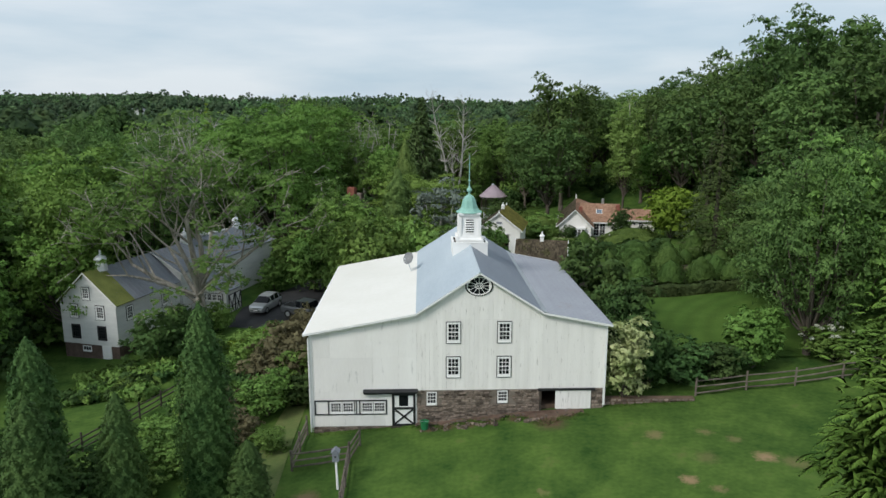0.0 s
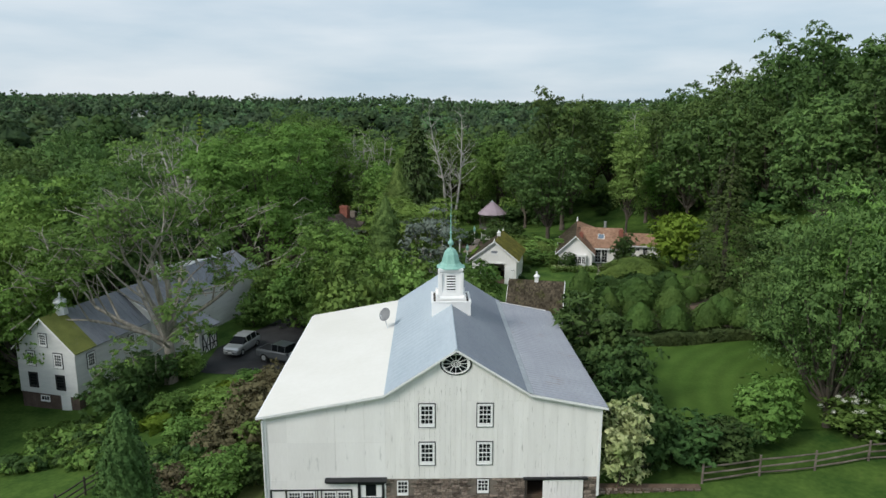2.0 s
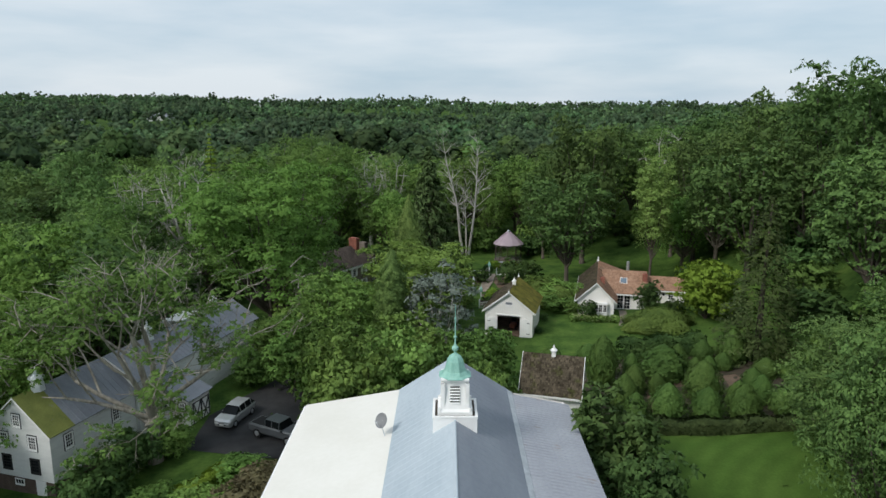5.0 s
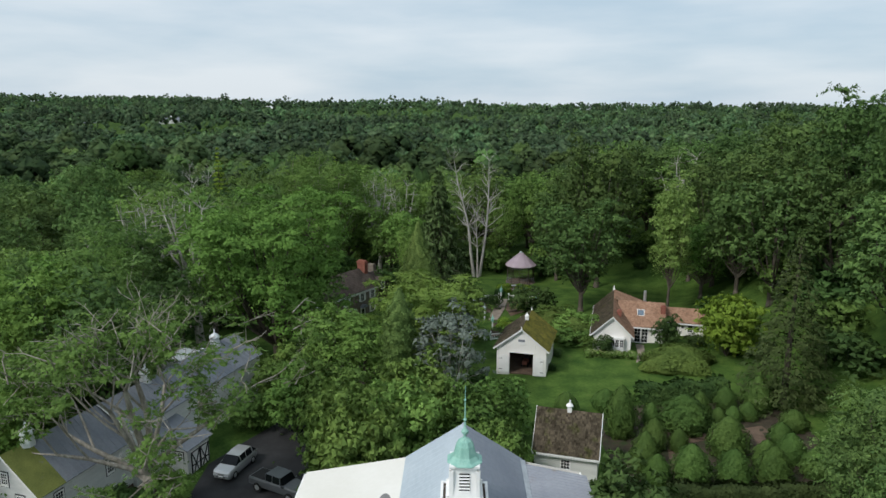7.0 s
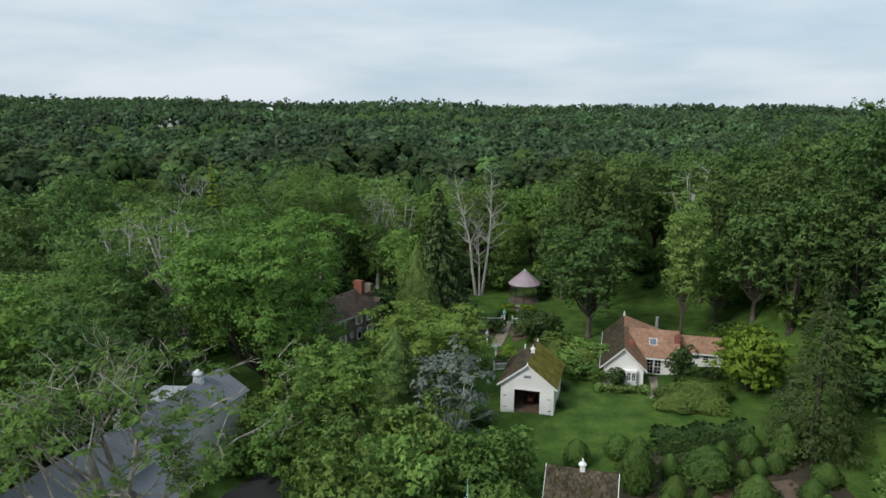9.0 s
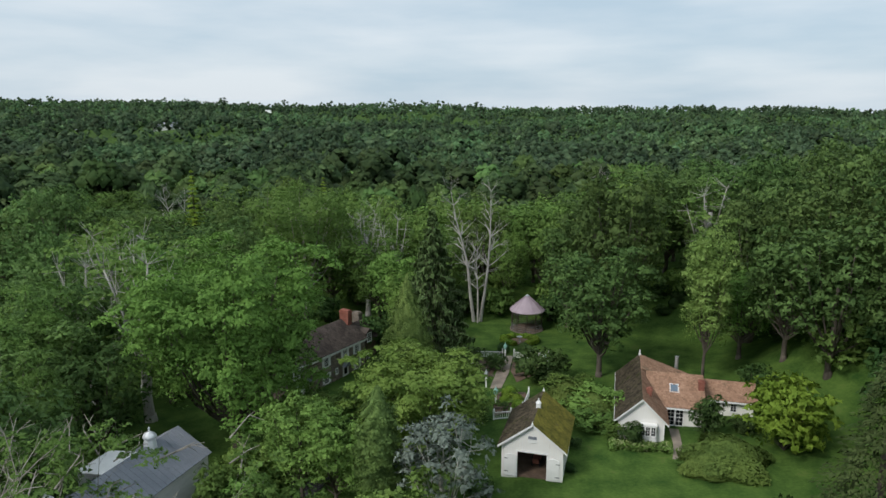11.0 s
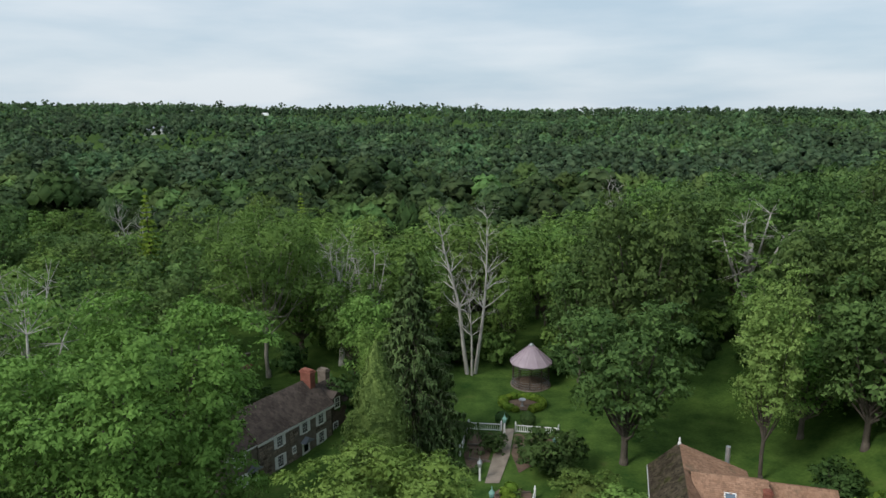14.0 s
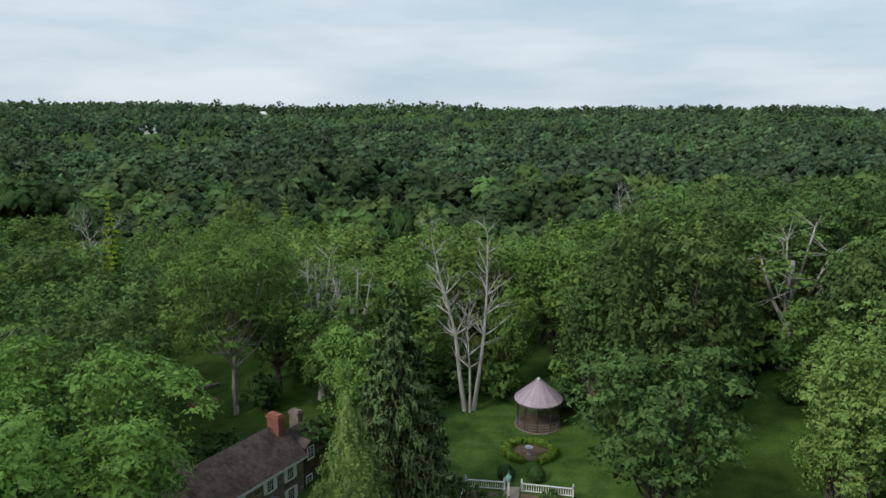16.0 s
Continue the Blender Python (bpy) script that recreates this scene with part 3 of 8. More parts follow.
def rake(parent, quads, y, mat, depth=0.16, thick=0.05, name="bargeboard"):
    """Boards along the sloping front edges; quads: (x0, z0, x1, z1)."""
    for x0, z0, x1, z1 in quads:
        part(name, Build().slab([(x0, y, z0 - depth), (x1, y, z1 - depth), (x1, y, z1), (x0, y, z0)], thick), mat, parent)


def clapboards(b, x0, x1, z0, z1, y, top=None, course=0.21, holes=()):
    """Lapped boards on a wall that faces -y."""
    z = z0
    while z < z1:
        h = min(course, z1 - z)
        a, c = x0, x1
        if top:
            a, c = top(z + h)
        spans = [(a, c)]
        for hx0, hx1, hz0, hz1 in holes:
            if z + h > hz0 and z < hz1:
                spans = [s for p, q in spans for s in ((p, min(q, hx0)), (max(p, hx1), q)) if s[1] - s[0] > 0.02]
        for p, q in spans:
            b.add([(p, y - 0.045, z), (q, y - 0.045, z), (q, y - 0.006, z + h), (p, y - 0.006, z + h), (p, y, z), (q, y, z)], [(0, 1, 2, 3), (4, 5, 1, 0)])
        z += course
    return b


# ---- the barn ----
barn = thing("barn", pose(2.22, 39.92, 0, 0, 0, 1.8), "large white board barn with pale metal roof over a fieldstone base", "barn")
XL, XK, XQ, XR, DEEP = -10.4, -3.85, 3.96, 7.95, 18.1
ZL, ZK, ZP, ZQ, ZR = 5.92, 7.1, 9.62, 7.1, 6.32


def barn_top(x):
    xs, zs = (XL, XK, 0.0, XQ, XR), (ZL, ZK, ZP, ZQ, ZR)
    return float(np.interp(x, xs, zs)) - 0.05


HOLES = [(-2.0, -1.16, 5.2, 6.45), (1.16, 2.0, 5.2, 6.45), (-2.0, -1.16, 2.95, 4.2), (1.16, 2.0, 2.95, 4.2),
         (-5.39, -3.98, -0.3, 1.8), (-9.3, -7.75, 0.6, 1.35), (-7.35, -5.85, 0.6, 1.35)]
OVAL = (-0.02, 8.74, 0.74, 0.56)


def upright(b, x0, x1, z0, z1a, z1b, y0, y1):
    b.add([(x0, y0, z0), (x1, y0, z0), (x1, y0, z1b), (x0, y0, z1a), (x0, y1, z0), (x1, y1, z0), (x1, y1, z1b), (x0, y1, z1a)],
          [(0, 1, 2, 3), (5, 4, 7, 6), (0, 4, 5, 1), (3, 2, 6, 7), (0, 3, 7, 4), (1, 5, 6, 2)])


front_wall = part("front_wall", Build().box(XL, 0.1, 5.05, XL + 0.1, 0.16, 5.3), M_WALL, barn)
rb = random.Random(5)


def board_column(name, x0, x1, tiers, mat):
    """Boards between x0 and x1, cut at the tiers' joints, round the openings and to the roof's slope."""
    y0 = rb.uniform(-0.006, 0.006)
    for lo, hi in zip(tiers, tiers[1:]):
        spans = [(lo, hi)]
        for a, c, p, q in HOLES:
            if x1 > a + 0.01 and x0 < c - 0.01:
                spans = [s for u, v in spans for s in ((u, min(v, p)), (max(u, q), v)) if s[1] - s[0] > 0.03]
        if abs((x0 + x1) / 2 - OVAL[0]) < OVAL[2]:
            half = OVAL[3] * math.sqrt(1 - ((((x0 + x1) / 2) - OVAL[0]) / OVAL[2]) ** 2)
            spans = [s for u, v in spans for s in ((u, min(v, OVAL[1] - half)), (max(u, OVAL[1] + half), v)) if s[1] - s[0] > 0.03]
        for u, v in spans:
            ta, tb = min(v, barn_top(x0)), min(v, barn_top(x1))
            if min(ta, tb) <= u:
                continue
            b = Build()
            upright(b, x0 + 0.0025, x1 - 0.0025, u + 0.004, ta, tb, y0, 0.1)
            part(name, b, mat, front_wall)


edges = sorted({round(e, 3) for e in (*[h[i] for h in HOLES[:4] for i in (0, 1)], 0.0, XK, XQ, XR)})
cuts = []
for a, c in zip(edges, edges[1:]):
    k = max(1, round((c - a) / (0.27 if a < XQ - 0.01 else 0.8)))
    cuts += [a + (c - a) * i / k for i in range(k)]
cuts.append(XR)
for a, c in zip(cuts, cuts[1:]):
    board_column("board", a, c, (2.02, 6.6 + rb.uniform(-0.01, 0.01), 12) if a < XQ - 0.01 else (2.05, 12), M_WALL)
for a, c in ((XL, -9.3), (-9.3, -7.75), (-7.75, -7.35), (-7.35, -6.6), (-6.6, -5.85), (-5.85, -5.39), (-5.39, -3.98), (-3.98, XK)):
    board_column("panel", a, c, (-0.32, 2.0), M_PANEL)
for a, c in ((XL, -9.2), (-9.2, -6.6), (-6.6, -5.0), (-5.0, XK)):
    board_column("panel", a, c, (2.0, 4.22, 12), M_PANEL)
# Black sheet: the inside shade seen through the board gaps, as colour.
part("shade_backing", Build().box(XL + 0.15, 0.11, 2.05, XR - 0.15, 0.13, 5.0), M_DARK, barn)
for x, z in ((-2.0, 5.2), (1.16, 5.2), (-2.0, 2.95), (1.16, 2.95)):
    window(barn, pose(x, 0, z), 0.84, 1.25, 3, 4, M_BLACK)
# side and back walls, floor
sides = Build()
sides.box(XL, 0.1, -1.5, XL + 0.12, DEEP, ZL - 0.05).box(XR - 0.12, 0.1, 0.0, XR, DEEP, ZR - 0.05)
sides.add([(XL, DEEP, -1.5), (XR, DEEP, -1.5), (XR, DEEP, ZR - 0.05), (XQ, DEEP, ZQ - 0.05), (0, DEEP, ZP - 0.05), (XK, DEEP, ZK - 0.05), (XL, DEEP, ZL - 0.05)], [(0, 6, 5, 4, 3, 2, 1)])
part("outer_wall", sides, M_WALL, barn)
part("floor", Build().box(XL + 0.1, 0.4, -1.4, XR - 0.1, DEEP - 0.1, -0.33), M_SOIL, barn)
part("stable_floor", Build().box(3.95, 0.36, -0.3, XR - 0.2, 7.0, 0.78), M_SOIL, barn)
# Added black panels stand in for the shade inside the open doorway.
part("doorway_shade_panel", Build().box(3.7, 3.2, 0.0, XR - 0.15, 3.3, 5.0).box(3.7, 0.42, 0.0, 3.8, 3.2, 5.0), M_DARK, barn)
# corner boards
part("corner_board", Build().box(XL - 0.05, -0.05, -0.35, XL + 0.09, 0.1, ZL - 0.1), M_WHITE, barn)
part("corner_board", Build().box(XR - 0.09, -0.05, 0.9, XR + 0.05, 0.1, ZR - 0.1), M_WHITE, barn)
part("downpipe", Build().tube((XL - 0.09, -0.1, -0.6), (XL - 0.09, -0.1, 5.6), 0.05, 0.05, 8), M_WHITE, barn)
# oval fan window
ov = Build()
for k in range(28):
    a0, a1 = k * math.tau / 28, (k + 1) * math.tau / 28
    for r0, r1, y0, y1 in ((0.94, 1.04, -0.05, 0.08), (0.30, 0.36, -0.02, 0.04)):
        ov.add([(OVAL[0] + OVAL[2] * r * math.cos(a), y, OVAL[1] + OVAL[3] * r * math.sin(a)) for y in (y0, y1) for r, a in ((r0, a0), (r1, a0), (r1, a1), (r0, a1))],
               [(0, 1, 2, 3), (7, 6, 5, 4), (0, 3, 7, 4), (1, 5, 6, 2)])
for k in range(12):
    a = k * math.tau / 12
    c, s = math.cos(a), math.sin(a)
    p0, p1 = Vector((OVAL[0] + 0.06 * c, 0, OVAL[1] + 0.05 * s)), Vector((OVAL[0] + 0.95 * OVAL[2] * c, 0, OVAL[1] + 0.95 * OVAL[3] * s))
    w = Vector((-s, 0, c)) * 0.013
    ov.add([p0 - w, p1 - w, p1 + w, p0 + w, *[q + Vector((0, 0.04, 0)) for q in (p0 - w, p1 - w, p1 + w, p0 + w)]], [(0, 1, 2, 3), (7, 6, 5, 4), (0, 4, 5, 1), (2, 6, 7, 3)])
oval = part("oval_window", ov, M_WHITE, barn, "white oval fan window with dark glass")
rim = Build()
for k in range(28):
    a0, a1 = k * math.tau / 28, (k + 1) * math.tau / 28
    rim.add([(OVAL[0] + OVAL[2] * r * math.cos(a), y, OVAL[1] + OVAL[3] * r * math.sin(a)) for y in (-0.035, 0.06) for r, a in ((1.04, a0), (1.16, a0), (1.16, a1), (1.04, a1))],
            [(0, 1, 2, 3), (7, 6, 5, 4), (0, 3, 7, 4), (1, 5, 6, 2)])
part("surround", rim, M_BLACK, oval)
part("pane", Build().add([(OVAL[0] + OVAL[2] * math.cos(k * math.tau / 28), 0.03, OVAL[1] + OVAL[3] * math.sin(k * math.tau / 28)) for k in range(28)], [tuple(range(28))]), M_GLASS, oval)
# strip windows with their panel, beside the half door
for x in (-9.28, -7.33):
    for i in range(2):
        window(barn, pose(x + i * 0.76, -0.01, 0.62), 0.72, 0.70, 4, 3)
strip = Build()
for a in ((-10.2, 1.37, -5.75, 1.44), (-10.2, 0.46, -5.75, 0.53), (-10.25, 0.46, -10.18, 1.44), (-5.8, 0.46, -5.73, 1.44), (-9.42, 0.53, -9.36, 1.37), (-7.68, 0.53, -7.62, 1.37), (-7.47, 0.53, -7.41, 1.37)):
    strip.box(a[0], -0.04, a[1], a[2], 0.02, a[3])
part("strip_trim", strip, M_BLACK, barn, "black painted trim round the window strip")
xdoor = part("half_door", Build().box(-5.3, -0.03, -0.28, -4.05, 0.03, 0.85).box(-5.3, -0.03, 0.9, -4.98, 0.03, 1.74).box(-4.4, -0.03, 0.9, -4.05, 0.03, 1.74).box(-4.98, -0.03, 0.9, -4.4, 0.03, 0.98), M_WHITE, barn, "white half door with black cross bracing")
xb = Build()
for a in ((-5.42, -0.32, -5.26, 1.84), (-4.09, -0.32, -3.95, 1.84), (-5.26, 1.72, -4.09, 1.84), (-5.26, 0.80, -4.09, 0.94), (-5.26, -0.32, -4.09, -0.18)):
    xb.box(a[0], -0.07, a[1], a[2], 0.0, a[3])
for a, c in (((-5.26, -0.18), (-4.09, 0.80)), ((-5.26, 0.80), (-4.09, -0.18))):
    d = (Vector((c[0], 0, c[1])) - Vector((a[0], 0, a[1]))).normalized()
    w = Vector((-d.z, 0, d.x)) * 0.055
    p, q = Vector((a[0], -0.062, a[1])), Vector((c[0], -0.062, c[1]))
    xb.slab([p - w, q - w, q + w, p + w], 0.03)
part("brace", xb, M_BLACK, xdoor)
part("pane", Build().box(-5.0, 0.02, 0.96, -4.38, 0.04, 1.74), M_GLASS, xdoor)
part("sill_plank", Build().box(-5.5, -0.25, -0.45, -3.9, 0.0, -0.32), M_DARKWOOD, barn)
part("door_track", Build().box(-7.15, -0.22, 1.88, -3.85, 0.0, 2.04).add([(-7.2, -0.3, 2.04), (-3.8, -0.3, 2.04), (-3.8, 0, 2.14), (-7.2, 0, 2.14), (-7.2, -0.3, 2.0), (-3.8, -0.3, 2.0)], [(0, 1, 2, 3), (4, 5, 1, 0), (2, 1, 5), (0, 3, 4)]), M_BLACK, barn, "black sliding door track")
part("door_track", Build().box(3.75, -0.16, 1.96, 7.35, 0.0, 2.07), M_BLACK, barn, "black sliding door track")
slide = part("sliding_door", Build().box(4.85, -0.11, 0.75, 4.9, -0.05, 1.96), M_WALL, barn, "white plank sliding door pushed aside")
for k in range(9):
    part("plank", Build().box(4.9 + k * 0.245, -0.115 + rb.uniform(-0.006, 0.006), 0.72 + rb.uniform(-0.03, 0.03), 5.135 + k * 0.245, -0.05, 1.96), M_WALL, slide)
part("doorway_jamb", Build().box(3.86, 0.0, 0.3, 3.98, 0.35, 2.05).box(3.98, 0.0, 1.9, 4.9, 0.3, 2.05), M_DARKWOOD, barn)
# stone base wall: mortar core with openings, stones laid proud of it
base = Build()
B_HOLES = [(-3.25, -2.62, 1.1, 1.92), (1.2, 1.85, 1.2, 1.95)]
for x0, x1, z0, z1 in ((XK, -3.25, -1.2, 2.02), (-3.25, -2.62, -1.2, 1.1), (-3.25, -2.62, 1.92, 2.02), (-2.62, 1.2, -1.2, 2.02), (1.2, 1.85, -1.2, 1.2), (1.2, 1.85, 1.95, 2.02), (1.85, 3.9, -1.2, 2.02), (XL + 0.05, XK, -1.6, -0.34)):
    base.box(x0, 0.02, z0, x1, 0.4, z1)
stone_wall = part("stone_wall", base, M_MORTAR, barn, "brown and grey rubble fieldstone wall")
part("corner_pier", Build().box(7.15, 0.02, -0.5, 7.9, 0.4, 2.05), M_MORTAR, barn)
window(barn, pose(-3.25, 0.03, 1.1), 0.63, 0.82, 3, 3, M_MORTAR)
window(barn, pose(1.2, 0.03, 1.2), 0.65, 0.75, 3, 3, M_DARKWOOD)


def stone_mesh(seed):
    r = random.Random(seed)
    v = [(x * r.uniform(0.42, 0.5), y, z * r.uniform(0.40, 0.5)) for y in (-0.5, 0.5) for x, z in ((-1, -1), (0, -1.05), (1, -1), (1.05, 0), (1, 1), (0, 1.02), (-1, 1), (-1.03, 0))]
    v = [(x * (0.82 if y < 0 else 1), y * (r.uniform(0.8, 1.2) if y < 0 else 1), z * (0.8 if y < 0 else 1)) for x, y, z in v]
    b = Build().add(v, [tuple(range(8)), *[(i, i + 8, (i + 1) % 8 + 8, (i + 1) % 8) for i in range(8)]])
    return b.mesh("stone", M_STONE)


STONES = [stone_mesh(s) for s in range(7)]


def lay_stones(parent, x0, x1, z0, z1, y, holes, rnd, hmin=0.13, hmax=0.26, wmin=0.22, wmax=0.6, turn=None):
    z = z0
    while z < z1 - 0.05:
        h = min(rnd.uniform(hmin, hmax), z1 - z)
        x = x0 + rnd.uniform(-0.1, 0.0)
        while x < x1 - 0.04:
            w = min(rnd.uniform(wmin, wmax), x1 - x)
            if not any(x + w > a and x < c and z + h > p and z < q for a, c, p, q in holes) and w > 0.08:
                m = pose(x + w / 2, y, z + h / 2, 0, rnd.uniform(-6, 6), 0) @ Matrix.Diagonal((w * rnd.uniform(0.88, 1.0), rnd.uniform(0.07, 0.15), h * rnd.uniform(0.82, 1.02), 1))
                piece("stone", rnd.choice(STONES), parent, (turn @ m) if turn is not None else m)
            x += w
        z += h


rs = random.Random(11)
lay_stones(stone_wall, XK + 0.02, 3.88, -0.35, 2.0, 0.02, [(a - 0.1, c + 0.1, p - 0.08, q + 0.1) for a, c, p, q in B_HOLES], rs, 0.09, 0.2, 0.2, 0.62)
lay_stones(stone_wall, 7.15, 7.9, 0.5, 2.02, 0.02, [], rs)
lay_stones(stone_wall, XL + 0.1, -5.5, -0.85, -0.36, 0.02, [], rs)
# roofs
OV = 0.28
zl = ZL - OV * (ZK - ZL) / (XK - XL)
zr = ZR - 0.3 * (ZQ - ZR) / (XR - XQ)
part("white_roof", Build().slab([(XL - OV, DEEP + 0.2, zl), (XL - OV, -OV, zl), (XK, -OV, ZK), (XK, DEEP + 0.2, ZK)], 0.14), M_MEMBRANE, barn, "flat white membrane roof slope")


def seamed(q, pitch, height, width, thick=0.1):
    """A metal roof slope: plate and raised seams from eave to ridge; q: eave a-b, ridge c-d."""
    a, b, c, d = (Vector(v) for v in q)
    n = (b - a).cross(d - a).normalized()
    k = max(2, int((b - a).length / pitch))
    along = (b - a).normalized() * width
    r = d - a
    seam = Build().add([-along, r - along, r + along, along, n * height, r + n * height], [(0, 4, 5, 1), (4, 3, 2, 5), (0, 3, 4)])
    return Build().slab([a, b, c, d], thick), seam, [a.lerp(b, i / k) for i in range(1, k)]


def metal_slope(name, q, pitch, height, width, material, parent, label=""):
    plate, seam, feet = seamed(q, pitch, height, width)
    ob = part(name, plate, material, parent, label)
    me = seam.mesh("seam", material)
    for p in feet:
        piece("seam", me, ob, Matrix.Translation(p))
    return ob


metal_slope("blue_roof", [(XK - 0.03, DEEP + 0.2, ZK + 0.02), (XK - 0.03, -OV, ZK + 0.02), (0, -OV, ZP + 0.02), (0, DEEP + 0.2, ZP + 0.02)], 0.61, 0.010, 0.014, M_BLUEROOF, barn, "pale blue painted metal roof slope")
# This slope has a much darker blue than the opposite one.
metal_slope("blue_roof", [(XQ + 0.03, -OV, ZQ + 0.02), (XQ + 0.03, DEEP + 0.2, ZQ + 0.02), (0, DEEP + 0.2, ZP + 0.02), (0, -OV, ZP + 0.02)], 0.61, 0.010, 0.014, M_SLATEBLUE, barn, "dark slate-blue metal roof slope")
metal_slope("corrugated_roof", [(XR + 0.3, -OV, zr), (XR + 0.3, DEEP - 0.4, zr), (XQ, DEEP - 0.4, ZQ), (XQ, -OV, ZQ)], 0.34, 0.035, 0.05, M_GREYROOF, barn, "grey ribbed metal roof slope with rusty patches")
part("ridge_cap", Build().tube((0, -OV - 0.02, ZP + 0.0), (0, DEEP + 0.22, ZP + 0.0), 0.07, 0.07, 8), M_BLUEROOF, barn)
part("flashing", Build().slab([(XQ + 0.22, -OV, ZQ - 0.01), (XQ + 0.22, DEEP, ZQ - 0.01), (XQ - 0.1, DEEP, ZQ + 0.12), (XQ - 0.1, -OV, ZQ + 0.12)], 0.02), M_GALV, barn)
rake(barn, [(XL - OV, zl + 0.0, XK, ZK), (XK, ZK + 0.02, 0.0, ZP + 0.02), (0.0, ZP + 0.02, XQ, ZQ + 0.02), (XQ, ZQ, XR + 0.3, zr)], -OV - 0.012, M_WHITE, 0.13, 0.04)
part("gutter", Build().box(XL - OV - 0.1, -OV, zl - 0.14, XL - OV, DEEP, zl - 0.02), M_WHITE, barn)

# cupola on the ridge
CY = 9.45
cup = Build().box(-1.27, CY - 1.3, 8.5, 1.27, CY + 1.3, 9.76)
cupola = part("cupola", cup, M_WHITE, barn, "white louvred cupola with verdigris copper bell roof")
part("deck", Build().box(-1.15, CY - 1.15, 9.72, 1.15, CY + 1.15, 9.78), M_DARKWOOD, cupola)
part("deck_rim", Build().box(-1.3, CY - 1.3, 9.72, 1.3, CY - 1.15, 9.84).box(-1.3, CY + 1.15, 9.72, 1.3, CY + 1.3, 9.84).box(-1.3, CY - 1.15, 9.72, -1.15, CY + 1.15, 9.84).box(1.15, CY - 1.15, 9.72, 1.3, CY + 1.15, 9.84), M_WHITE, cupola)
R2 = math.sqrt(2)
part("body", Build().lathe([(1.0 * R2, 9.78), (1.0 * R2, 9.98), (0.84 * R2, 10.1), (0.76 * R2, 10.5), (0.66 * R2, 11.3), (0.62 * R2, 11.62), (0.72 * R2, 11.68), (0.80 * R2, 11.80), (0.80 * R2, 11.9), (0.5, 11.92)], 4, (0, CY, 0)), M_WHITE, cupola)
for q in range(4):
    m = pose(0, CY, 0, 0, 0, 90 * q)
    lv = Build()
    for i in range(6):
        z = 10.42 + i * 0.17
        y = -0.80 + (z - 10.4) * 0.135
        lv.add([m @ Vector(a) for a in ((-0.3, y - 0.035, z), (0.3, y - 0.035, z), (0.3, y + 0.01, z + 0.09), (-0.3, y + 0.01, z + 0.09), (-0.3, y + 0.03, z), (0.3, y + 0.03, z))], [(0, 1, 2, 3), (4, 5, 1, 0), (0, 3, 4), (1, 5, 2)])
    part("louvre", lv, M_WHITE, cupola)
    # Black boxes stand in for the shade between the louvres.
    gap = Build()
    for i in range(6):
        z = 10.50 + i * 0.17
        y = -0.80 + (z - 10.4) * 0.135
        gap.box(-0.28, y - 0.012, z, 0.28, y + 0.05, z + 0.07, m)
    part("louvre_gap_shade", gap, M_DARK, cupola)
    for sx in (-1, 1):
        part("corner_block", Build().box(sx * 0.92 - 0.08, -0.92, 9.98, sx * 0.92 + 0.08, -0.82, 10.2, m), M_WHITE, cupola)
        part("corner_post", Build().box(sx * 0.70 - 0.1, -0.83, 10.0, sx * 0.70 + 0.1, -0.70, 11.62, m), M_WHITE, cupola)
part("bell_roof", Build().lathe([(1.0, 11.88), (1.0, 11.93), (0.82, 12.0), (0.64, 12.2), (0.56, 12.5), (0.50, 12.75), (0.36, 13.0), (0.2, 13.12), (0.1, 13.18)], 8, (0, CY, 0)), M_COPPER, cupola, "verdigris copper bell-shaped roof")
part("finial", Build().lathe([(0.1, 13.15), (0.07, 13.3), (0.19, 13.42), (0.2, 13.55), (0.1, 13.66), (0.05, 13.8), (0.04, 14.1), (0.11, 14.18), (0.04, 14.26), (0.03, 15.2), (0.07, 15.28), (0.025, 15.36), (0.012, 16.1)], 10, (0, CY, 0)), M_COPPER, cupola)

# satellite dish
dish = thing("satellite_dish", barn.matrix_world @ pose(-4.5, 11.6, ZK - 0.12), "grey satellite dish on a bent pole on the white roof", "satellite dish")
part("pole", Build().tube((0.22, -0.3, -0.1), (0.0, 0, 0.45), 0.03, 0.03, 8).tube((0.0, 0, 0.45), (0.0, 0, 0.75), 0.03, 0.03, 8), M_GALV, dish)
dm = pose(0, -0.08, 0.98, 62, 0, -35)
dd = Build()
rings = [(0.02, 0.0), (0.17, 0.015), (0.31, 0.05), (0.44, 0.11)]
vv = [dm @ Vector((r * math.cos(i * math.tau / 18), r * 1.1 * math.sin(i * math.tau / 18), z + o)) for o in (0, -0.02) for r, z in rings for i in range(18)]
ff = []
for o in (0, 4):
    for k in range(3):
        for i in range(18):
            q = ((o + k) * 18 + i, (o + k) * 18 + (i + 1) % 18, (o + k + 1) * 18 + (i + 1) % 18, (o + k + 1) * 18 + i)
            ff.append(q if o == 0 else q[::-1])
dd.add(vv, ff)
part("reflector", dd, M_DISH, dish, "round grey reflector")
part("feed_arm", Build().tube(dm @ Vector((0, -0.42, 0.08)), dm @ Vector((0, -0.2, 0.5)), 0.015, 0.015, 6).tube(dm @ Vector((0, -0.2, 0.46)), dm @ Vector((0, -0.16, 0.54)), 0.04, 0.05, 8), M_GALV, dish)

# ---- onion vent, used on the long white building ----


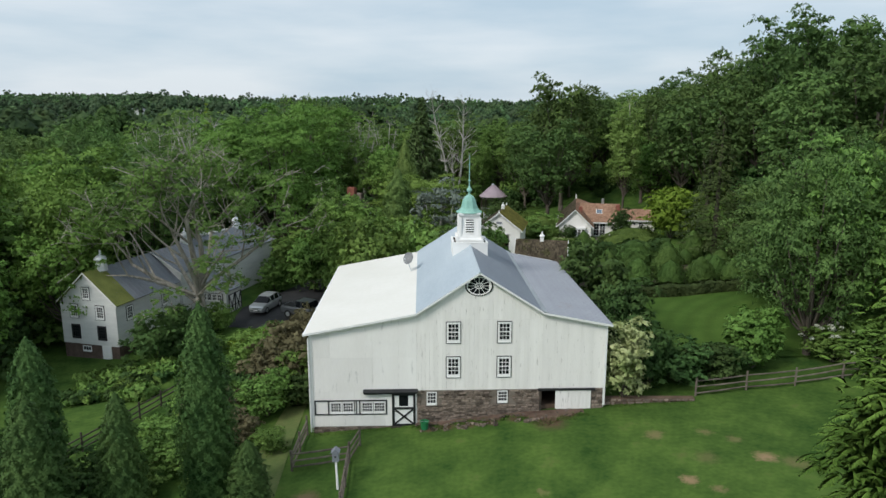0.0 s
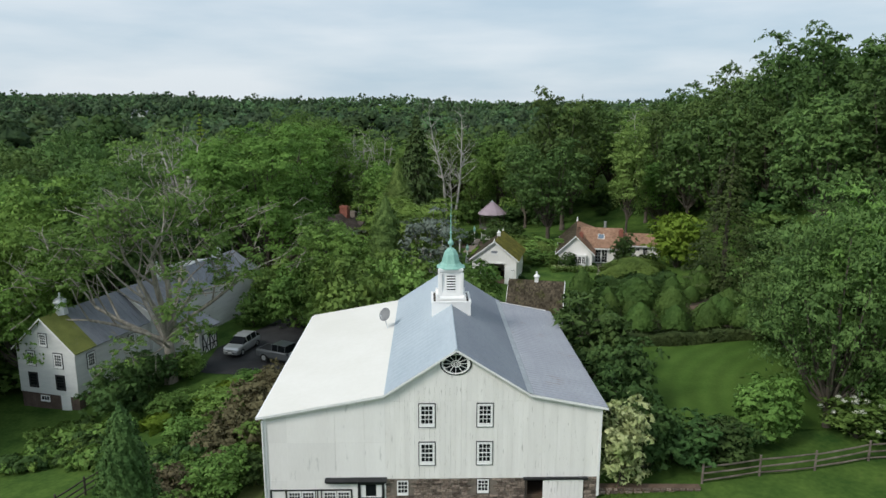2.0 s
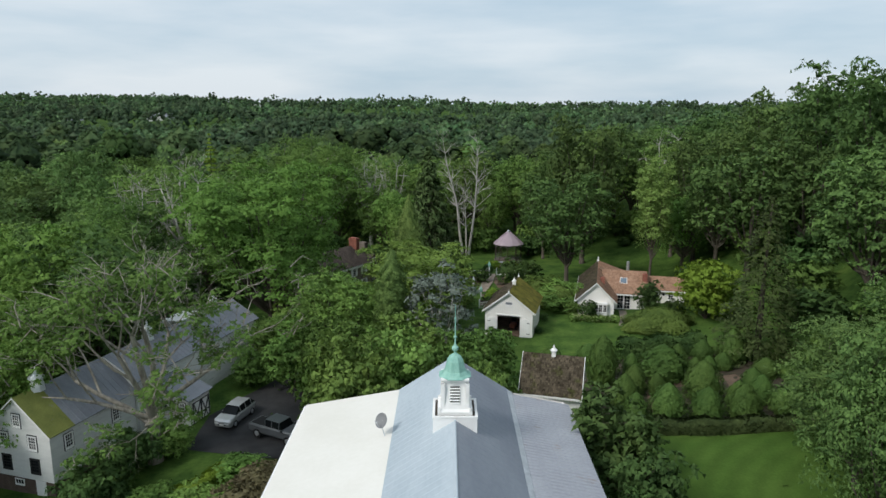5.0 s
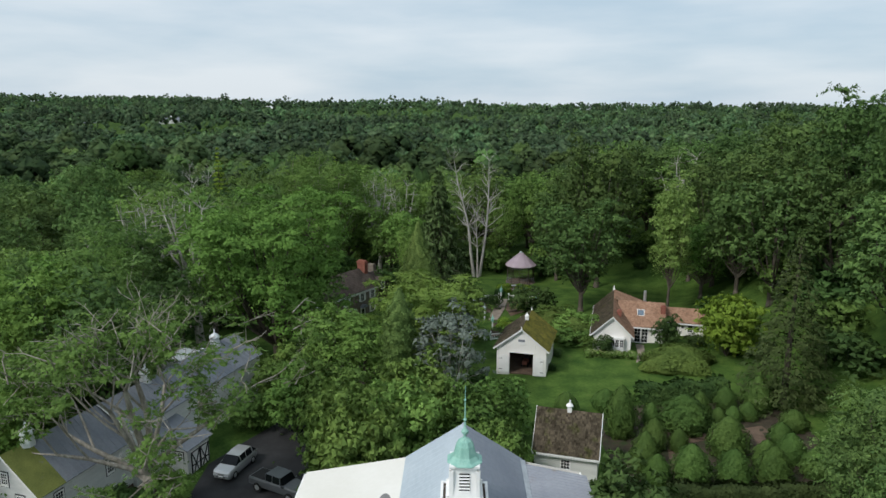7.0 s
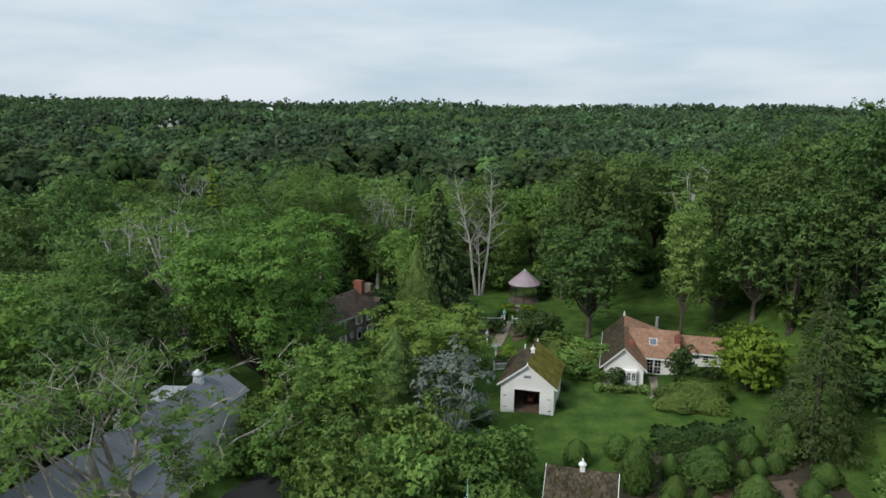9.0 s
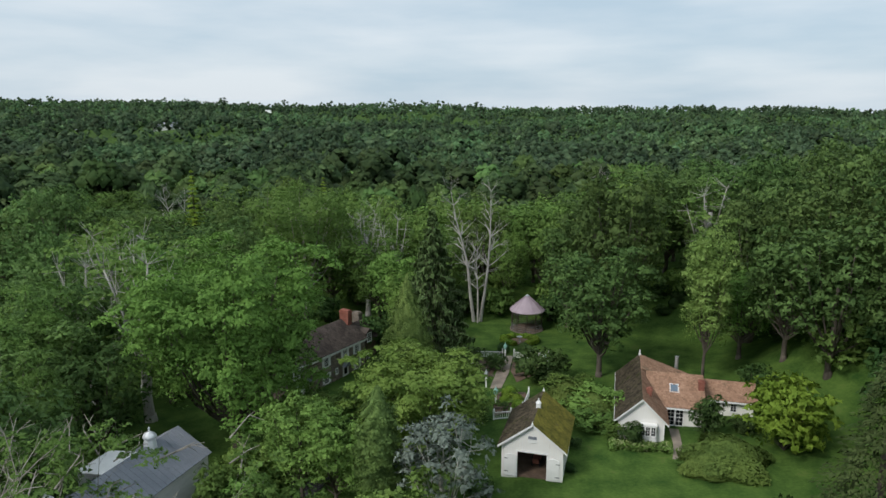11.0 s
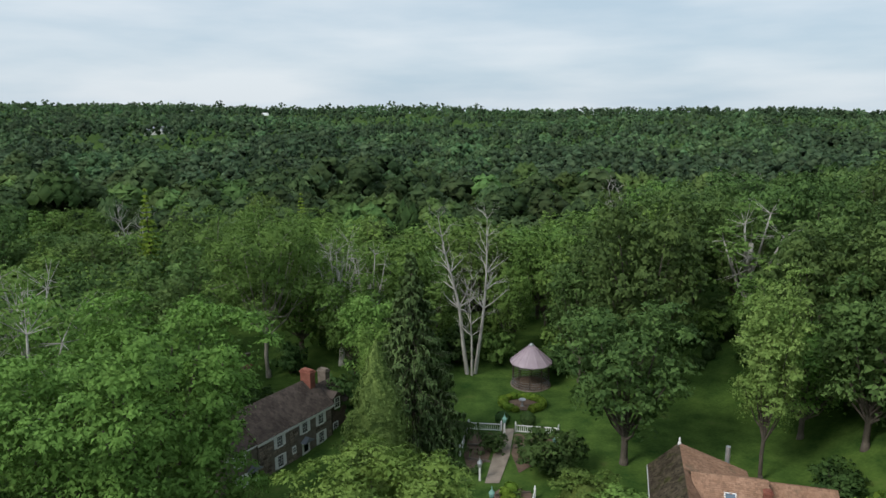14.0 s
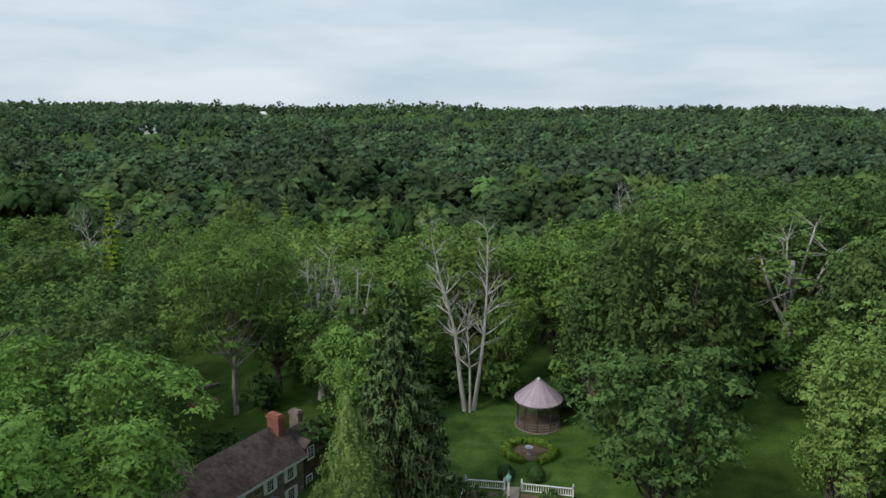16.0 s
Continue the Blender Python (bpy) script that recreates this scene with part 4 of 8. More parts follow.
def onion_vent(parent, x, y, z):
    v = part("roof_vent", Build().lathe([(0.62, -0.35), (0.58, 0.12), (0.5, 0.45), (0.34, 0.55), (0.33, 0.62)], 8, (x, y, z)), M_BRIGHTMETAL, parent, "bright metal onion-shaped roof vent")
    part("cap", Build().lathe([(0.33, 0.60), (0.60, 0.68), (0.62, 0.76), (0.5, 0.96), (0.26, 1.14), (0.09, 1.28), (0.07, 1.42), (0.12, 1.5), (0.02, 1.66)], 14, (x, y, z)), M_BRIGHTMETAL, v, smooth=True)


# ---- white clapboard house with the long wing behind it ----
chouse = thing("white_house", pose(-33.45, 61.5, -3.75, 0, 0, -14.5), "tall white clapboard house with a mossy green and grey metal roof", "house")
CW, CE, CR, CD = 3.1, 5.3, 8.05, 9.4
b = gable_walls(Build(), -CW, CW, 0, CD, 1.1, CE, CR)
cwall = part("wall", b, M_CLAP, chouse)
c_holes = [(-2.04, -1.06, 3.7, 5.0), (0.86, 1.84, 3.7, 5.0), (-2.04, -1.06, 1.7, 3.0), (0.86, 1.84, 1.7, 3.0), (-0.49, 0.39, 5.55, 6.75)]
part("clapboard", clapboards(Build(), -CW, CW, 1.12, CR, 0, top=lambda z: (-CW, CW) if z < CE else (-CW * (CR - z) / (CR - CE), CW * (CR - z) / (CR - CE)), holes=c_holes), M_CLAP, cwall)
side = Build()
clapboards(side, 0, CD, 1.12, CE, 0, holes=[(1.3, 2.2, 3.4, 4.7), (6.5, 7.4, 3.4, 4.7)])
ms = pose(CW, 0, 0, 0, 0, 90)
side.v = [tuple(ms @ Vector(q)) for q in side.v]
part("clapboard", side, M_CLAP, cwall)
part("foundation", Build().box(-CW + 0.02, 0.02, -0.8, CW - 0.02, CD - 0.02, 1.1), M_OLDBRICK, chouse, "dark brown brick basement wall")
part("basement_door", Build().box(1.2, -0.05, -0.25, 2.2, 0.05, 1.1), M_WHITE, chouse)
window(chouse, pose(-1.0, -0.005, 0.45), 0.95, 0.5, 3, 1)
for x, z in ((-2.0, 3.75), (0.9, 3.75), (-2.0, 1.75), (0.9, 1.75)):
    window(chouse, pose(x, -0.045, z), 0.9, 1.25, 3, 4, M_BLACK, frame_mat=M_WHITE if z > 3 else M_BLACK)
window(chouse, pose(-0.45, -0.045, 5.6), 0.8, 1.1, 3, 4, M_BLACK)
for y, z in ((1.3, 3.4), (6.5, 3.4)):
    window(chouse, pose(CW + 0.05, y, z, 0, 0, 90), 0.9, 1.3, 3, 4, M_BLACK)
cl, cr = roof_pair(-CW, CW, 0, CD, CE, CR)
for q, nm in ((cl, "l"), (cr, "r")):
    a, bb, c, d = (Vector(v) for v in up(q, 0.14))
    # the front bays are green with moss, the rest plain metal
    s = 0.74 if nm == "l" else 0.26
    if nm == "r":
        m1, m2 = a.lerp(bb, s), d.lerp(c, s)
        part("mossy_roof", Build().slab([a, m1, m2, d], 0.12), M_MOSSROOF, chouse, "roof bay green with moss")
        metal_slope("roof", [m1, bb, c, m2], 0.6, 0.03, 0.02, M_SLATEMETAL, chouse)
    else:
        m1, m2 = a.lerp(bb, s), d.lerp(c, s)
        part("mossy_roof", Build().slab([m1, bb, c, m2], 0.12), M_MOSSROOF, chouse, "roof bay green with moss")
        metal_slope("roof", [a, m1, m2, d], 0.6, 0.03, 0.02, M_SLATEMETAL, chouse)
rake(chouse, [(cl[1][0], cl[1][2] + 0.14, 0, CR + 0.14), (0, CR + 0.14, cr[0][0], cr[0][2] + 0.14)], -0.27, M_WHITE)
onion_vent(chouse, 0.1, 2.1, CR + 0.2)

wing = thing("carriage_shed", pose(-30.93, 70.62, -2.8, 0, 0, -14.5), "long white shed with a grey metal roof and metal vents", "shed")
WW, WE, WR, WD = 3.3, 5.25, 7.2, 20.1
part("wall", gable_walls(Build(), -WW, WW, 0, WD, -0.3, WE, WR), M_CLAP, wing)
wl, wr = roof_pair(-WW, WW, 0, WD, WE, WR)
for q in (wl, wr):
    metal_slope("roof", up(q, 0.12), 0.6, 0.03, 0.02, M_SLATEMETAL, wing)
rake(wing, [(wl[1][0], wl[1][2] + 0.12, 0, WR + 0.12), (0, WR + 0.12, wr[0][0], wr[0][2] + 0.12)], -0.27, M_WHITE)
onion_vent(wing, 0, 5.7, WR + 0.1)
onion_vent(wing, 0, 16.6, WR + 0.1)
part("dormer", Build().box(-2.9, 11.3, 5.4, -0.7, 14.9, 6.85).slab([(-3.1, 15.1, 6.95), (-3.1, 11.1, 6.95), (-0.15, 11.1, 7.28), (-0.15, 15.1, 7.28)], 0.1), M_WHITE, wing, "low white dormer")
# lean-to with a window strip and a crossed black door
part("lean_to", Build().box(WW, 2.3, -0.4, WW + 3.7, 5.4, 2.75), M_CLAP, wing)
part("lean_to_roof", Build().slab([(WW + 4.0, 2.0, 2.8), (WW + 4.0, 5.7, 2.8), (WW, 5.7, 4.3), (WW, 2.0, 4.3)], 0.1), M_SLATEMETAL, wing, "light grey metal lean-to roof")
part("window_surround", Build().box(WW + 0.75, 2.24, 1.62, WW + 3.35, 2.3, 2.5), M_BLACK, wing)
for i in range(4):
    window(wing, pose(WW + 0.82 + i * 0.63, 2.23, 1.68), 0.58, 0.76, 3, 2)
for k in range(2):
    y0 = 2.75 + k * 1.25
    gd = part("barn_door", Build().box(WW + 3.7, y0, -0.35, WW + 3.78, y0 + 1.15, 2.3), M_WHITE, wing)
    xb = Build()
    for a, c in (((0, -0.35), (1.15, 2.3)), ((0, 2.3), (1.15, -0.35)), ((0, -0.35), (0, 2.3)), ((1.15, -0.35), (1.15, 2.3)), ((0, 2.25), (1.15, 2.25)), ((0, 0.95), (1.15, 0.95))):
        xb.tube((WW + 3.8, a[0] + y0, a[1]), (WW + 3.8, c[0] + y0, c[1]), 0.06, 0.06, 4)
    part("brace", xb, M_BLACK, gd)

# ---- garage with the open door ----
garage = thing("garage", pose(7.55, 90.0, 0.4, 0, 0, -12.5), "small white gabled garage with an open doorway and mossy shingle roof", "garage")
GW, GE, GR, GD = 2.85, 3.15, 5.35, 7.4
gb = Build()
for ya, yb, opening in ((0, 0.15, True), (GD - 0.15, GD, False)):
    if opening:
        for x0, x1 in ((-GW, -1.35), (1.35, GW)):
            gb.box(x0, ya, -0.4, x1, yb, 2.55)
        pts = [(-GW, 2.55), (GW, 2.55), (GW, GE), (0, GR), (-GW, GE)]
        gb.add([(x, ya, z) for x, z in pts] + [(x, yb, z) for x, z in pts], [(0, 1, 2, 3, 4), (9, 8, 7, 6, 5)] + [(i, i + 5, (i + 1) % 5 + 5, (i + 1) % 5) for i in range(5)])
    else:
        gb.box(-GW, ya, -0.4, GW, yb, GE)
gb.box(-GW, 0.15, -0.4, -GW + 0.15, GD - 0.15, GE).box(GW - 0.15, 0.15, -0.4, GW, GD - 0.15, GE)
part("wall", gb, M_PANEL, garage)
for i in range(22):
    x = -GW + 0.12 + i * (2 * GW - 0.24) / 21
    lo = 2.72 if abs(x) < 1.4 else -0.2
    hi = GE + (GR - GE) * (1 - abs(x) / GW) - 0.05
    part("batten", Build().box(x - 0.02, -0.018, lo, x + 0.02, 0.0, hi), M_WHITE, garage)
gl, gr = roof_pair(-GW, GW, 0, GD, GE, GR, 0.35, 0.3)
for q, m, s in ((gl, M_SHINGLE, 3), (gr, M_MOSSSHINGLE, 4)):
    part("roof_deck", Build().slab(up(q, 0.1), 0.1), m, garage)
    part("shingles", shingled(*up(q, 0.1), seed=s), m, garage, "moss-grown yellow-green shingles" if m is M_MOSSSHINGLE else "weathered brown shingles")
rake(garage, [(gl[1][0], gl[1][2] + 0.12, 0, GR + 0.12), (0, GR + 0.12, gr[0][0], gr[0][2] + 0.12)], -0.32, M_WHITE, 0.2)
part("door_head", Build().box(-1.5, -0.06, 2.5, 1.5, 0.02, 2.66), M_WHITE, garage)
for s in (-1, 1):
    x0, x1 = sorted((s * 1.4, s * 2.55))
    arch = [(x0, 0.02), (x1, 0.02), (x1, 2.0)] + [(x0 + (x1 - x0) * (1 - k / 6), 2.0 + 0.22 * math.sin(math.pi * k / 6)) for k in range(1, 6)] + [(x0, 2.0)]
    leaf = Build()
    k = len(arch)
    leaf.add([(x, -0.1, z) for x, z in arch] + [(x, -0.03, z) for x, z in arch], [tuple(range(k)), tuple(range(2 * k - 1, k - 1, -1))] + [(i, i + k, (i + 1) % k + k, (i + 1) % k) for i in range(k)])
    lf = part("door_leaf", leaf, M_WHITE, garage, "white arched door leaf folded back")
    hg = Build()
    for z in (0.4, 1.7):
        hg.box(x1 - 0.35 if s > 0 else x0, -0.12, z, x1 if s > 0 else x0 + 0.35, -0.1, z + 0.06)
    part("hinge", hg, M_BLACK, lf)
part("sign", Build().box(-0.42, -0.07, 3.55, 0.42, -0.02, 3.85), M_WHITE, garage)
part("sign_board", Build().box(-0.38, -0.06, 3.88, 0.38, -0.02, 4.15), M_SLATEMETAL, garage)
part("floor", Build().box(-GW + 0.1, 0.15, -0.35, GW - 0.1, GD - 0.1, -0.02), M_SOIL, garage)
part("finial_base", Build().box(-0.2, 3.5, GR - 0.1, 0.2, 3.9, GR + 0.5).lathe([(0.3, GR + 0.5), (0.22, GR + 0.62), (0.08, GR + 0.75), (0.02, GR + 1.0)], 8, (0, 3.7, 0)), M_WHITE, garage)
part("finial", Build().lathe([(0.1, GR - 0.05), (0.12, GR + 0.15), (0.05, GR + 0.25), (0.02, GR + 0.45)], 8, (0, -0.3, 0)), M_WHITE, garage)
part("finial", Build().lathe([(0.1, GR - 0.05), (0.12, GR + 0.2), (0.05, GR + 0.3), (0.02, GR + 0.5)], 8, (0, GD + 0.2, 0)), M_WHITE, garage)
tractor = thing("garden_tractor", garage.matrix_world @ pose(0.1, 3.0, 0), "dark red garden tractor parked inside the garage", "tractor")
part("hood", Build().box(-0.25, -0.9, 0.4, 0.25, 0.1, 0.8).box(-0.3, -0.95, 0.35, 0.3, -0.85, 0.75), M_BRICK, tractor)
part("seat", Build().box(-0.25, 0.35, 0.6, 0.25, 0.8, 0.7).box(-0.25, 0.75, 0.7, 0.25, 0.85, 1.1), M_BLACK, tractor)
part("body", Build().box(-0.4, 0.1, 0.3, 0.4, 0.9, 0.55), M_BRICK, tractor)
for x in (-0.45, 0.45):
    part("wheel", Build().tube((x - 0.1, 0.55, 0.32), (x + 0.1, 0.55, 0.32), 0.32, 0.32, 16), M_RUBBER, tractor)
    part("wheel", Build().tube((x * 0.8 - 0.07, -0.7, 0.2), (x * 0.8 + 0.07, -0.7, 0.2), 0.2, 0.2, 14), M_RUBBER, tractor)

# ---- small shed behind the barn ----
shed = thing("garden_shed", pose(10.1, 68.0, 1.5, 0, 0, -13), "small white shed with a steep mossy brown shingle roof", "shed")
SW, SE, SR, SY = 2.65, 2.0, 4.7, 2.05
sw = Build()
sw.box(-SW + 0.15, -SY, -0.4, SW - 0.15, SY, SE)
for x in (-SW + 0.15, SW - 0.3):
    sw.add([(x, -SY, SE), (x, SY, SE), (x, 0, SR - 0.1), (x + 0.15, -SY, SE), (x + 0.15, SY, SE), (x + 0.15, 0, SR - 0.1)], [(0, 2, 1), (3, 4, 5), (0, 3, 5, 2), (1, 2, 5, 4)])
part("wall", sw, M_CLAP, shed)
s1 = [(-SW, -SY - 0.35, SE - 0.15), (SW, -SY - 0.35, SE - 0.15), (SW, 0, SR), (-SW, 0, SR)]
s2 = [(SW, SY + 0.35, SE - 0.15), (-SW, SY + 0.35, SE - 0.15), (-SW, 0, SR), (SW, 0, SR)]
for q, s in ((s1, 6), (s2, 7)):
    part("roof_deck", Build().slab(up(q, 0.08), 0.08), M_SHINGLE, shed)
    part("shingles", shingled(*up(q, 0.08), 0.19, 0.17, seed=s), M_SHINGLE, shed)
sc = Build().box(-SW, -SY - 0.4, SE - 0.18, SW, -SY - 0.34, SE - 0.04)
for i in range(22):
    x = -SW + (i + 0.5) * 2 * SW / 22
    sc.add([(x - 0.11, -SY - 0.39, SE - 0.18), (x + 0.11, -SY - 0.39, SE - 0.18), (x, -SY - 0.39, SE - 0.32)], [(0, 2, 1)])
part("scalloped_trim", sc, M_WHITE, shed)
for x in (-SW - 0.03, SW - 0.02):
    part("bargeboard", Build().slab([(x, -SY - 0.38, SE - 0.3), (x, -SY - 0.38, SE - 0.05), (x, 0, SR + 0.14), (x, 0, SR - 0.1)], 0.05).slab([(x, SY + 0.38, SE - 0.05), (x, SY + 0.38, SE - 0.3), (x, 0, SR - 0.1), (x, 0, SR + 0.14)], 0.05), M_WHITE, shed)
part("finial", Build().box(-0.18, -0.18, SR - 0.15, 0.18, 0.18, SR + 0.45).lathe([(0.32, SR + 0.45), (0.26, SR + 0.55), (0.1, SR + 0.68), (0.04, SR + 0.95)], 8), M_WHITE, shed)
window(shed, pose(-0.4, -SY - 0.01, 0.6), 0.8, 0.9, 3, 3)

# ---- cottage ----
cottage = thing("cottage", pose(19.3, 97.9, 0.5, 0, 0, -11.3), "low white cottage with orange-brown shingle roofs and brick chimneys", "cottage")
part("wall", gable_walls(Build(), -2.3, 2.3, 0, 12.8, -0.3, 2.3, 4.5), M_PANEL, cottage)
part("wall", Build().box(2.3, 4.3, -0.3, 6.4, 12.2, 2.3).box(6.4, 7.6, -0.3, 12.0, 12.0, 2.25), M_PANEL, cottage)
kl, kr = roof_pair(-2.3, 2.3, 0, 12.8, 2.3, 4.5, 0.4, 0.35)
part("roof_deck", Build().slab(up(kl, 0.1), 0.1), M_SHINGLE, cottage)
part("shingles", shingled(*up(kl, 0.1), seed=21), M_SHINGLE, cottage, "grey mossy weathered shingles")
part("roof_deck", Build().slab(up(kr, 0.1), 0.1), M_TERRA, cottage)
part("shingles", shingled(*up(kr, 0.1), seed=22), M_TERRA, cottage, "orange-brown shingles")
mq = [(0.6, 3.9, 2.15), (6.7, 3.9, 2.15), (6.7, 8.4, 4.35), (0.6, 8.4, 4.35)]
mb = [(6.7, 12.6, 2.2), (0.6, 12.6, 2.2), (0.6, 8.4, 4.35), (6.7, 8.4, 4.35)]
eq = [(6.3, 7.2, 2.1), (12.4, 7.2, 2.1), (12.4, 9.8, 3.45), (6.3, 9.8, 3.45)]
eb = [(12.4, 12.4, 2.1), (6.3, 12.4, 2.1), (6.3, 9.8, 3.45), (12.4, 9.8, 3.45)]
cs = [(5.9, 8.6, 2.5), (5.9, 13.15, 2.5), (0.0, 13.15, 4.52), (0.0, 8.6, 4.52)]
part("wall", Build().box(2.3, 12.2, -0.3, 5.4, 12.8, 2.6), M_PANEL, cottage)
for i, q in enumerate((mq, mb, eq, eb, cs)):
    part("roof_deck", Build().slab(up(q, 0.1), 0.1), M_TERRA, cottage)
    part("shingles", shingled(*up(q, 0.1), seed=30 + i), M_TERRA, cottage, "orange-brown shingles")
part("gable_end", Build().slab([(6.38, 4.3, 2.3), (6.38, 12.2, 2.3), (6.38, 8.4, 4.3)], 0.15).slab([(12.0, 7.6, 2.25), (12.0, 12.0, 2.25), (12.0, 9.8, 3.4)], 0.15), M_PANEL, cottage)
part("eaves_board", Build().box(0.9, 3.84, 2.02, 6.7, 3.9, 2.2).box(6.4, 7.14, 1.98, 12.4, 7.2, 2.16), M_WHITE, cottage)
rake(cottage, [(kl[1][0], kl[1][2] + 0.12, 0, 4.62), (0, 4.62, kr[0][0], kr[0][2] + 0.12)], -0.37, M_WHITE, 0.18)
part("bargeboard", Build().box(kl[0][0] - 0.05, -0.35, kl[0][2] - 0.02, kl[0][0], 13.15, kl[0][2] + 0.16), M_WHITE, cottage)
for x, y, z0, z1, s in ((0.75, 3.0, 3.2, 4.55, 0.26), (6.35, 6.6, 3.2, 4.5, 0.3)):
    ch = part("chimney", Build().box(x - s, y - s, z0, x + s, y + s, z1), M_BRICK, cottage)
    part("cap", Build().box(x - s - 0.06, y - s - 0.06, z1 - 0.18, x + s + 0.06, y + s + 0.06, z1 - 0.06).box(x - s + 0.08, y - s + 0.08, z1, x + s - 0.08, y + s - 0.08, z1 + 0.1), M_BRICK, ch)
sk0 = Vector((3.55, 6.35, 3.45))
sk = part("skylight", Build().slab([sk0 + Vector(v) for v in ((-0.5, -0.55, -0.22), (0.5, -0.55, -0.22), (0.5, 0.55, 0.32), (-0.5, 0.55, 0.32))], 0.2), M_WHITE, cottage)
part("pane", Build().slab([sk0 + Vector(v) + Vector((0, -0.006, 0.012)) for v in ((-0.38, -0.45, -0.17), (0.38, -0.45, -0.17), (0.38, 0.45, 0.27), (-0.38, 0.45, 0.27))], 0.02), M_SKYLIGHT, sk)
part("flue", Build().tube((4.3, 13.6, 1.0), (4.3, 13.6, 4.6), 0.24, 0.22, 10), M_GALV, cottage)
part("finial", Build().lathe([(0.14, 4.4), (0.16, 4.75), (0.07, 4.9), (0.1, 5.05), (0.02, 5.3)], 8, (0, 13.0, 0)), M_WHITE, cottage)
for x in (2.75, 3.65):
    window(cottage, pose(x, 4.28, 0.05), 0.86, 1.95, 2, 4, M_WHITE, name="french_door")
bay = part("bay_window", Build().box(-0.2, -0.55, 0.0, 1.5, 0.0, 0.75).box(-0.25, -0.6, 1.85, 1.55, 0.0, 1.98), M_WHITE, cottage)
for i in range(3):
    window(cottage, pose(-0.15 + i * 0.54, -0.56, 0.78), 0.52, 1.05, 2, 3)
window(cottage, pose(7.6, 7.57, 0.85), 0.8, 1.0, 2, 3)
window(cottage, pose(9.6, 7.57, 0.85), 0.7, 1.0, 2, 3)
part("round_vent", Build().tube((9.0, 7.5, 1.55), (9.0, 7.62, 1.55), 0.16, 0.16, 12), M_BLACK, cottage)

# ---- stone farmhouse among the trees ----
house = thing("stone_farmhouse", pose(-22.28, 111.82, -3.9, 0, 0, 61), "long brown fieldstone farmhouse with a dark roof and white windows", "house")
# local x runs along the front, which faces -y: a low end, the tall stone part, and a brick end set back
HX0, HX1, HX2 = 5.2, 16.6, 20.0
hwall = part("wall", Build().box(HX0, 0, -0.5, HX1, 7.0, 5.15), M_MORTAR, house, "brown and grey fieldstone wall")
for x in (HX0, HX1 - 0.25):
    hw = Build()
    hw.add([(x, 0, 5.15), (x, 7, 5.15), (x, 3.5, 7.4), (x + 0.25, 0, 5.15), (x + 0.25, 7, 5.15), (x + 0.25, 3.5, 7.4)], [(0, 2, 1), (3, 4, 5), (0, 3, 5, 2), (1, 2, 5, 4)])
    part("gable", hw, M_MORTAR, house)
part("low_wing_wall", Build().box(0.6, 0.3, -0.5, HX0, 6.0, 5.0), M_MORTAR, house)
part("end_wall", Build().box(HX1, 0.5, -0.5, HX2, 6.2, 4.4), M_OLDBRICK, house, "dark red-brown brick end wall")
hs1 = [(HX0 - 0.3, -0.35, 4.95), (HX1 + 0.3, -0.35, 4.95), (HX1 + 0.3, 3.5, 7.5), (HX0 - 0.3, 3.5, 7.5)]
hs2 = [(HX1 + 0.3, 7.35, 4.95), (HX0 - 0.3, 7.35, 4.95), (HX0 - 0.3, 3.5, 7.5), (HX1 + 0.3, 3.5, 7.5)]
hs3 = [(0.3, 0.0, 4.85), (HX0 - 0.1, 0.0, 4.85), (HX0 - 0.1, 3.2, 6.9), (0.3, 3.2, 6.9)]
hs4 = [(HX0 - 0.1, 6.4, 4.85), (0.3, 6.4, 4.85), (0.3, 3.2, 6.9), (HX0 - 0.1, 3.2, 6.9)]
hs5 = [(HX1 + 0.1, 0.2, 4.2), (HX2 + 0.3, 0.2, 4.2), (HX2 + 0.3, 3.3, 6.3), (HX1 + 0.1, 3.3, 6.3)]
hs6 = [(HX2 + 0.3, 6.5, 4.2), (HX1 + 0.1, 6.5, 4.2), (HX1 + 0.1, 3.3, 6.3), (HX2 + 0.3, 3.3, 6.3)]
for i, q in enumerate((hs1, hs2, hs3, hs4, hs5, hs6)):
    part("roof_deck", Build().slab(up(q, 0.1), 0.1), M_BROWNROOF, house)
    part("shingles", shingled(*up(q, 0.1), 0.28, 0.3, seed=50 + i), M_BROWNROOF, house)
part("gable", Build().add([(HX2 - 0.2, 0.5, 4.4), (HX2 - 0.2, 6.2, 4.4), (HX2 - 0.2, 3.3, 6.25), (HX2, 0.5, 4.4), (HX2, 6.2, 4.4), (HX2, 3.3, 6.25)], [(0, 2, 1), (3, 4, 5), (0, 3, 5, 2), (1, 2, 5, 4)]), M_OLDBRICK, house)
part("cornice", Build().box(HX0 - 0.2, -0.34, 4.78, HX1 + 0.2, 0.0, 5.0).box(HX0 - 0.1, -0.14, 4.55, HX1 + 0.1, 0.0, 4.78), M_WHITE, house)
part("cornice", Build().box(0.4, 0.0, 4.68, HX0 - 0.2, 0.3, 4.87), M_WHITE, house)
part("downpipe", Build().tube((HX1 + 0.05, -0.08, -0.3), (HX1 + 0.05, -0.08, 4.7), 0.06, 0.06, 6), M_DARKWOOD, house)
house_windows = ((2.45, 3.3), (7.75, 3.3), (11.65, 3.3), (14.3, 3.3), (2.6, 0.8), (7.75, 0.9), (14.3, 0.95))
for x, z in house_windows:
    window(house, pose(x, -0.02 if x > HX0 else 0.28, z), 0.9, 1.4, 3, 4, M_WHITE, shutters=M_WHITE)
window(house, pose(17.4, 0.48, 0.75), 0.85, 1.35, 2, 4, M_WHITE)
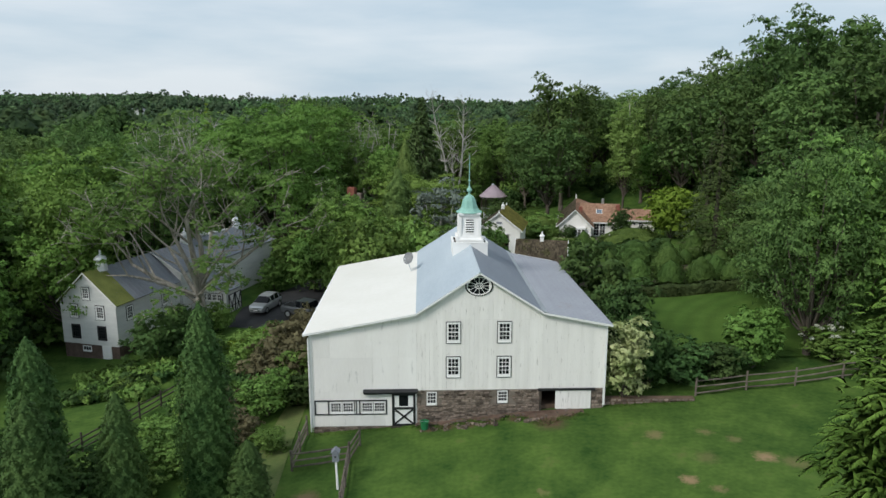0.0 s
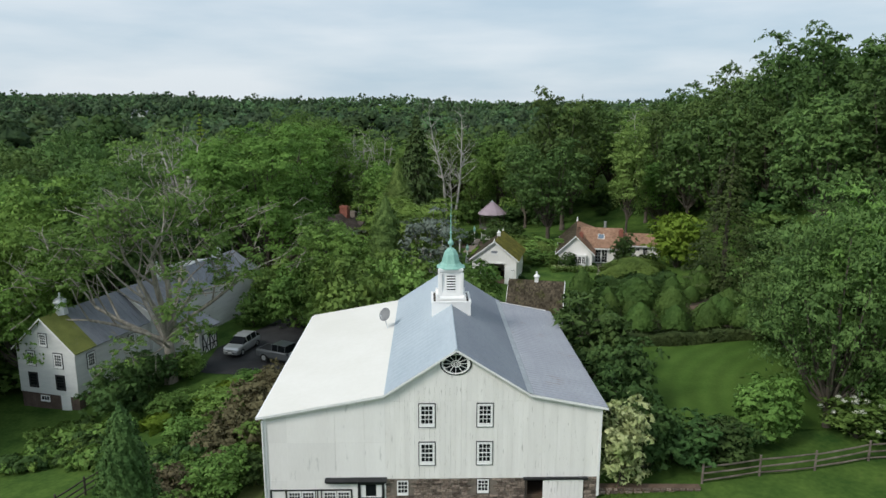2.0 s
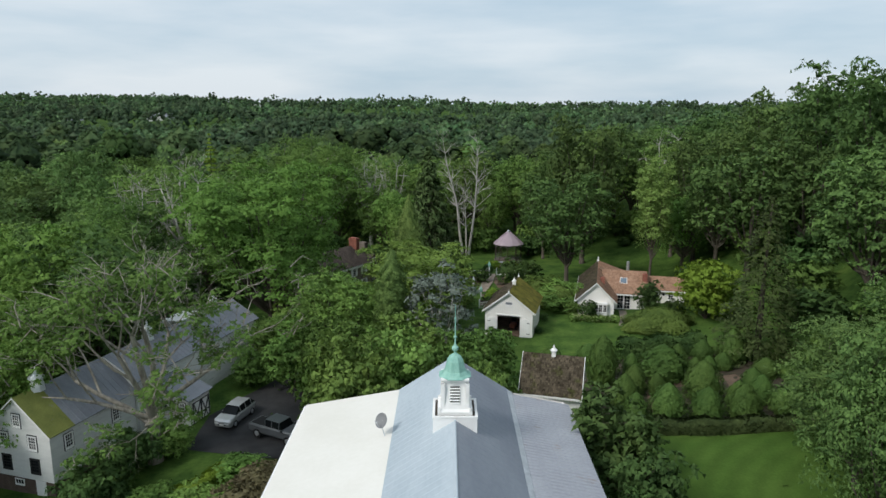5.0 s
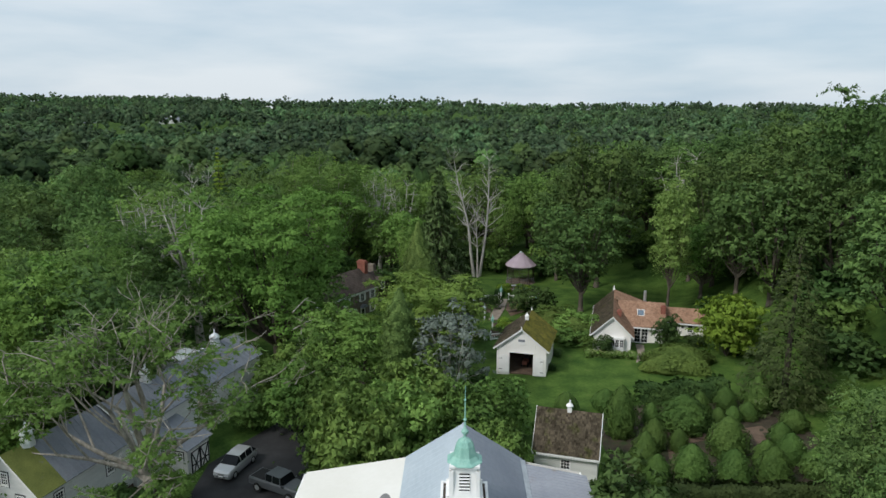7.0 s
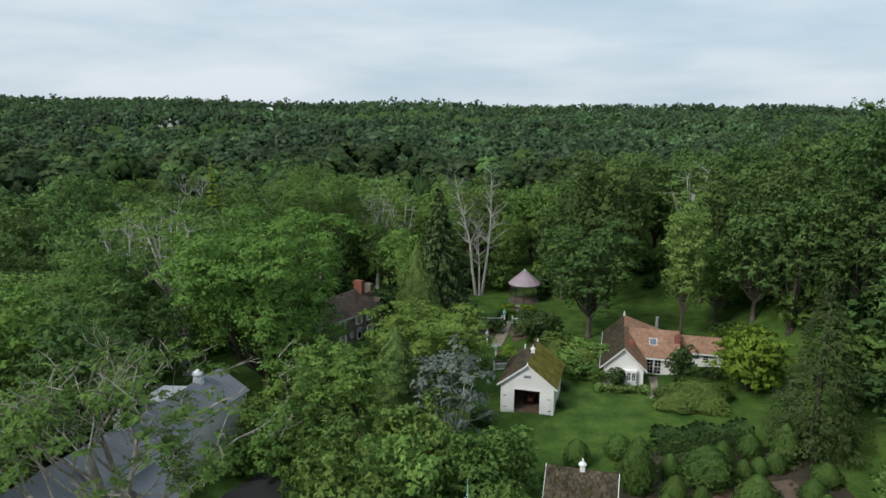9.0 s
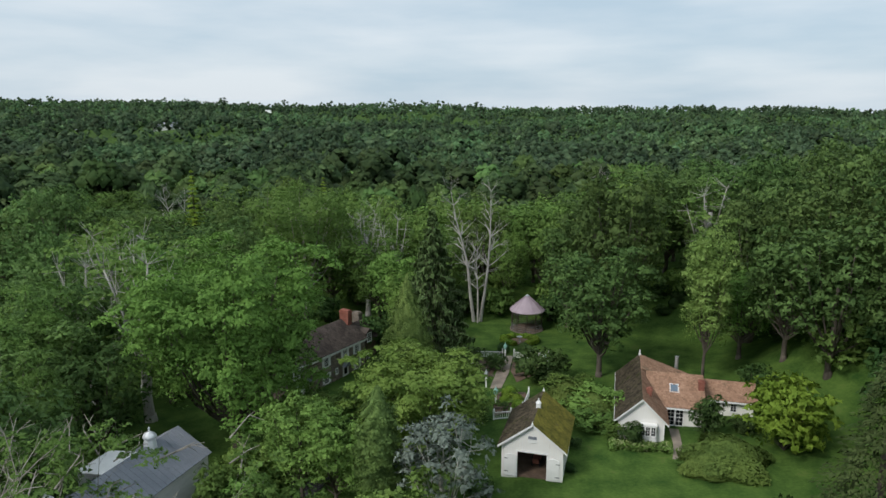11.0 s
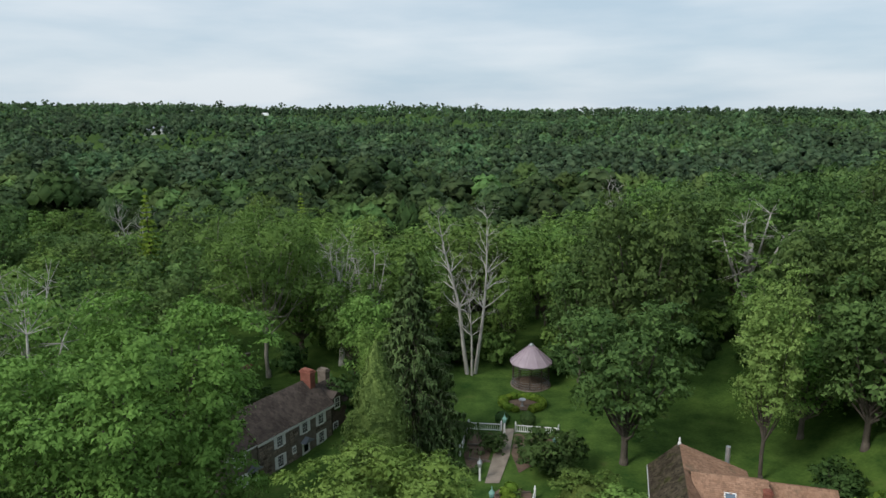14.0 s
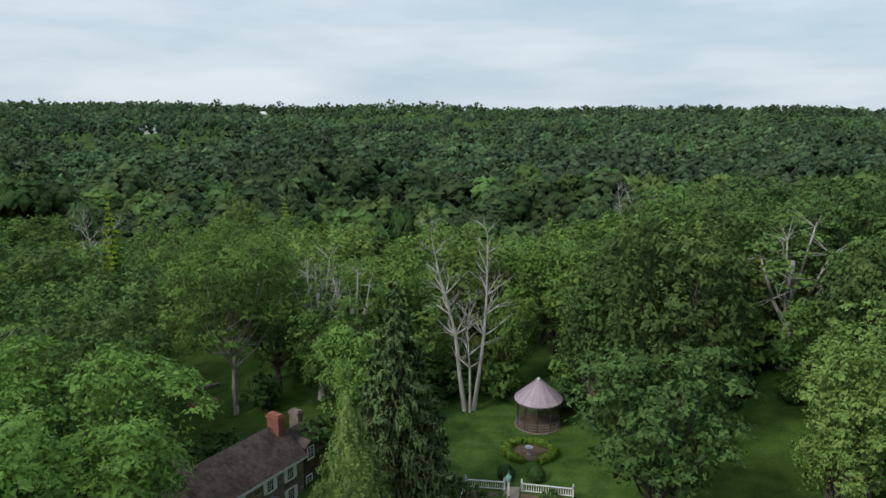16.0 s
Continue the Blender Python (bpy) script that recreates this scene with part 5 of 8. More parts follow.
h_holes = [(x - 0.5, x + 1.4, z - 0.15, z + 1.55) for x, z in house_windows[1:4] + house_windows[5:]] + [(11.3, 13.1, -0.5, 2.9), (9.9, 10.7, 1.5, 2.5)]
lay_stones(hwall, HX0 + 0.05, HX1 - 0.05, -0.2, 4.5, 0.0, h_holes, random.Random(44), 0.3, 0.46, 0.45, 0.95)
window(house, pose(10.05, -0.02, 1.6), 0.5, 0.75, 2, 2, M_WHITE)
for x in (4.15, 11.65):
    y = 0.28 if x < HX0 else -0.02
    dr = part("door", Build().box(x, y - 0.05, 0.0, x + 0.95, y + 0.05, 2.1).box(x - 0.12, y - 0.08, 0.0, x, y, 2.25).box(x + 0.95, y - 0.08, 0.0, x + 1.07, y, 2.25), M_WHITE, house)
    part("pediment", Build().add([(x - 0.35, y - 0.7, 2.3), (x + 1.3, y - 0.7, 2.3), (x + 0.47, y - 0.7, 2.85), (x - 0.35, y, 2.3), (x + 1.3, y, 2.3), (x + 0.47, y, 2.85)], [(0, 1, 2), (3, 5, 4), (0, 3, 4, 1), (1, 4, 5, 2), (0, 2, 5, 3)]), M_SLATEMETAL, dr)
    part("pane", Build().box(x + 0.15, y - 0.065, 1.0, x + 0.8, y - 0.05, 1.9), M_GLASS, dr)
part("dormer", Build().box(17.1, 0.1, 4.1, 18.5, 2.6, 5.55).add([(16.9, -0.05, 5.55), (18.7, -0.05, 5.55), (17.8, -0.05, 6.15), (16.9, 2.8, 5.55), (18.7, 2.8, 5.55), (17.8, 2.8, 6.15)], [(0, 1, 2), (3, 5, 4), (1, 4, 5, 2), (0, 2, 5, 3)]), M_BROWNROOF, house)
window(house, pose(17.35, 0.08, 4.15), 0.9, 1.3, 2, 4, M_WHITE)
for x, y, z0, z1, s, t2 in ((16.0, 3.0, 6.2, 8.9, 0.42, 0.8), (20.3, 4.4, 3.0, 7.3, 0.4, 0.65), (6.2, 5.0, 6.0, 7.9, 0.4, 0.5)):
    mat = M_BRICK if x == 16.0 else M_MORTAR
    ch = part("chimney", Build().box(x - s, y - t2, z0, x + s, y + t2, z1), mat, house, "red brick chimney" if mat is M_BRICK else "grey stone chimney")
    part("cap", Build().box(x - s - 0.08, y - t2 - 0.08, z1 - 0.3, x + s + 0.08, y + t2 + 0.08, z1 - 0.12).box(x - s + 0.1, y - t2 + 0.1, z1, x + s - 0.1, y + t2 - 0.1, z1 + 0.12), mat, ch)

# ---- round crib with a cone roof ----
crib = thing("round_crib", pose(10.35, 139.6, -1.35), "round open corn crib with a mauve metal cone roof", "gazebo")
cone = Build()
n = 24
vv = [(0.3 * math.cos(i * math.tau / n), 0.3 * math.sin(i * math.tau / n), 5.55) for i in range(n)]
vv += [(2.85 * math.cos(i * math.tau / n) * (1.0 if i % 2 else 0.985), 2.85 * math.sin(i * math.tau / n) * (1.0 if i % 2 else 0.985), 3.3 + (0.03 if i % 2 else 0)) for i in range(n)]
vv += [(2.8 * math.cos(i * math.tau / n), 2.8 * math.sin(i * math.tau / n), 3.2) for i in range(n)]
vv += [(0.25 * math.cos(i * math.tau / n), 0.25 * math.sin(i * math.tau / n), 5.4) for i in range(n)]
cone.add(vv, [(k * n + (i + 1) % n, k * n + i, (k + 1) * n + i, (k + 1) * n + (i + 1) % n) for k in range(3) for i in range(n)])
rf = part("cone_roof", cone, M_MAUVE, crib, "mauve metal cone roof")
part("cap", Build().lathe([(0.36, 5.5), (0.34, 5.66), (0.2, 5.78), (0.05, 5.9)], 12), M_GALV, rf)
rib = Build()
for i in range(16):
    a = i * math.tau / 16
    rib.tube((0.32 * math.cos(a), 0.32 * math.sin(a), 5.58), (2.86 * math.cos(a), 2.86 * math.sin(a), 3.34), 0.03, 0.03, 4)
part("seam", rib, M_MAUVE, rf)
for i in range(10):
    a = i * math.tau / 10 + 0.2
    part("post", Build().tube((2.5 * math.cos(a), 2.5 * math.sin(a), -0.3), (2.5 * math.cos(a), 2.5 * math.sin(a), 3.3), 0.05, 0.05, 6), M_DARKWOOD, crib)
mesh_wall = Build()
for z in (0.0, 0.35, 0.7, 1.05):
    for i in range(30):
        a0, a1 = i * math.tau / 30, (i + 1) * math.tau / 30
        mesh_wall.tube((2.5 * math.cos(a0), 2.5 * math.sin(a0), z), (2.5 * math.cos(a1), 2.5 * math.sin(a1), z), 0.025, 0.025, 4, False)
for i in range(90):
    a0 = i * math.tau / 90
    mesh_wall.tube((2.5 * math.cos(a0), 2.5 * math.sin(a0), 0.0), (2.5 * math.cos(a0), 2.5 * math.sin(a0), 1.05), 0.012, 0.012, 4, False)
part("railing", mesh_wall, M_DISH, crib)
hoop = Build()
for i in range(30):
    a0, a1 = i * math.tau / 30, (i + 1) * math.tau / 30
    hoop.tube((2.5 * math.cos(a0), 2.5 * math.sin(a0), 2.9), (2.5 * math.cos(a1), 2.5 * math.sin(a1), 2.9), 0.025, 0.025, 4, False)
part("hoop", hoop, M_DISH, crib)
# Wire mesh; its dark bars also stand in for the shade inside.
wire = Build()
for i in range(64):
    a0 = i * math.tau / 64
    wire.tube((2.5 * math.cos(a0), 2.5 * math.sin(a0), 1.05), (2.5 * math.cos(a0), 2.5 * math.sin(a0), 3.25), 0.016, 0.016, 4, False)
part("wire_mesh", wire, M_DARKWOOD, crib, "dark wire mesh between the posts")
part("ceiling", Build().lathe([(2.7, 3.22), (0.3, 5.3)], 24), M_DARKWOOD, crib)
part("floor", Build().lathe([(2.7, -0.4), (2.7, 0.02), (2.55, 0.05)], 24), M_SOIL, crib)
part("curb", Build().lathe([(2.75, -0.4), (2.75, 0.1), (2.6, 0.12), (2.6, 0.0)], 24), M_MORTAR, crib)


# ---- plants ----
def unit(a):
    return a / np.maximum(np.linalg.norm(a, axis=-1, keepdims=True), 1e-6)


def leaves(rng, centres, normals, size, long=1.5, jitter=0.7):
    """A triangle for each leaf spray, turned roughly along normals."""
    k = len(centres)
    n = unit(normals + rng.normal(0, jitter, (k, 3)))
    u = unit(np.cross(n, rng.normal(0, 1, (k, 3))))
    w = np.cross(n, u)
    s = (size * rng.uniform(0.6, 1.35, (k, 1)))
    a = centres + u * s * long * 0.6
    b = centres - u * s * long * 0.4 + w * s * 0.55
    c = centres - u * s * long * 0.4 - w * s * 0.55
    bent = unit(normals + rng.normal(0, 0.22, (k, 3)))
    return np.concatenate([np.stack([a, b, c], 1).reshape(-1, 3), np.repeat(bent, 3, 0)], 1)


def lobed(rng, r, z0, z1, lobes, per, spread=0.55, lobe_r=0.52, top=0.4):
    """Lobe centres and clump centres of a broad crown: r its radius, z0 to z1 its heights."""
    zc, hh = (z0 + z1) / 2, (z1 - z0) / 2
    L = []
    for i in range(lobes):
        a = i * 2.39996 + rng.uniform(-0.4, 0.4)
        t = (i + 0.5) / lobes
        z = zc + hh * (-0.85 + 1.55 * t) * 0.8
        q = math.sqrt(max(0.05, 1 - min(0.95, abs((z - zc) / hh) ** 2)))
        L.append((r * spread * q * math.cos(a) * rng.uniform(0.7, 1.15), r * spread * q * math.sin(a) * rng.uniform(0.7, 1.15), z))
    L = np.array(L)
    R = rng.uniform(0.62, 1.3, lobes) * lobe_r
    C, G = [], []
    for i in range(lobes):
        d = unit(rng.normal(0, 1, (per, 3)))
        d[:, 2] = np.where(d[:, 2] < -top, -d[:, 2], d[:, 2])
        C.append(L[i] + d * np.array((r, r, hh * 1.05)) * R[i] * rng.uniform(0.75, 1.05, (per, 1)))
        G += [i] * per
    C = np.concatenate(C)
    return L, C, np.array(G)


def tube_path(b, pts, r0, r1, n=6):
    k = len(pts) - 1
    for i in range(k):
        b.tube(pts[i], pts[i + 1], r0 + (r1 - r0) * i / k, r0 + (r1 - r0) * (i + 1) / k, n, i == k - 1)


def limbs(rng, b, h0, L, C, G, r_trunk, twig=0.25, n=6):
    """Trunk, a limb to each lobe and some twigs to its clumps."""
    base = Vector((0, 0, -0.6))
    top = Vector((float(L[:, 0].mean()) * 0.5, float(L[:, 1].mean()) * 0.5, float(np.median(L[:, 2]))))
    pts = [base] + [base.lerp(top, t) + Vector((rng.uniform(-0.12, 0.12), rng.uniform(-0.12, 0.12), 0)) for t in (0.25, 0.5, 0.75)] + [top]
    b.lathe([(r_trunk * 1.5, -0.6), (r_trunk * 1.15, 0.15), (r_trunk, 0.7)], max(6, n + 2))
    tube_path(b, pts, r_trunk, r_trunk * 0.45, n + 2)
    for i, l in enumerate(L):
        end = Vector(l)
        t = min(0.85, max(0.2, h0 / max(top.z, 0.1) * rng.uniform(0.8, 1.3)))
        start = base.lerp(top, t)
        mid = start.lerp(end, 0.5) + Vector((0, 0, -0.12 * (end - start).length + rng.uniform(-0.2, 0.2)))
        tube_path(b, [start, mid, end], r_trunk * 0.42, r_trunk * 0.13, n)
        idx = np.nonzero(G == i)[0]
        for j in idx[: int(len(idx) * twig)]:
            b.tube(end, Vector(C[j]), r_trunk * 0.09, 0.015, 3, False)


def lump(c, r, rng, k=6, m=4):
    """A rough closed lump round c, radii r (x, y, z), as triangles with their normals."""
    el = np.linspace(-1.3, 1.45, m)
    P = np.array([[(math.cos(e) * math.cos(a * math.tau / k + e), math.cos(e) * math.sin(a * math.tau / k + e), math.sin(e)) for a in range(k)] for e in el])
    P = P * rng.uniform(0.8, 1.1, (m, k, 1))
    V = []
    for q in range(m - 1):
        for a in range(k):
            b = (a + 1) % k
            V += [P[q, a], P[q, b], P[q + 1, b], P[q, a], P[q + 1, b], P[q + 1, a]]
    V = np.array(V)
    return np.concatenate([V * np.array(r) + np.array(c), unit(V)], 1)


def blades(rng, c, along, normals, size, long=1.7, jitter=0.5, wide=0.5):
    """A pointed leaf spray at each c, lying along its twig, its face turned roughly to normals."""
    k = len(c)
    n = unit(normals + rng.normal(0, jitter, (k, 3)))
    u = along + rng.normal(0, 0.45, (k, 3))
    u = unit(u - n * (u * n).sum(1, keepdims=True))
    w = np.cross(n, u)
    s = size * rng.uniform(0.55, 1.4, (k, 1))
    a, b, e = c + u * s * long * 0.62, c - u * s * long * 0.38 + w * s * wide, c - u * s * long * 0.38 - w * s * wide
    bent = unit(normals + n * 0.5 + rng.normal(0, 0.1, (k, 3)))
    return np.concatenate([np.stack([a, b, e], 1).reshape(-1, 3), np.repeat(bent, 3, 0)], 1)


def pads(rng, C, rad, flat, count, size, middle, jitter=0.5, under=-0.3, keep_in=0.62):
    """Leaves along drooping twigs that spread from each clump's middle; those deep inside a neighbouring clump are left out."""
    n = len(C)
    tw = max(5, count // 6)
    per = max(3, round(count / tw))
    z = rng.uniform(under, 1, (n, tw))
    a = rng.uniform(0, math.tau, (n, tw))
    q = np.sqrt(np.maximum(0, 1 - z * z))
    d = np.stack([q * np.cos(a), q * np.sin(a), z], -1)
    reach = rad[:, None] * rng.uniform(0.62, 1.3, (n, tw))
    t = rng.uniform(0.38, 1.0, (n, tw, per)) ** 0.8
    off = d[:, :, None, :] * (reach[..., None] * t)[..., None] + rng.normal(0, 0.09, (n, tw, per, 3)) * rad[:, None, None, None]
    off[..., 2] *= flat
    off[..., 2] -= 0.20 * rad[:, None, None] * t * t * q[..., None]
    p = (C[:, None, None, :] + off).reshape(-1, 3)
    out = unit(C - middle)
    nn = d * np.array((0.66, 0.66, 0.72)) + out[:, None, :] * 0.5
    nn[..., 2] += 0.34
    nn = np.repeat(unit(nn)[:, :, None, :], per, 2).reshape(-1, 3)
    along = np.repeat((d * np.array((1, 1, 0.5)) - np.array((0, 0, 0.35)))[:, :, None, :], per, 2).reshape(-1, 3)
    keep = np.ones(len(p), bool)
    own = np.repeat(np.arange(n), tw * per)
    for i in range(n):
        e = (p - C[i]) / (rad[i] * np.array((keep_in, keep_in, keep_in * flat)))
        keep &= ~(((e * e).sum(1) < 1) & (own != i))
    return blades(rng, p[keep], along[keep], nn[keep], size, jitter=jitter)


def broadleaf(name, seed, r, h, bole, lobes=9, per=11, count=38, size=0.34, material=None, pad=0.24, flat=0.6, trunk=0.3, bark=None, lobe_r=0.5, twig=0.25, core=True, spread=0.55):
    """Meshes of a broad-leaved tree: trunk with limbs, and crown of leaf pads on uneven lobes."""
    rng = np.random.default_rng(seed)
    L, C, G = lobed(rng, r, bole, h, lobes, per, spread, lobe_r)
    C[:, 2] = np.clip(C[:, 2], bole * 0.8, h)
    rad = rng.uniform(0.65, 1.3, len(C)) * r * pad
    middle = np.array((0, 0, bole + 0.4 * (h - bole)))
    v = pads(rng, C, rad, flat, count, size, middle)
    if core:
        hh = (h - bole) / 2
        k = len(v) // 9
        pick = rng.integers(0, lobes, k)
        dd = unit(rng.normal(0, 1, (k, 3)))
        ins = L[pick] + dd * rng.uniform(0.2, 0.95, (k, 1)) * np.array((r, r, hh)) * lobe_r
        v = np.concatenate([v, leaves(rng, ins, unit(dd + np.array((0, 0, 0.3))), size * 1.2, jitter=0.7)])
    b = Build()
    limbs(rng, b, bole, L, C, G, trunk, twig)
    return b.mesh("trunk", bark or M_BARK, True), soup("crown", v, material or M_LEAF, np.zeros(len(v)))


def conifer(name, seed, r, h, material, whorls=26, per=11, count=26, droop=0.35, size=0.3, bole=0.6, trunk=0.28, power=0.9, flat=0.25, wide=0.12):
    """A conifer of drooping boughs."""
    rng = np.random.default_rng(seed)
    V = []
    b = Build()
    tube_path(b, [Vector((0, 0, -0.5)), Vector((0.1, 0, h * 0.5)), Vector((0, 0, h * 0.97))], trunk, 0.03, 7)
    for i in range(whorls):
        t = (i + rng.uniform(-0.2, 0.2)) / whorls
        z = bole + (h - bole) * max(t, 0)
        reach = r * max(0.06, 1 - t) ** power
        m = max(4, int(per * (0.45 + 0.55 * (1 - t))))
        for j in range(m):
            a = j * math.tau / m + i * 1.3 + rng.uniform(-0.2, 0.2)
            q = reach * rng.uniform(0.72, 1.12)
            s = rng.uniform(0.12, 1.0, count) ** 0.75
            x = s * q
            y = rng.normal(0, wide, count) * q * (1.15 - s) + rng.normal(0, 0.06, count)
            dz = -droop * q * s ** 1.6 + 0.12 * q * s ** 5 + rng.normal(0, flat * 0.35, count) * 0.5
            c = np.stack([x * math.cos(a) - y * math.sin(a), x * math.sin(a) + y * math.cos(a), z + dz], 1)
            nn = np.stack([np.full(count, 0.5 * math.cos(a)), np.full(count, 0.5 * math.sin(a)), np.full(count, 0.8)], 1)
            V.append(leaves(rng, c, nn, size * (0.6 + 0.4 * (1 - t)), 1.9, 0.45))
            if j % 2 == 0 and q > 1:
                b.tube((0, 0, z), (q * 0.8 * math.cos(a), q * 0.8 * math.sin(a), z - droop * q * 0.5), 0.05, 0.012, 3, False)
    v = np.concatenate(V)
    return b.mesh("trunk", M_BARK, True), soup("crown", v, material, np.zeros(len(v)))


def column(name, seed, profile, material, count=5000, size=0.22, trunk=0.18, rough=0.12, upward=0.6, lumps=9, long=1.6, fine=1.0):
    """A dense tapering evergreen or shrub: profile is (height, radius) pairs; leaf sprays on an uneven skin and inside it."""
    rng = np.random.default_rng(seed)
    zs, rs = np.array([p[0] for p in profile], float), np.array([p[1] for p in profile], float)
    grid = np.linspace(zs[0], zs[-1], 60)
    w = np.interp(grid, zs, rs) + 0.05
    z = rng.choice(grid, count, p=w / w.sum()) + rng.uniform(-0.5, 0.5, count) * (grid[1] - grid[0])
    a = rng.uniform(0, math.tau, count)
    lump = np.zeros(count)
    for k in range(lumps):
        fa, fz, ph = rng.integers(2, int(7 * fine) + 1), rng.uniform(0.8, 3.2) * fine * rng.choice((-1, 1)), rng.uniform(0, 6.28)
        lump += np.sin(fa * a + fz * z + ph)
    lump *= rough / math.sqrt(lumps) * 1.4
    r = np.interp(z, zs, rs) * (1 + lump) * np.where(rng.random(count) < 0.8, rng.uniform(0.9, 1.04, count), rng.uniform(0.3, 0.9, count))
    c = np.stack([r * np.cos(a), r * np.sin(a), z], 1)
    slope = -np.gradient(np.interp(grid, zs, rs), grid)
    nz = np.interp(z, grid, slope)
    n = np.stack([np.cos(a), np.sin(a), np.clip(nz, -0.5, 2) + upward * 0.3], 1)
    v = leaves(rng, c, unit(n), size, long, 0.36)
    # dense inner foliage
    k, hs = 14, np.linspace(zs[0], zs[-1], 13)
    ang = np.arange(k) * math.tau / k
    P = np.stack([np.stack([0.8 * np.interp(q, zs, rs) * np.cos(ang), 0.8 * np.interp(q, zs, rs) * np.sin(ang), np.full(k, q)], 1) for q in hs])
    P[..., :2] *= rng.uniform(0.9, 1.06, (len(hs), k, 1))
    N = np.stack([np.stack([np.cos(ang), np.sin(ang), np.full(k, float(np.interp(q, grid, slope)))], 1) for q in hs])
    P = np.concatenate([P, unit(N)], -1)
    A, B = P[:-1], P[1:]
    A1, B1 = np.roll(A, -1, 1), np.roll(B, -1, 1)
    v = np.concatenate([v, np.stack([A, A1, B1, A, B1, B], 2).reshape(-1, 6)])
    b = Build().tube((0, 0, -0.5), (0, 0, zs[0] + (zs[-1] - zs[0]) * 0.7), trunk, trunk * 0.4, 8)
    return b.mesh("trunk", M_BARK, True), soup("crown", v, material, np.zeros(len(v)))


def bare(b, rng, p, d, length, radius, depth, ends=None):
    """Leafless branching."""
    q = p
    steps = 3
    for i in range(steps):
        d = (d + Vector((rng.normal(0, 0.12), rng.normal(0, 0.12), rng.normal(0.04, 0.08)))).normalized()
        e = q + d * length / steps
        r0, r1 = radius * (1 - 0.45 * i / steps), radius * (1 - 0.45 * (i + 1) / steps)
        b.tube(q, e, r0, r1, 7 if depth > 2 else 4 if depth > 0 else 3, False)
        if depth > 0 and i > 0:
            for _ in range(1 + (i == 2)):
                s = Vector((rng.normal(0, 1), rng.normal(0, 1), rng.normal(0.1, 0.5)))
                s = (d * 0.9 + (s - d * s.dot(d)).normalized() * rng.uniform(0.5, 1.0)).normalized()
                bare(b, rng, e, s, length * rng.uniform(0.45, 0.75), r1 * rng.uniform(0.45, 0.68), depth - 1, ends)
        q = e
    if ends is not None and depth <= 1:
        ends.append(tuple(q))


def plant(kind, meshes, x, y, label, category="tree", s=1.0, turn=0.0, group="", sink=0.0, sz=None, z=None):
    trunk, crown = meshes
    m = pose(x, y, (gz(x, y) if z is None else z) - sink, 0, 0, turn)
    t = thing(kind, m, label, category, group)
    t.scale = (s, s, s if sz is None else sz)
    part("trunk", trunk, None, t)
    part("crown", crown, None, t)
    return t


rt = random.Random(21)

# ---- the woods: single trees near the garden, one mesh of many beyond ----
OAKS = [broadleaf("oak", 100 + i, 5.4 + 0.5 * (i % 3), 17.5 + i % 4, 2.4 + 0.6 * (i % 2), lobes=13 + i % 2, per=8, count=52, size=0.29, pad=0.24, flat=0.6, trunk=0.36, lobe_r=0.40, spread=0.64, twig=0.1) for i in range(5)]
FINE = [broadleaf("maple", 400 + i, 6.0, 17.5, 3.4 + 0.7 * (i % 2), lobes=18 + i, per=8, count=78, size=0.225, pad=0.195, flat=0.55, trunk=0.36, lobe_r=0.36, spread=0.68, twig=0.1) for i in range(4)]
def deep(pair):
    """The same tree with deep green leaves."""
    crown = pair[1].copy()
    crown.materials[0] = M_DEEP
    return pair[0], crown


def bright(pair):
    """The same tree with brighter green leaves."""
    crown = pair[1].copy()
    crown.materials[0] = M_FRESHER
    return pair[0], crown


FINE_BRIGHT = [bright(q) for q in FINE[1:]]
FINE_DEEP, OAKS_DEEP = [deep(q) for q in FINE[:3]], [deep(q) for q in OAKS[:3]]
HERO = broadleaf("maple", 410, 8.8, 21.0, 2.4, lobes=30, per=9, count=210, size=0.16, material=M_FRESHER, pad=0.135, flat=0.5, trunk=0.5, lobe_r=0.29, spread=0.73, twig=0.1)
THIN = [broadleaf("ash", 120 + i, 5.0, 18.5, 6.0, lobes=10, per=8, count=18, size=0.22, material=M_LOCUST, pad=0.2, flat=0.45, trunk=0.46, bark=M_PALEBARK, twig=1.0, core=False) for i in range(2)]


def oak_at(x, y, top, r, label="broad leafy green deciduous tree", meshes=None, material=None, sink=0.0):
    me = meshes or rt.choice(OAKS)
    g = gz(x, y)
    crown = np.zeros(len(me[1].vertices) * 3, np.float32)
    me[1].vertices.foreach_get("co", crown)
    crown = crown.reshape(-1, 3)
    h = crown[:, 2].max()
    rr = np.percentile(np.hypot(crown[:, 0], crown[:, 1]), 97)
    return plant("tree", me, x, y, label, s=r / rr, sz=(top - g) / h, turn=rt.uniform(0, 360), group="woodland trees", sink=sink)


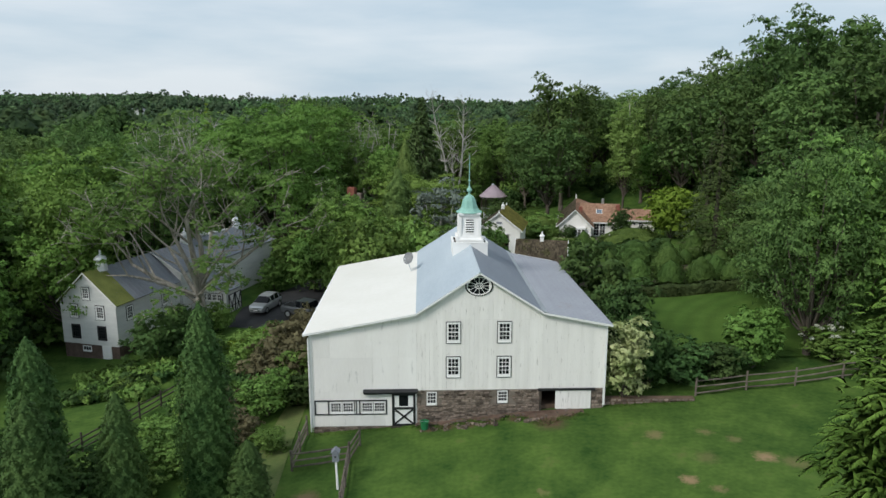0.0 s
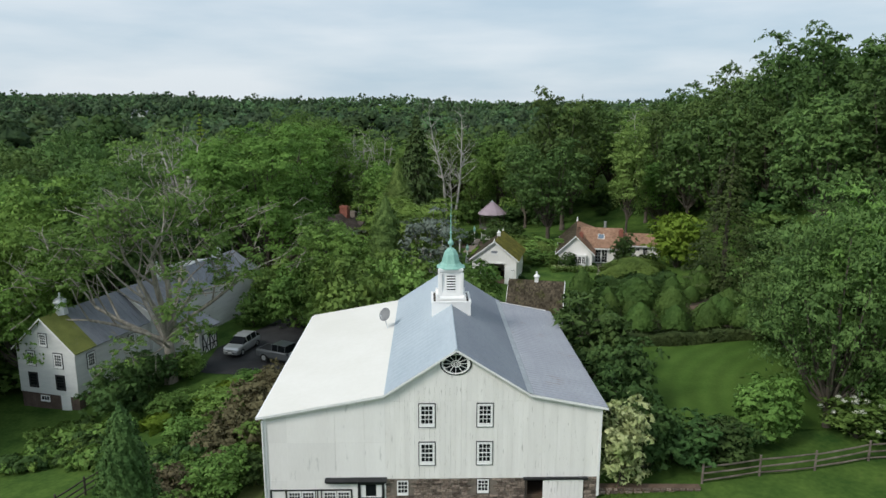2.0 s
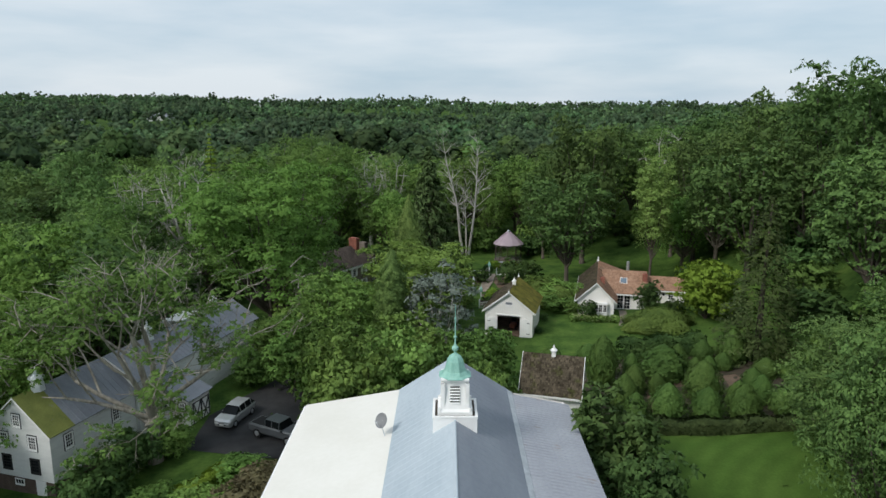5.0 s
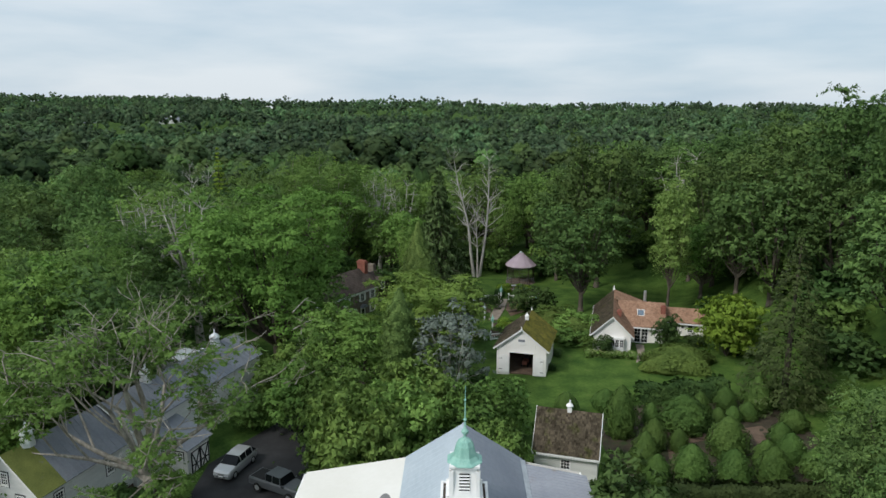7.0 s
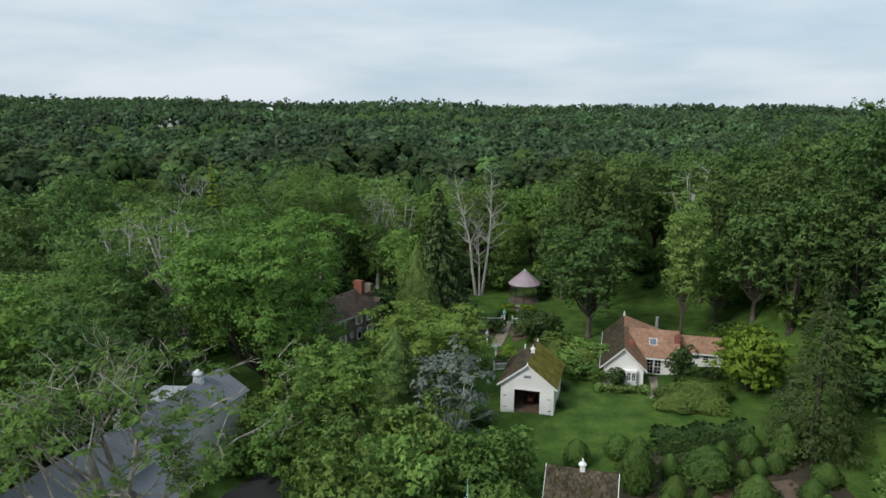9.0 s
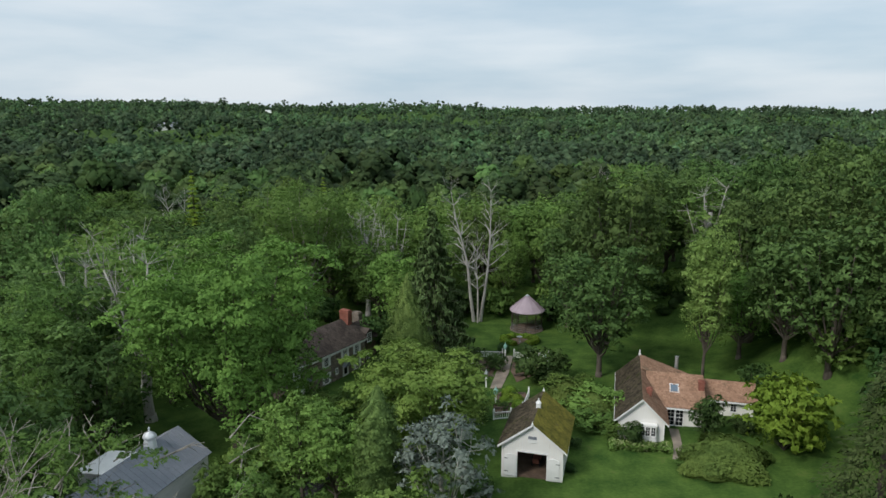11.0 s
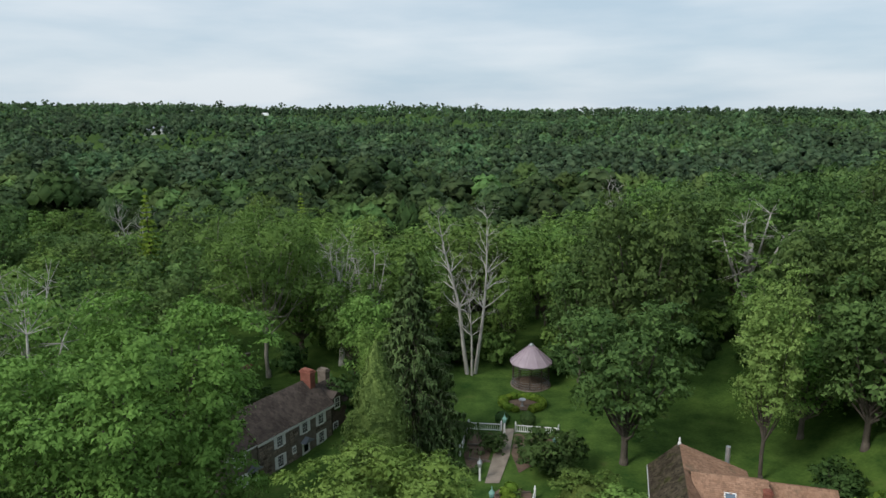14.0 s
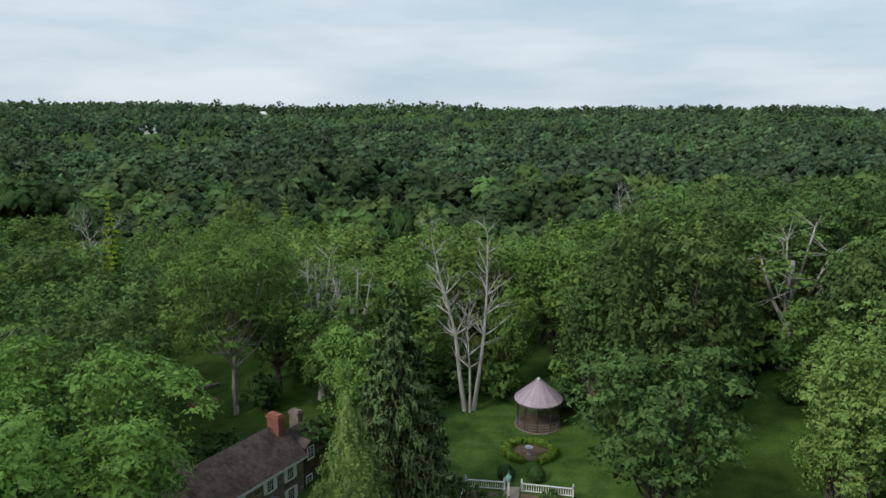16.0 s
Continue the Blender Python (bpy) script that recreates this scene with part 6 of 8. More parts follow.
# named trees by place, top height and crown radius
for x, y, top, r in ((18.0, 115.6, 18.2, 6.6), (22.9, 131, 26.6, 7.2), (34, 158, 24.5, 8.5), (-33, 121, 16.5, 5.5),
                     (-43, 95, 13, 6.5), (-41, 77, 15.5, 6.5), (29.5, 48.0, 18.0, 4.6), (39.5, 112.5, 21, 5.5),
                     (47, 101, 25, 6), (47, 118, 26, 6.5), (40, 124, 24, 6), (43, 80, 24, 6.5), (51, 92, 33, 7), (53, 108, 34, 7), (54, 127, 31, 7), (50, 149, 28.5, 6.5),
                     (-13.5, 88, 9.0, 3.8), (-10, 86.5, 8.0, 3.4), (-35, 128, 17, 6.5), (14, 158, 18, 5.5), (-9, 150, 17.5, 6), (-14, 140, 14, 4.5), (20, 146, 20, 6),
                     (42, 152, 23, 6), (-16.5, 102, 3.4, 3.2), (-11.5, 103, 3.2, 2.6), (-31.5, 122, 14, 5.2), (-11, 135, 13, 4), (-8.5, 128, 11, 3.2), (-15, 94, 5.6, 3.6), (-46, 106, 15, 6), (-50, 88, 14, 6), (-53, 76, 14, 6), (17, 140, 17, 5), (25, 151, 21, 6), (45, 134, 25, 6), (-48, 62, 14, 7.5), (-45, 50, 13, 7), (-38, 68, 12, 4.5), (34, 42, 15, 5), (38, 52, 18, 6), (8, 150, 13, 3.5), (-40.5, 55.5, 8.0, 4.0), (-36.5, 63.5, 9, 4.0)):
    hill, shade = x > 38, -72 < x < -28 and 88 < y < 160 or x > 15 and y > 114
    kind = FINE_DEEP if hill or shade else FINE_BRIGHT if x < -30 and y < 90 else FINE
    oak_at(x, y, top, r, "tall deep green deciduous tree at the wood's edge" if hill or shade else "broad leafy green deciduous tree", rt.choice(kind))
oak_at(-23.6, 99.2, 20.6, 10.6, "big spreading maple beside the farmhouse", HERO)
LIGHT = [broadleaf("ash", 440 + i, 6.0, 16, 1.0, lobes=20, per=9, count=190, size=0.125, material=M_LOCUST, pad=0.19, flat=0.6, trunk=0.3, lobe_r=0.38, spread=0.66, twig=0.3) for i in range(2)]
for x, y, top, r in ((26.8, 47.5, 18.4, 4.8), (30.5, 61.0, 7.5, 3.8), (29, 55, 15.5, 5.6), (35, 60, 13, 5.0), (-38, 84, 14, 5.5), (-46, 98, 15.5, 6.0), (-37, 172, 18.5, 9.5), (-28, 176, 17.5, 7.5)):
    pick = rt.choice(LIGHT)
    oak_at(x, y, top, r, "loose-leaved light green tree near the gardens", deep(pick) if x > 25 else pick)
AIRY = broadleaf("ash", 446, 6.0, 16, 4.6, lobes=22, per=9, count=150, size=0.125, material=M_LOCUST, pad=0.18, flat=0.6, trunk=0.24, bark=M_LIMB, lobe_r=0.36, spread=0.7, twig=0.6)
oak_at(-27, 142.5, 23, 8.5, "high-crowned ash with grey limbs over the lawn", AIRY)
for x, y, top, r in ((-37, 106.5, 19.5, 7.0), (-43, 117, 20, 6.0), (-19, 154, 17, 5.5), (-55, 132, 17.5, 6.5), (-17, 146, 19.5, 5.0), (-47, 112, 17.5, 5.5), (-12, 143, 18.5, 4.5)):
    oak_at(x, y, top, r, "tall thin-crowned tree with pale bare branches", rt.choice(THIN))

# undergrowth along the wood's edge
UNDER = [broadleaf("under", 420 + i, 3.2, 5.4, 0.2, 8, 7, 30, 0.32, M_DARKLEAF if i else M_LEAF, 0.27, 0.6, 0.1) for i in range(3)]
ru = random.Random(77)
edge = [(x, 149 + 5 * math.sin(x * 0.3) + ru.uniform(-3, 3)) for x in range(-48, 60, 4) if not (6 < x < 15 or -42 < x < -25)]
edge += [(43.5 + 2.5 * math.sin(y * 0.2) + ru.uniform(-2, 2), y) for y in range(62, 132, 5)]
edge += [(-37 + ru.uniform(-3, 3), y) for y in (*range(72, 96, 5), *range(116, 140, 5))] + [(-44 + ru.uniform(-4, 4), y) for y in range(36, 72, 5)]
edge += [(-12, 140), (-6, 141), (-9, 133.5), (-14, 131), (6.2, 147), (-4, 126.5), (-25, 129), (-28, 126), (-29, 119), (14.5, 144), (15.5, 149), (-18, 104.5), (21, 139), (41, 147)]
for k, (x, y) in enumerate(edge):
    plant("undergrowth", UNDER[k % 3], x, y, "dense green undergrowth at the wood's edge", "shrub", s=ru.uniform(0.8, 1.25), sz=ru.uniform(0.7, 1.2), turn=ru.uniform(0, 360), group="undergrowth", sink=0.2)

CLEAR = [(-34, 45, -9, 144), (-60, 15, -12, 66), (-14, -60, 45, 62), (-20, 60, 36, 144), (30, 60, 46, 104), (5, 140, 13, 175), (-40, 142, -26, 168), (-300, -400, 300, -10)]


def open_ground(x, y):
    return any(a < x < c and b < y < d for a, b, c, d in CLEAR)


# nearer wood: single trees
spots = []
for k in range(9000):
    x, y = rt.uniform(-105, 100), rt.uniform(20, 250)
    if open_ground(x, y) or abs(x) > 25 + 0.6 * y:
        continue
    if any((x - p) ** 2 + (y - q) ** 2 < 84 for p, q in spots):
        continue
    if any((x - o.location.x) ** 2 + (y - o.location.y) ** 2 < 34 for o in scene.objects if o.parent is None and o.name.startswith("tree")):
        continue
    spots.append((x, y))
spots.sort(key=lambda p: p[1])
near = spots[:150]
for x, y in near:
    hill = 20 + 1.5 * math.sin(x) if x > 38 else 17 + 3.0 * math.sin(x * 0.31 + y * 0.17) + rt.uniform(-4, 3)
    oak_at(x, y, gz(x, y) + hill, rt.uniform(5.2, 7.4), meshes=rt.choice(THIN) if rt.random() < 0.07 else rt.choice(OAKS_DEEP) if x > 38 or x < -28 and y < 185 and rt.random() < 0.75 else rt.choice(FINE) if -70 < x < 75 and y < 140 and rt.random() < 0.6 else None)

# farther wood: simpler crowns, joined
def low_crown(seed, lobes, count, size):
    """A crown of radius one, its top near one: a rough dome of bulging lobes, roughened by leaf sprays."""
    rng = np.random.default_rng(seed)
    i = np.arange(lobes)
    zz = 0.95 - 1.25 * (i + 0.5) / lobes
    aa = i * 2.39996 + rng.uniform(-0.4, 0.4, lobes)
    q = np.sqrt(np.maximum(0.02, 1 - zz * zz))
    C = np.stack([q * np.cos(aa), q * np.sin(aa), zz], 1) * rng.uniform(0.5, 0.74, (lobes, 1))
    R = rng.uniform(0.27, 0.44, lobes)
    V = []
    for c, r in zip(C, R):
        m = lump(c, (r * 0.84, r * 0.84, r * 0.7), rng, 5, 3)
        m[:, 3:] = unit(m[:, 3:] * 0.5 + unit(c) * 0.75 + np.array((0, 0, 0.2)))
        V.append(m)
    V.append(pads(rng, C, R, 0.8, count, size, np.array((0, 0, -0.15)), 0.45, -0.35, 0.8))
    return np.concatenate(V)


MID = [low_crown(300 + i, 19, 34, 0.085) for i in range(7)]
FARC = [low_crown(320 + i, 6, 6, 0.14) for i in range(7)]
DISTANT = [low_crown(340 + i, 4, 1, 0.2) for i in range(5)]


def woods(name, spots, crowns, material, label, rnd, hmin, hmax, rmin, rmax, spire=0.0):
    V, T = [], []
    for x, y in spots:
        c = rnd.choice(crowns if y < 950 else DISTANT)
        a = rnd.uniform(0, 6.283)
        r, h = rnd.uniform(rmin, rmax), rnd.uniform(hmin, hmax) + (5.5 if rnd.random() < 0.06 and abs(x + 0.315 * (y - 50)) > 25 else 0)
        h += 3.0 * math.sin(x / 61 + 1.3 * math.sin(y / 90)) * math.sin(y / 47)
        r *= 1 + max(0, y - 800) / 2500
        tall = rnd.uniform(0.85, 1.25)
        if rnd.random() < spire:
            r, tall = r * 0.6, 2.2
        ca, sa = math.cos(a), math.sin(a)
        q = np.empty_like(c)
        q[:, 0], q[:, 1] = (c[:, 0] * ca - c[:, 1] * sa) * r + x, (c[:, 0] * sa + c[:, 1] * ca) * r + y
        q[:, 2] = (c[:, 2] - 1) * r * tall + h + gz(x, y)
        q[:, 3], q[:, 4], q[:, 5] = c[:, 3] * ca - c[:, 4] * sa, c[:, 3] * sa + c[:, 4] * ca, c[:, 5]
        V.append(q)
        T.append(np.full(len(q), rnd.random()))
    ob = new(name, soup(name, np.concatenate(V), material, np.concatenate(T)))
    return tagged(ob, label, "woodland", kind="stuff")


mid_spots = spots[150:]
cell = {}
for k in range(26000):
    y = rt.uniform(120, 520)
    x = rt.uniform(-0.75, 0.8) * (y + 40)
    if y < 245 and abs(x) < 102:
        continue
    key = (int(x // 11.5), int(y // 11.5))
    if key in cell:
        continue
    cell[key] = (x, y)
mid_spots += list(cell.values())
far_spots = [p for p in mid_spots if p[1] > 330 and not (abs(p[0] + 319 - (722 - p[1]) * 0.42) < 8 and p[1] > 490)]
mid_spots = [p for p in mid_spots if p[1] <= 330]
def darker_stand(p):
    """Whether noise puts a spot in one of the wood's darker stands."""
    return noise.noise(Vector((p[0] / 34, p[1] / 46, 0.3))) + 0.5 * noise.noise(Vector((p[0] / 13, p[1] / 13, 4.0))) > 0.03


# Two passes: a lighter and a darker foliage colour, split by noise.
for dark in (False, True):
    woods("woods", [p for p in mid_spots if darker_stand(p) == dark], MID, M_WOODSDARK if dark else M_WOODS, "dense dark green woodland" if dark else "dense summer woodland of mixed green trees", rt, 14 if dark else 12.5, 23 if dark else 20, 5.4, 8.4, 0.04)
cell = {}
for k in range(60000):
    y = 520 + 1250 * rt.random() ** 1.25
    x = rt.uniform(-0.72, 0.76) * (y + 30)
    g = 9.0 + y / 160
    key = (int(x // g), int(y // g))
    if key in cell or (abs(x + 319 + (722 - y) * -0.42) < 20 and 625 < y < 724) or (abs(x + 428 - (1412 - y) * 0.315) < 14 and 1180 < y < 1420) or (abs(x + 440) < 16 and 680 < y < 762):
        continue
    cell[key] = (x, y)
far_spots += list(cell.values())
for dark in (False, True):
    woods("far_woods", [p for p in far_spots if darker_stand((p[0] / 2, p[1] / 3)) == dark], FARC, M_FARDARK if dark else M_FARWOODS, "distant dark green woodland" if dark else "distant woodland reaching up to the skyline", rt, 14.5 if dark else 13, 21 if dark else 18.5, 5.6, 9.4, 0.03)
print("woods", len(near), len(mid_spots), len(far_spots))


# ---- special trees ----
def locust(seed):
    rng = np.random.default_rng(seed)
    b, ends = Build(), []
    b.lathe([(0.9, -0.6), (0.66, 0.3), (0.58, 1.2)], 10)
    tube_path(b, [Vector((0, 0, 0)), Vector((0.1, 0.1, 2.2)), Vector((-0.1, 0.2, 4.6))], 0.6, 0.46, 10)
    for a, tilt, ln, rad, z0 in ((2.9, 0.22, 9.4, 0.36, 4.6), (0.7, 0.16, 9.0, 0.36, 4.6), (4.4, 0.40, 8.2, 0.30, 4.2), (1.6, 0.55, 8.0, 0.28, 4.4),
                                 (0.05, 1.12, 8.6, 0.26, 5.0), (3.2, 1.0, 8.2, 0.30, 3.6), (2.4, 0.85, 7.6, 0.26, 4.0), (3.9, 1.05, 7.4, 0.24, 4.4), (5.4, 0.75, 6.4, 0.22, 5.2), (5.0, 1.15, 5.0, 0.18, 3.8)):
        d = Vector((math.sin(tilt) * math.cos(a), math.sin(tilt) * math.sin(a), math.cos(tilt)))
        bare(b, rng, Vector((0, 0.1, z0)), d, ln, rad, 4, ends)
    e = np.array(ends)
    e = e[(rng.random(len(e)) < min(1, 720 / len(e))) & (e[:, 2] > 4.5)]
    e[:, 2] = np.minimum(e[:, 2], 19.6 + rng.uniform(-1.5, 0.6, len(e)))
    v = pads(rng, e, rng.uniform(0.5, 1.2, len(e)), 0.38, 56, 0.165, np.array((0, 0, 6.0)))
    for i in rng.choice(len(e), 210):
        p = Vector(e[i])
        d = Vector((rng.normal(0, 0.7) + p.x * 0.06, rng.normal(0, 0.7) + p.y * 0.06, rng.uniform(0.2, 1.0))).normalized()
        q = p + d * rng.uniform(0.8, 1.9)
        b.tube(p - d * 0.9, q, 0.06, 0.035, 4, False)
        for _ in range(2):
            w = (d + Vector((rng.normal(0, 0.6), rng.normal(0, 0.6), rng.normal(0, 0.4)))).normalized()
            b.tube(q, q + w * rng.uniform(0.5, 1.2), 0.035, 0.018, 3, False)
    return b.mesh("trunk", M_LIMB, True), soup("crown", v, M_LOCUST, np.full(len(v), 0.35))


plant("locust_tree", locust(3), -24.1, 65.0, "big old locust tree with bare pale limbs and sparse leaves", turn=0, s=0.94, sz=0.9)


def snag(seed, h):
    rng = np.random.default_rng(seed)
    b = Build()
    for lean, hh, r in (((-0.10, 0.02), h, 0.33), ((0.07, 0.05), h * 0.96, 0.30), ((0.0, -0.06), h * 0.62, 0.2)):
        p = Vector((lean[0] * 6, lean[1] * 6, -0.5))
        d = Vector((lean[0], lean[1], 1)).normalized()
        n = 9
        for i in range(n):
            d = (d + Vector((rng.normal(0, 0.04), rng.normal(0, 0.04), 0.02))).normalized()
            e = p + d * hh / n
            r0, r1 = r * (1 - 0.9 * i / n), r * (1 - 0.9 * (i + 1) / n)
            b.tube(p, e, r0, r1, 8, False)
            if i > 2:
                for _ in range(4):
                    a = rng.uniform(0, 6.28)
                    s = Vector((math.cos(a), math.sin(a), rng.uniform(0.5, 1.2))).normalized()
                    bare(b, rng, e, s, rng.uniform(1.6, 3.6) * (1.15 - 0.6 * i / n), r1 * 0.5 + 0.03, 2)
            p = e
    return b.mesh("trunk", M_PALEBARK, True)


dead = tagged(new("dead_tree", snag(5, 23.6)), "tall bare grey dead tree with forked trunks", "tree")
dead.matrix_world = pose(2.3, 142.5, gz(2.3, 142.5))
for x, y, h, r in ((62, 205, 17, 1), (-70, 190, 18, 2), (40, 230, 18, 3)):
    o = tagged(new("dead_tree", snag(40 + r, h)), "bare grey dead tree standing in the wood", "tree", group="woodland dead trees")
    o.matrix_world = pose(x, y, gz(x, y))

def weeping_spruce(seed, r, h, material, whorls=34, per=11, count=64):
    """A spruce whose long boughs sag and carry curtains of hanging branchlets."""
    rng = np.random.default_rng(seed)
    b, P, N = Build(), [], []
    tube_path(b, [Vector((0, 0, -0.5)), Vector((0.1, 0, h * 0.5)), Vector((0, 0, h * 0.98))], 0.42, 0.03, 8)
    for i in range(whorls):
        t = (i + rng.uniform(-0.3, 0.3)) / whorls
        z = 1.4 + (h - 1.4) * max(t, 0.0)
        m = max(5, int(per * (0.5 + 0.5 * (1 - t))))
        for j in range(m):
            a = j * math.tau / m + i * 1.7 + rng.uniform(-0.3, 0.3)
            q = r * max(0.05, 1 - t) ** 0.9 * rng.uniform(0.62, 1.15)
            u = rng.uniform(0.15, 1.0, count) ** 0.7
            sag = -0.42 * q * u ** 1.3 + 0.16 * q * u ** 4
            side = rng.normal(0, 0.10, count) * q * (1.2 - u)
            P.append(np.stack([u * q * math.cos(a) - side * math.sin(a), u * q * math.sin(a) + side * math.cos(a), z + sag + rng.normal(0, 0.05, count)], 1))
            N.append(np.repeat([[math.cos(a) * 0.8, math.sin(a) * 0.8, 0.55]], count, 0))
            if q > 1:
                b.tube((0, 0, z), (q * 0.55 * math.cos(a), q * 0.55 * math.sin(a), z - 0.18 * q), 0.06, 0.03, 4, False)
                b.tube((q * 0.55 * math.cos(a), q * 0.55 * math.sin(a), z - 0.18 * q), (q * 0.97 * math.cos(a), q * 0.97 * math.sin(a), z - 0.26 * q), 0.03, 0.012, 3, False)
    P, N = np.concatenate(P), np.concatenate(N)
    k = len(P)
    ln = rng.uniform(0.35, 1.0, (k, 1)) * (0.45 + 0.55 * (1 - P[:, 2:3] / h))
    w = unit(np.stack([rng.normal(0, 1, k), rng.normal(0, 1, k), rng.normal(0, 0.25, k)], 1)) * rng.uniform(0.07, 0.15, (k, 1))
    hang = np.concatenate([rng.normal(0, 0.16, (k, 2)), -np.ones((k, 1))], 1) * ln
    bent = unit(N + rng.normal(0, 0.15, (k, 3)))
    v = np.concatenate([np.stack([P - w, P + w, P + hang], 1).reshape(-1, 3), np.repeat(bent, 3, 0)], 1)
    top = blades(rng, P[::2] + np.array((0, 0, 0.05)), N[::2] * np.array((1, 1, -0.3)), unit(N[::2] * 0.7 + np.array((0, 0, 0.6))), 0.15, 2.4, 0.3, 0.32)
    v = np.concatenate([v, top])
    return b.mesh("trunk", M_BARK, True), soup("crown", v, material, np.zeros(len(v)))


def layered_conifer(seed, r, h, material, whorls=46, per=13, count=30):
    """A dense broad conifer of flat layered sprays, widest low down and blunt at the top."""
    rng = np.random.default_rng(seed)
    b, V = Build(), []
    tube_path(b, [Vector((0, 0, -0.5)), Vector((0, 0, h * 0.5)), Vector((0.1, 0, h * 0.97))], 0.4, 0.04, 8)
    for i in range(whorls):
        t = (i + rng.uniform(-0.3, 0.3)) / whorls
        z = 0.5 + (h - 0.5) * max(t, 0.0)
        m = max(5, int(per * (0.4 + 0.6 * (1 - t))))
        for j in range(m):
            a = j * math.tau / m + i * 1.9 + rng.uniform(-0.25, 0.25)
            q = r * (0.80 + 0.2 * min(1, t / 0.16)) * max(0.035, 1 - t) ** 0.82 * rng.uniform(0.68, 1.14)
            u = rng.uniform(0.3, 1.0, count) ** 0.6
            side = rng.normal(0, 0.17, count) * q * (1.1 - 0.7 * u)
            c = np.stack([u * q * math.cos(a) - side * math.sin(a), u * q * math.sin(a) + side * math.cos(a), z - 0.16 * q * u * u + rng.normal(0, 0.07, count)], 1)
            nn = np.repeat([[0.5 * math.cos(a), 0.5 * math.sin(a), 0.8]], count, 0)
            V.append(blades(rng, c, np.repeat([[math.cos(a), math.sin(a), -0.25]], count, 0), unit(nn), 0.19 * (0.6 + 0.4 * (1 - t)), 1.9, 0.35, 0.5))
    v = np.concatenate(V)
    return b.mesh("trunk", M_BARK, True), soup("crown", v, material, np.zeros(len(v)))


SPRUCE = weeping_spruce(61, 7.6, 22.8, M_NEEDLE, 40, 12, 60)
plant("spruce", SPRUCE, -3.6, 118.5, "tall dark spruce with drooping boughs", s=1.0, sz=1.0)
DARKCON = layered_conifer(62, 5.3, 16.7, M_CEDAR)
plant("cedar", DARKCON, 32.4, 79.6, "broad dark olive-green conifer by the lawn")
plant("cedar", DARKCON, 47.5, 70.0, "broad dark green conifer on the slope", s=0.9, turn=60)
HOLLY = column("holly", 63, [(0.3, 2.8), (2, 3.9), (6, 3.6), (11, 2.5), (15, 1.25), (18.5, 0.12)], M_HOLLY, 22000, 0.17, 0.3, 0.16, 0.6, 18, 1.5, 1.6)
plant("holly_tree", HOLLY, -6.1, 110.3, "tall cone-shaped holly with dense glossy leaves", s=0.92, sz=(14.7 - gz(-6.1, 110.3)) / 18.5)
POPLAR = column("hornbeam", 64, [(0.5, 0.9), (3, 1.7), (8, 1.75), (11, 1.3), (13.3, 0.15)], M_DEEP, 11000, 0.15, 0.2, 0.18, 0.6, 14, 1.6, 1.8)
plant("columnar_hornbeam", POPLAR, -5.5, 82.3, "narrow upright columnar green tree")
LARCH = conifer("larch", 65, 4.2, 24.0, M_FRESH, 24, 9, 18, 0.15, 0.5, 2.0)
plant("larch", LARCH, -60.3, 176.5, "tall yellow-green larch above the wood")
plant("larch", LARCH, -38, 205, "tall yellow-green larch above the wood", s=0.85, turn=80)
SILVERT = broadleaf("blue_cedar", 66, 4.3, 11.5, 1.6, 12, 10, 70, 0.17, M_SILVER, 0.2, 0.4, 0.22, M_PALEBARK, 0.5, 0.6, False)
plant("blue_cedar", SILVERT, -0.3, 81.2, "silver-blue weeping cedar with open drooping sprays", sz=1.03)
BIGG = broadleaf("honey_locust", 67, 7.2, 13.6, 2.0, 26, 9, 190, 0.15, M_HONEY, 0.14, 0.42, 0.3, None, 0.34, 0.2)
plant("honey_locust", BIGG, -3.3, 95.5, "wide spreading yellow-green tree by the farmhouse", s=1.18, sz=(11.0 - gz(-3.4, 95.5)) / 13.6)
PALET = broadleaf("pale_tree", 68, 4.3, 22, 5, 22, 8, 130, 0.15, M_PALELEAF, 0.21, 0.6, 0.25, lobe_r=0.36)
plant("pale_tree", PALET, 29.8, 111.6, "tall pale green tree in flower", s=0.86, sz=(22.2 - gz(29.5, 112.5)) / 22)
plant("dogwood", broadleaf("dogwood", 69, 4.1, 6.8, 0.4, 12, 12, 46, 0.24, M_FRESH, 0.24, 0.25, 0.14), 32.4, 95.0, "low layered bright lime-green tree", sz=1.18, sink=0.3)
GREENB = [broadleaf("shrub", 140 + i, 3.0, 6.6, 0.4, 11, 10, 52, 0.19, M_LEAF, 0.195, 0.65, 0.12) for i in range(3)]
DARKB = [broadleaf("shrub", 150 + i, 3.0, 5.6, 0.3, 10, 9, 52, 0.2, M_DARKLEAF, 0.2, 0.65, 0.12) for i in range(2)]
BRONZEB = [broadleaf("shrub", 160 + i, 3.0, 5.0, 0.3, 9, 8, 60, 0.2, M_BRONZE, 0.24, 0.6, 0.1) for i in range(2)]


def bush(meshes, x, y, r, h, label, category="shrub", kind="shrub", group=""):
    me = rt.choice(meshes)
    return plant(kind, me, x, y, label, category, s=r / 3.0, sz=h / (6.6 if meshes is GREENB else 5.0 if meshes is BRONZEB else 5.6), turn=rt.uniform(0, 360), group=group, sink=0.15)


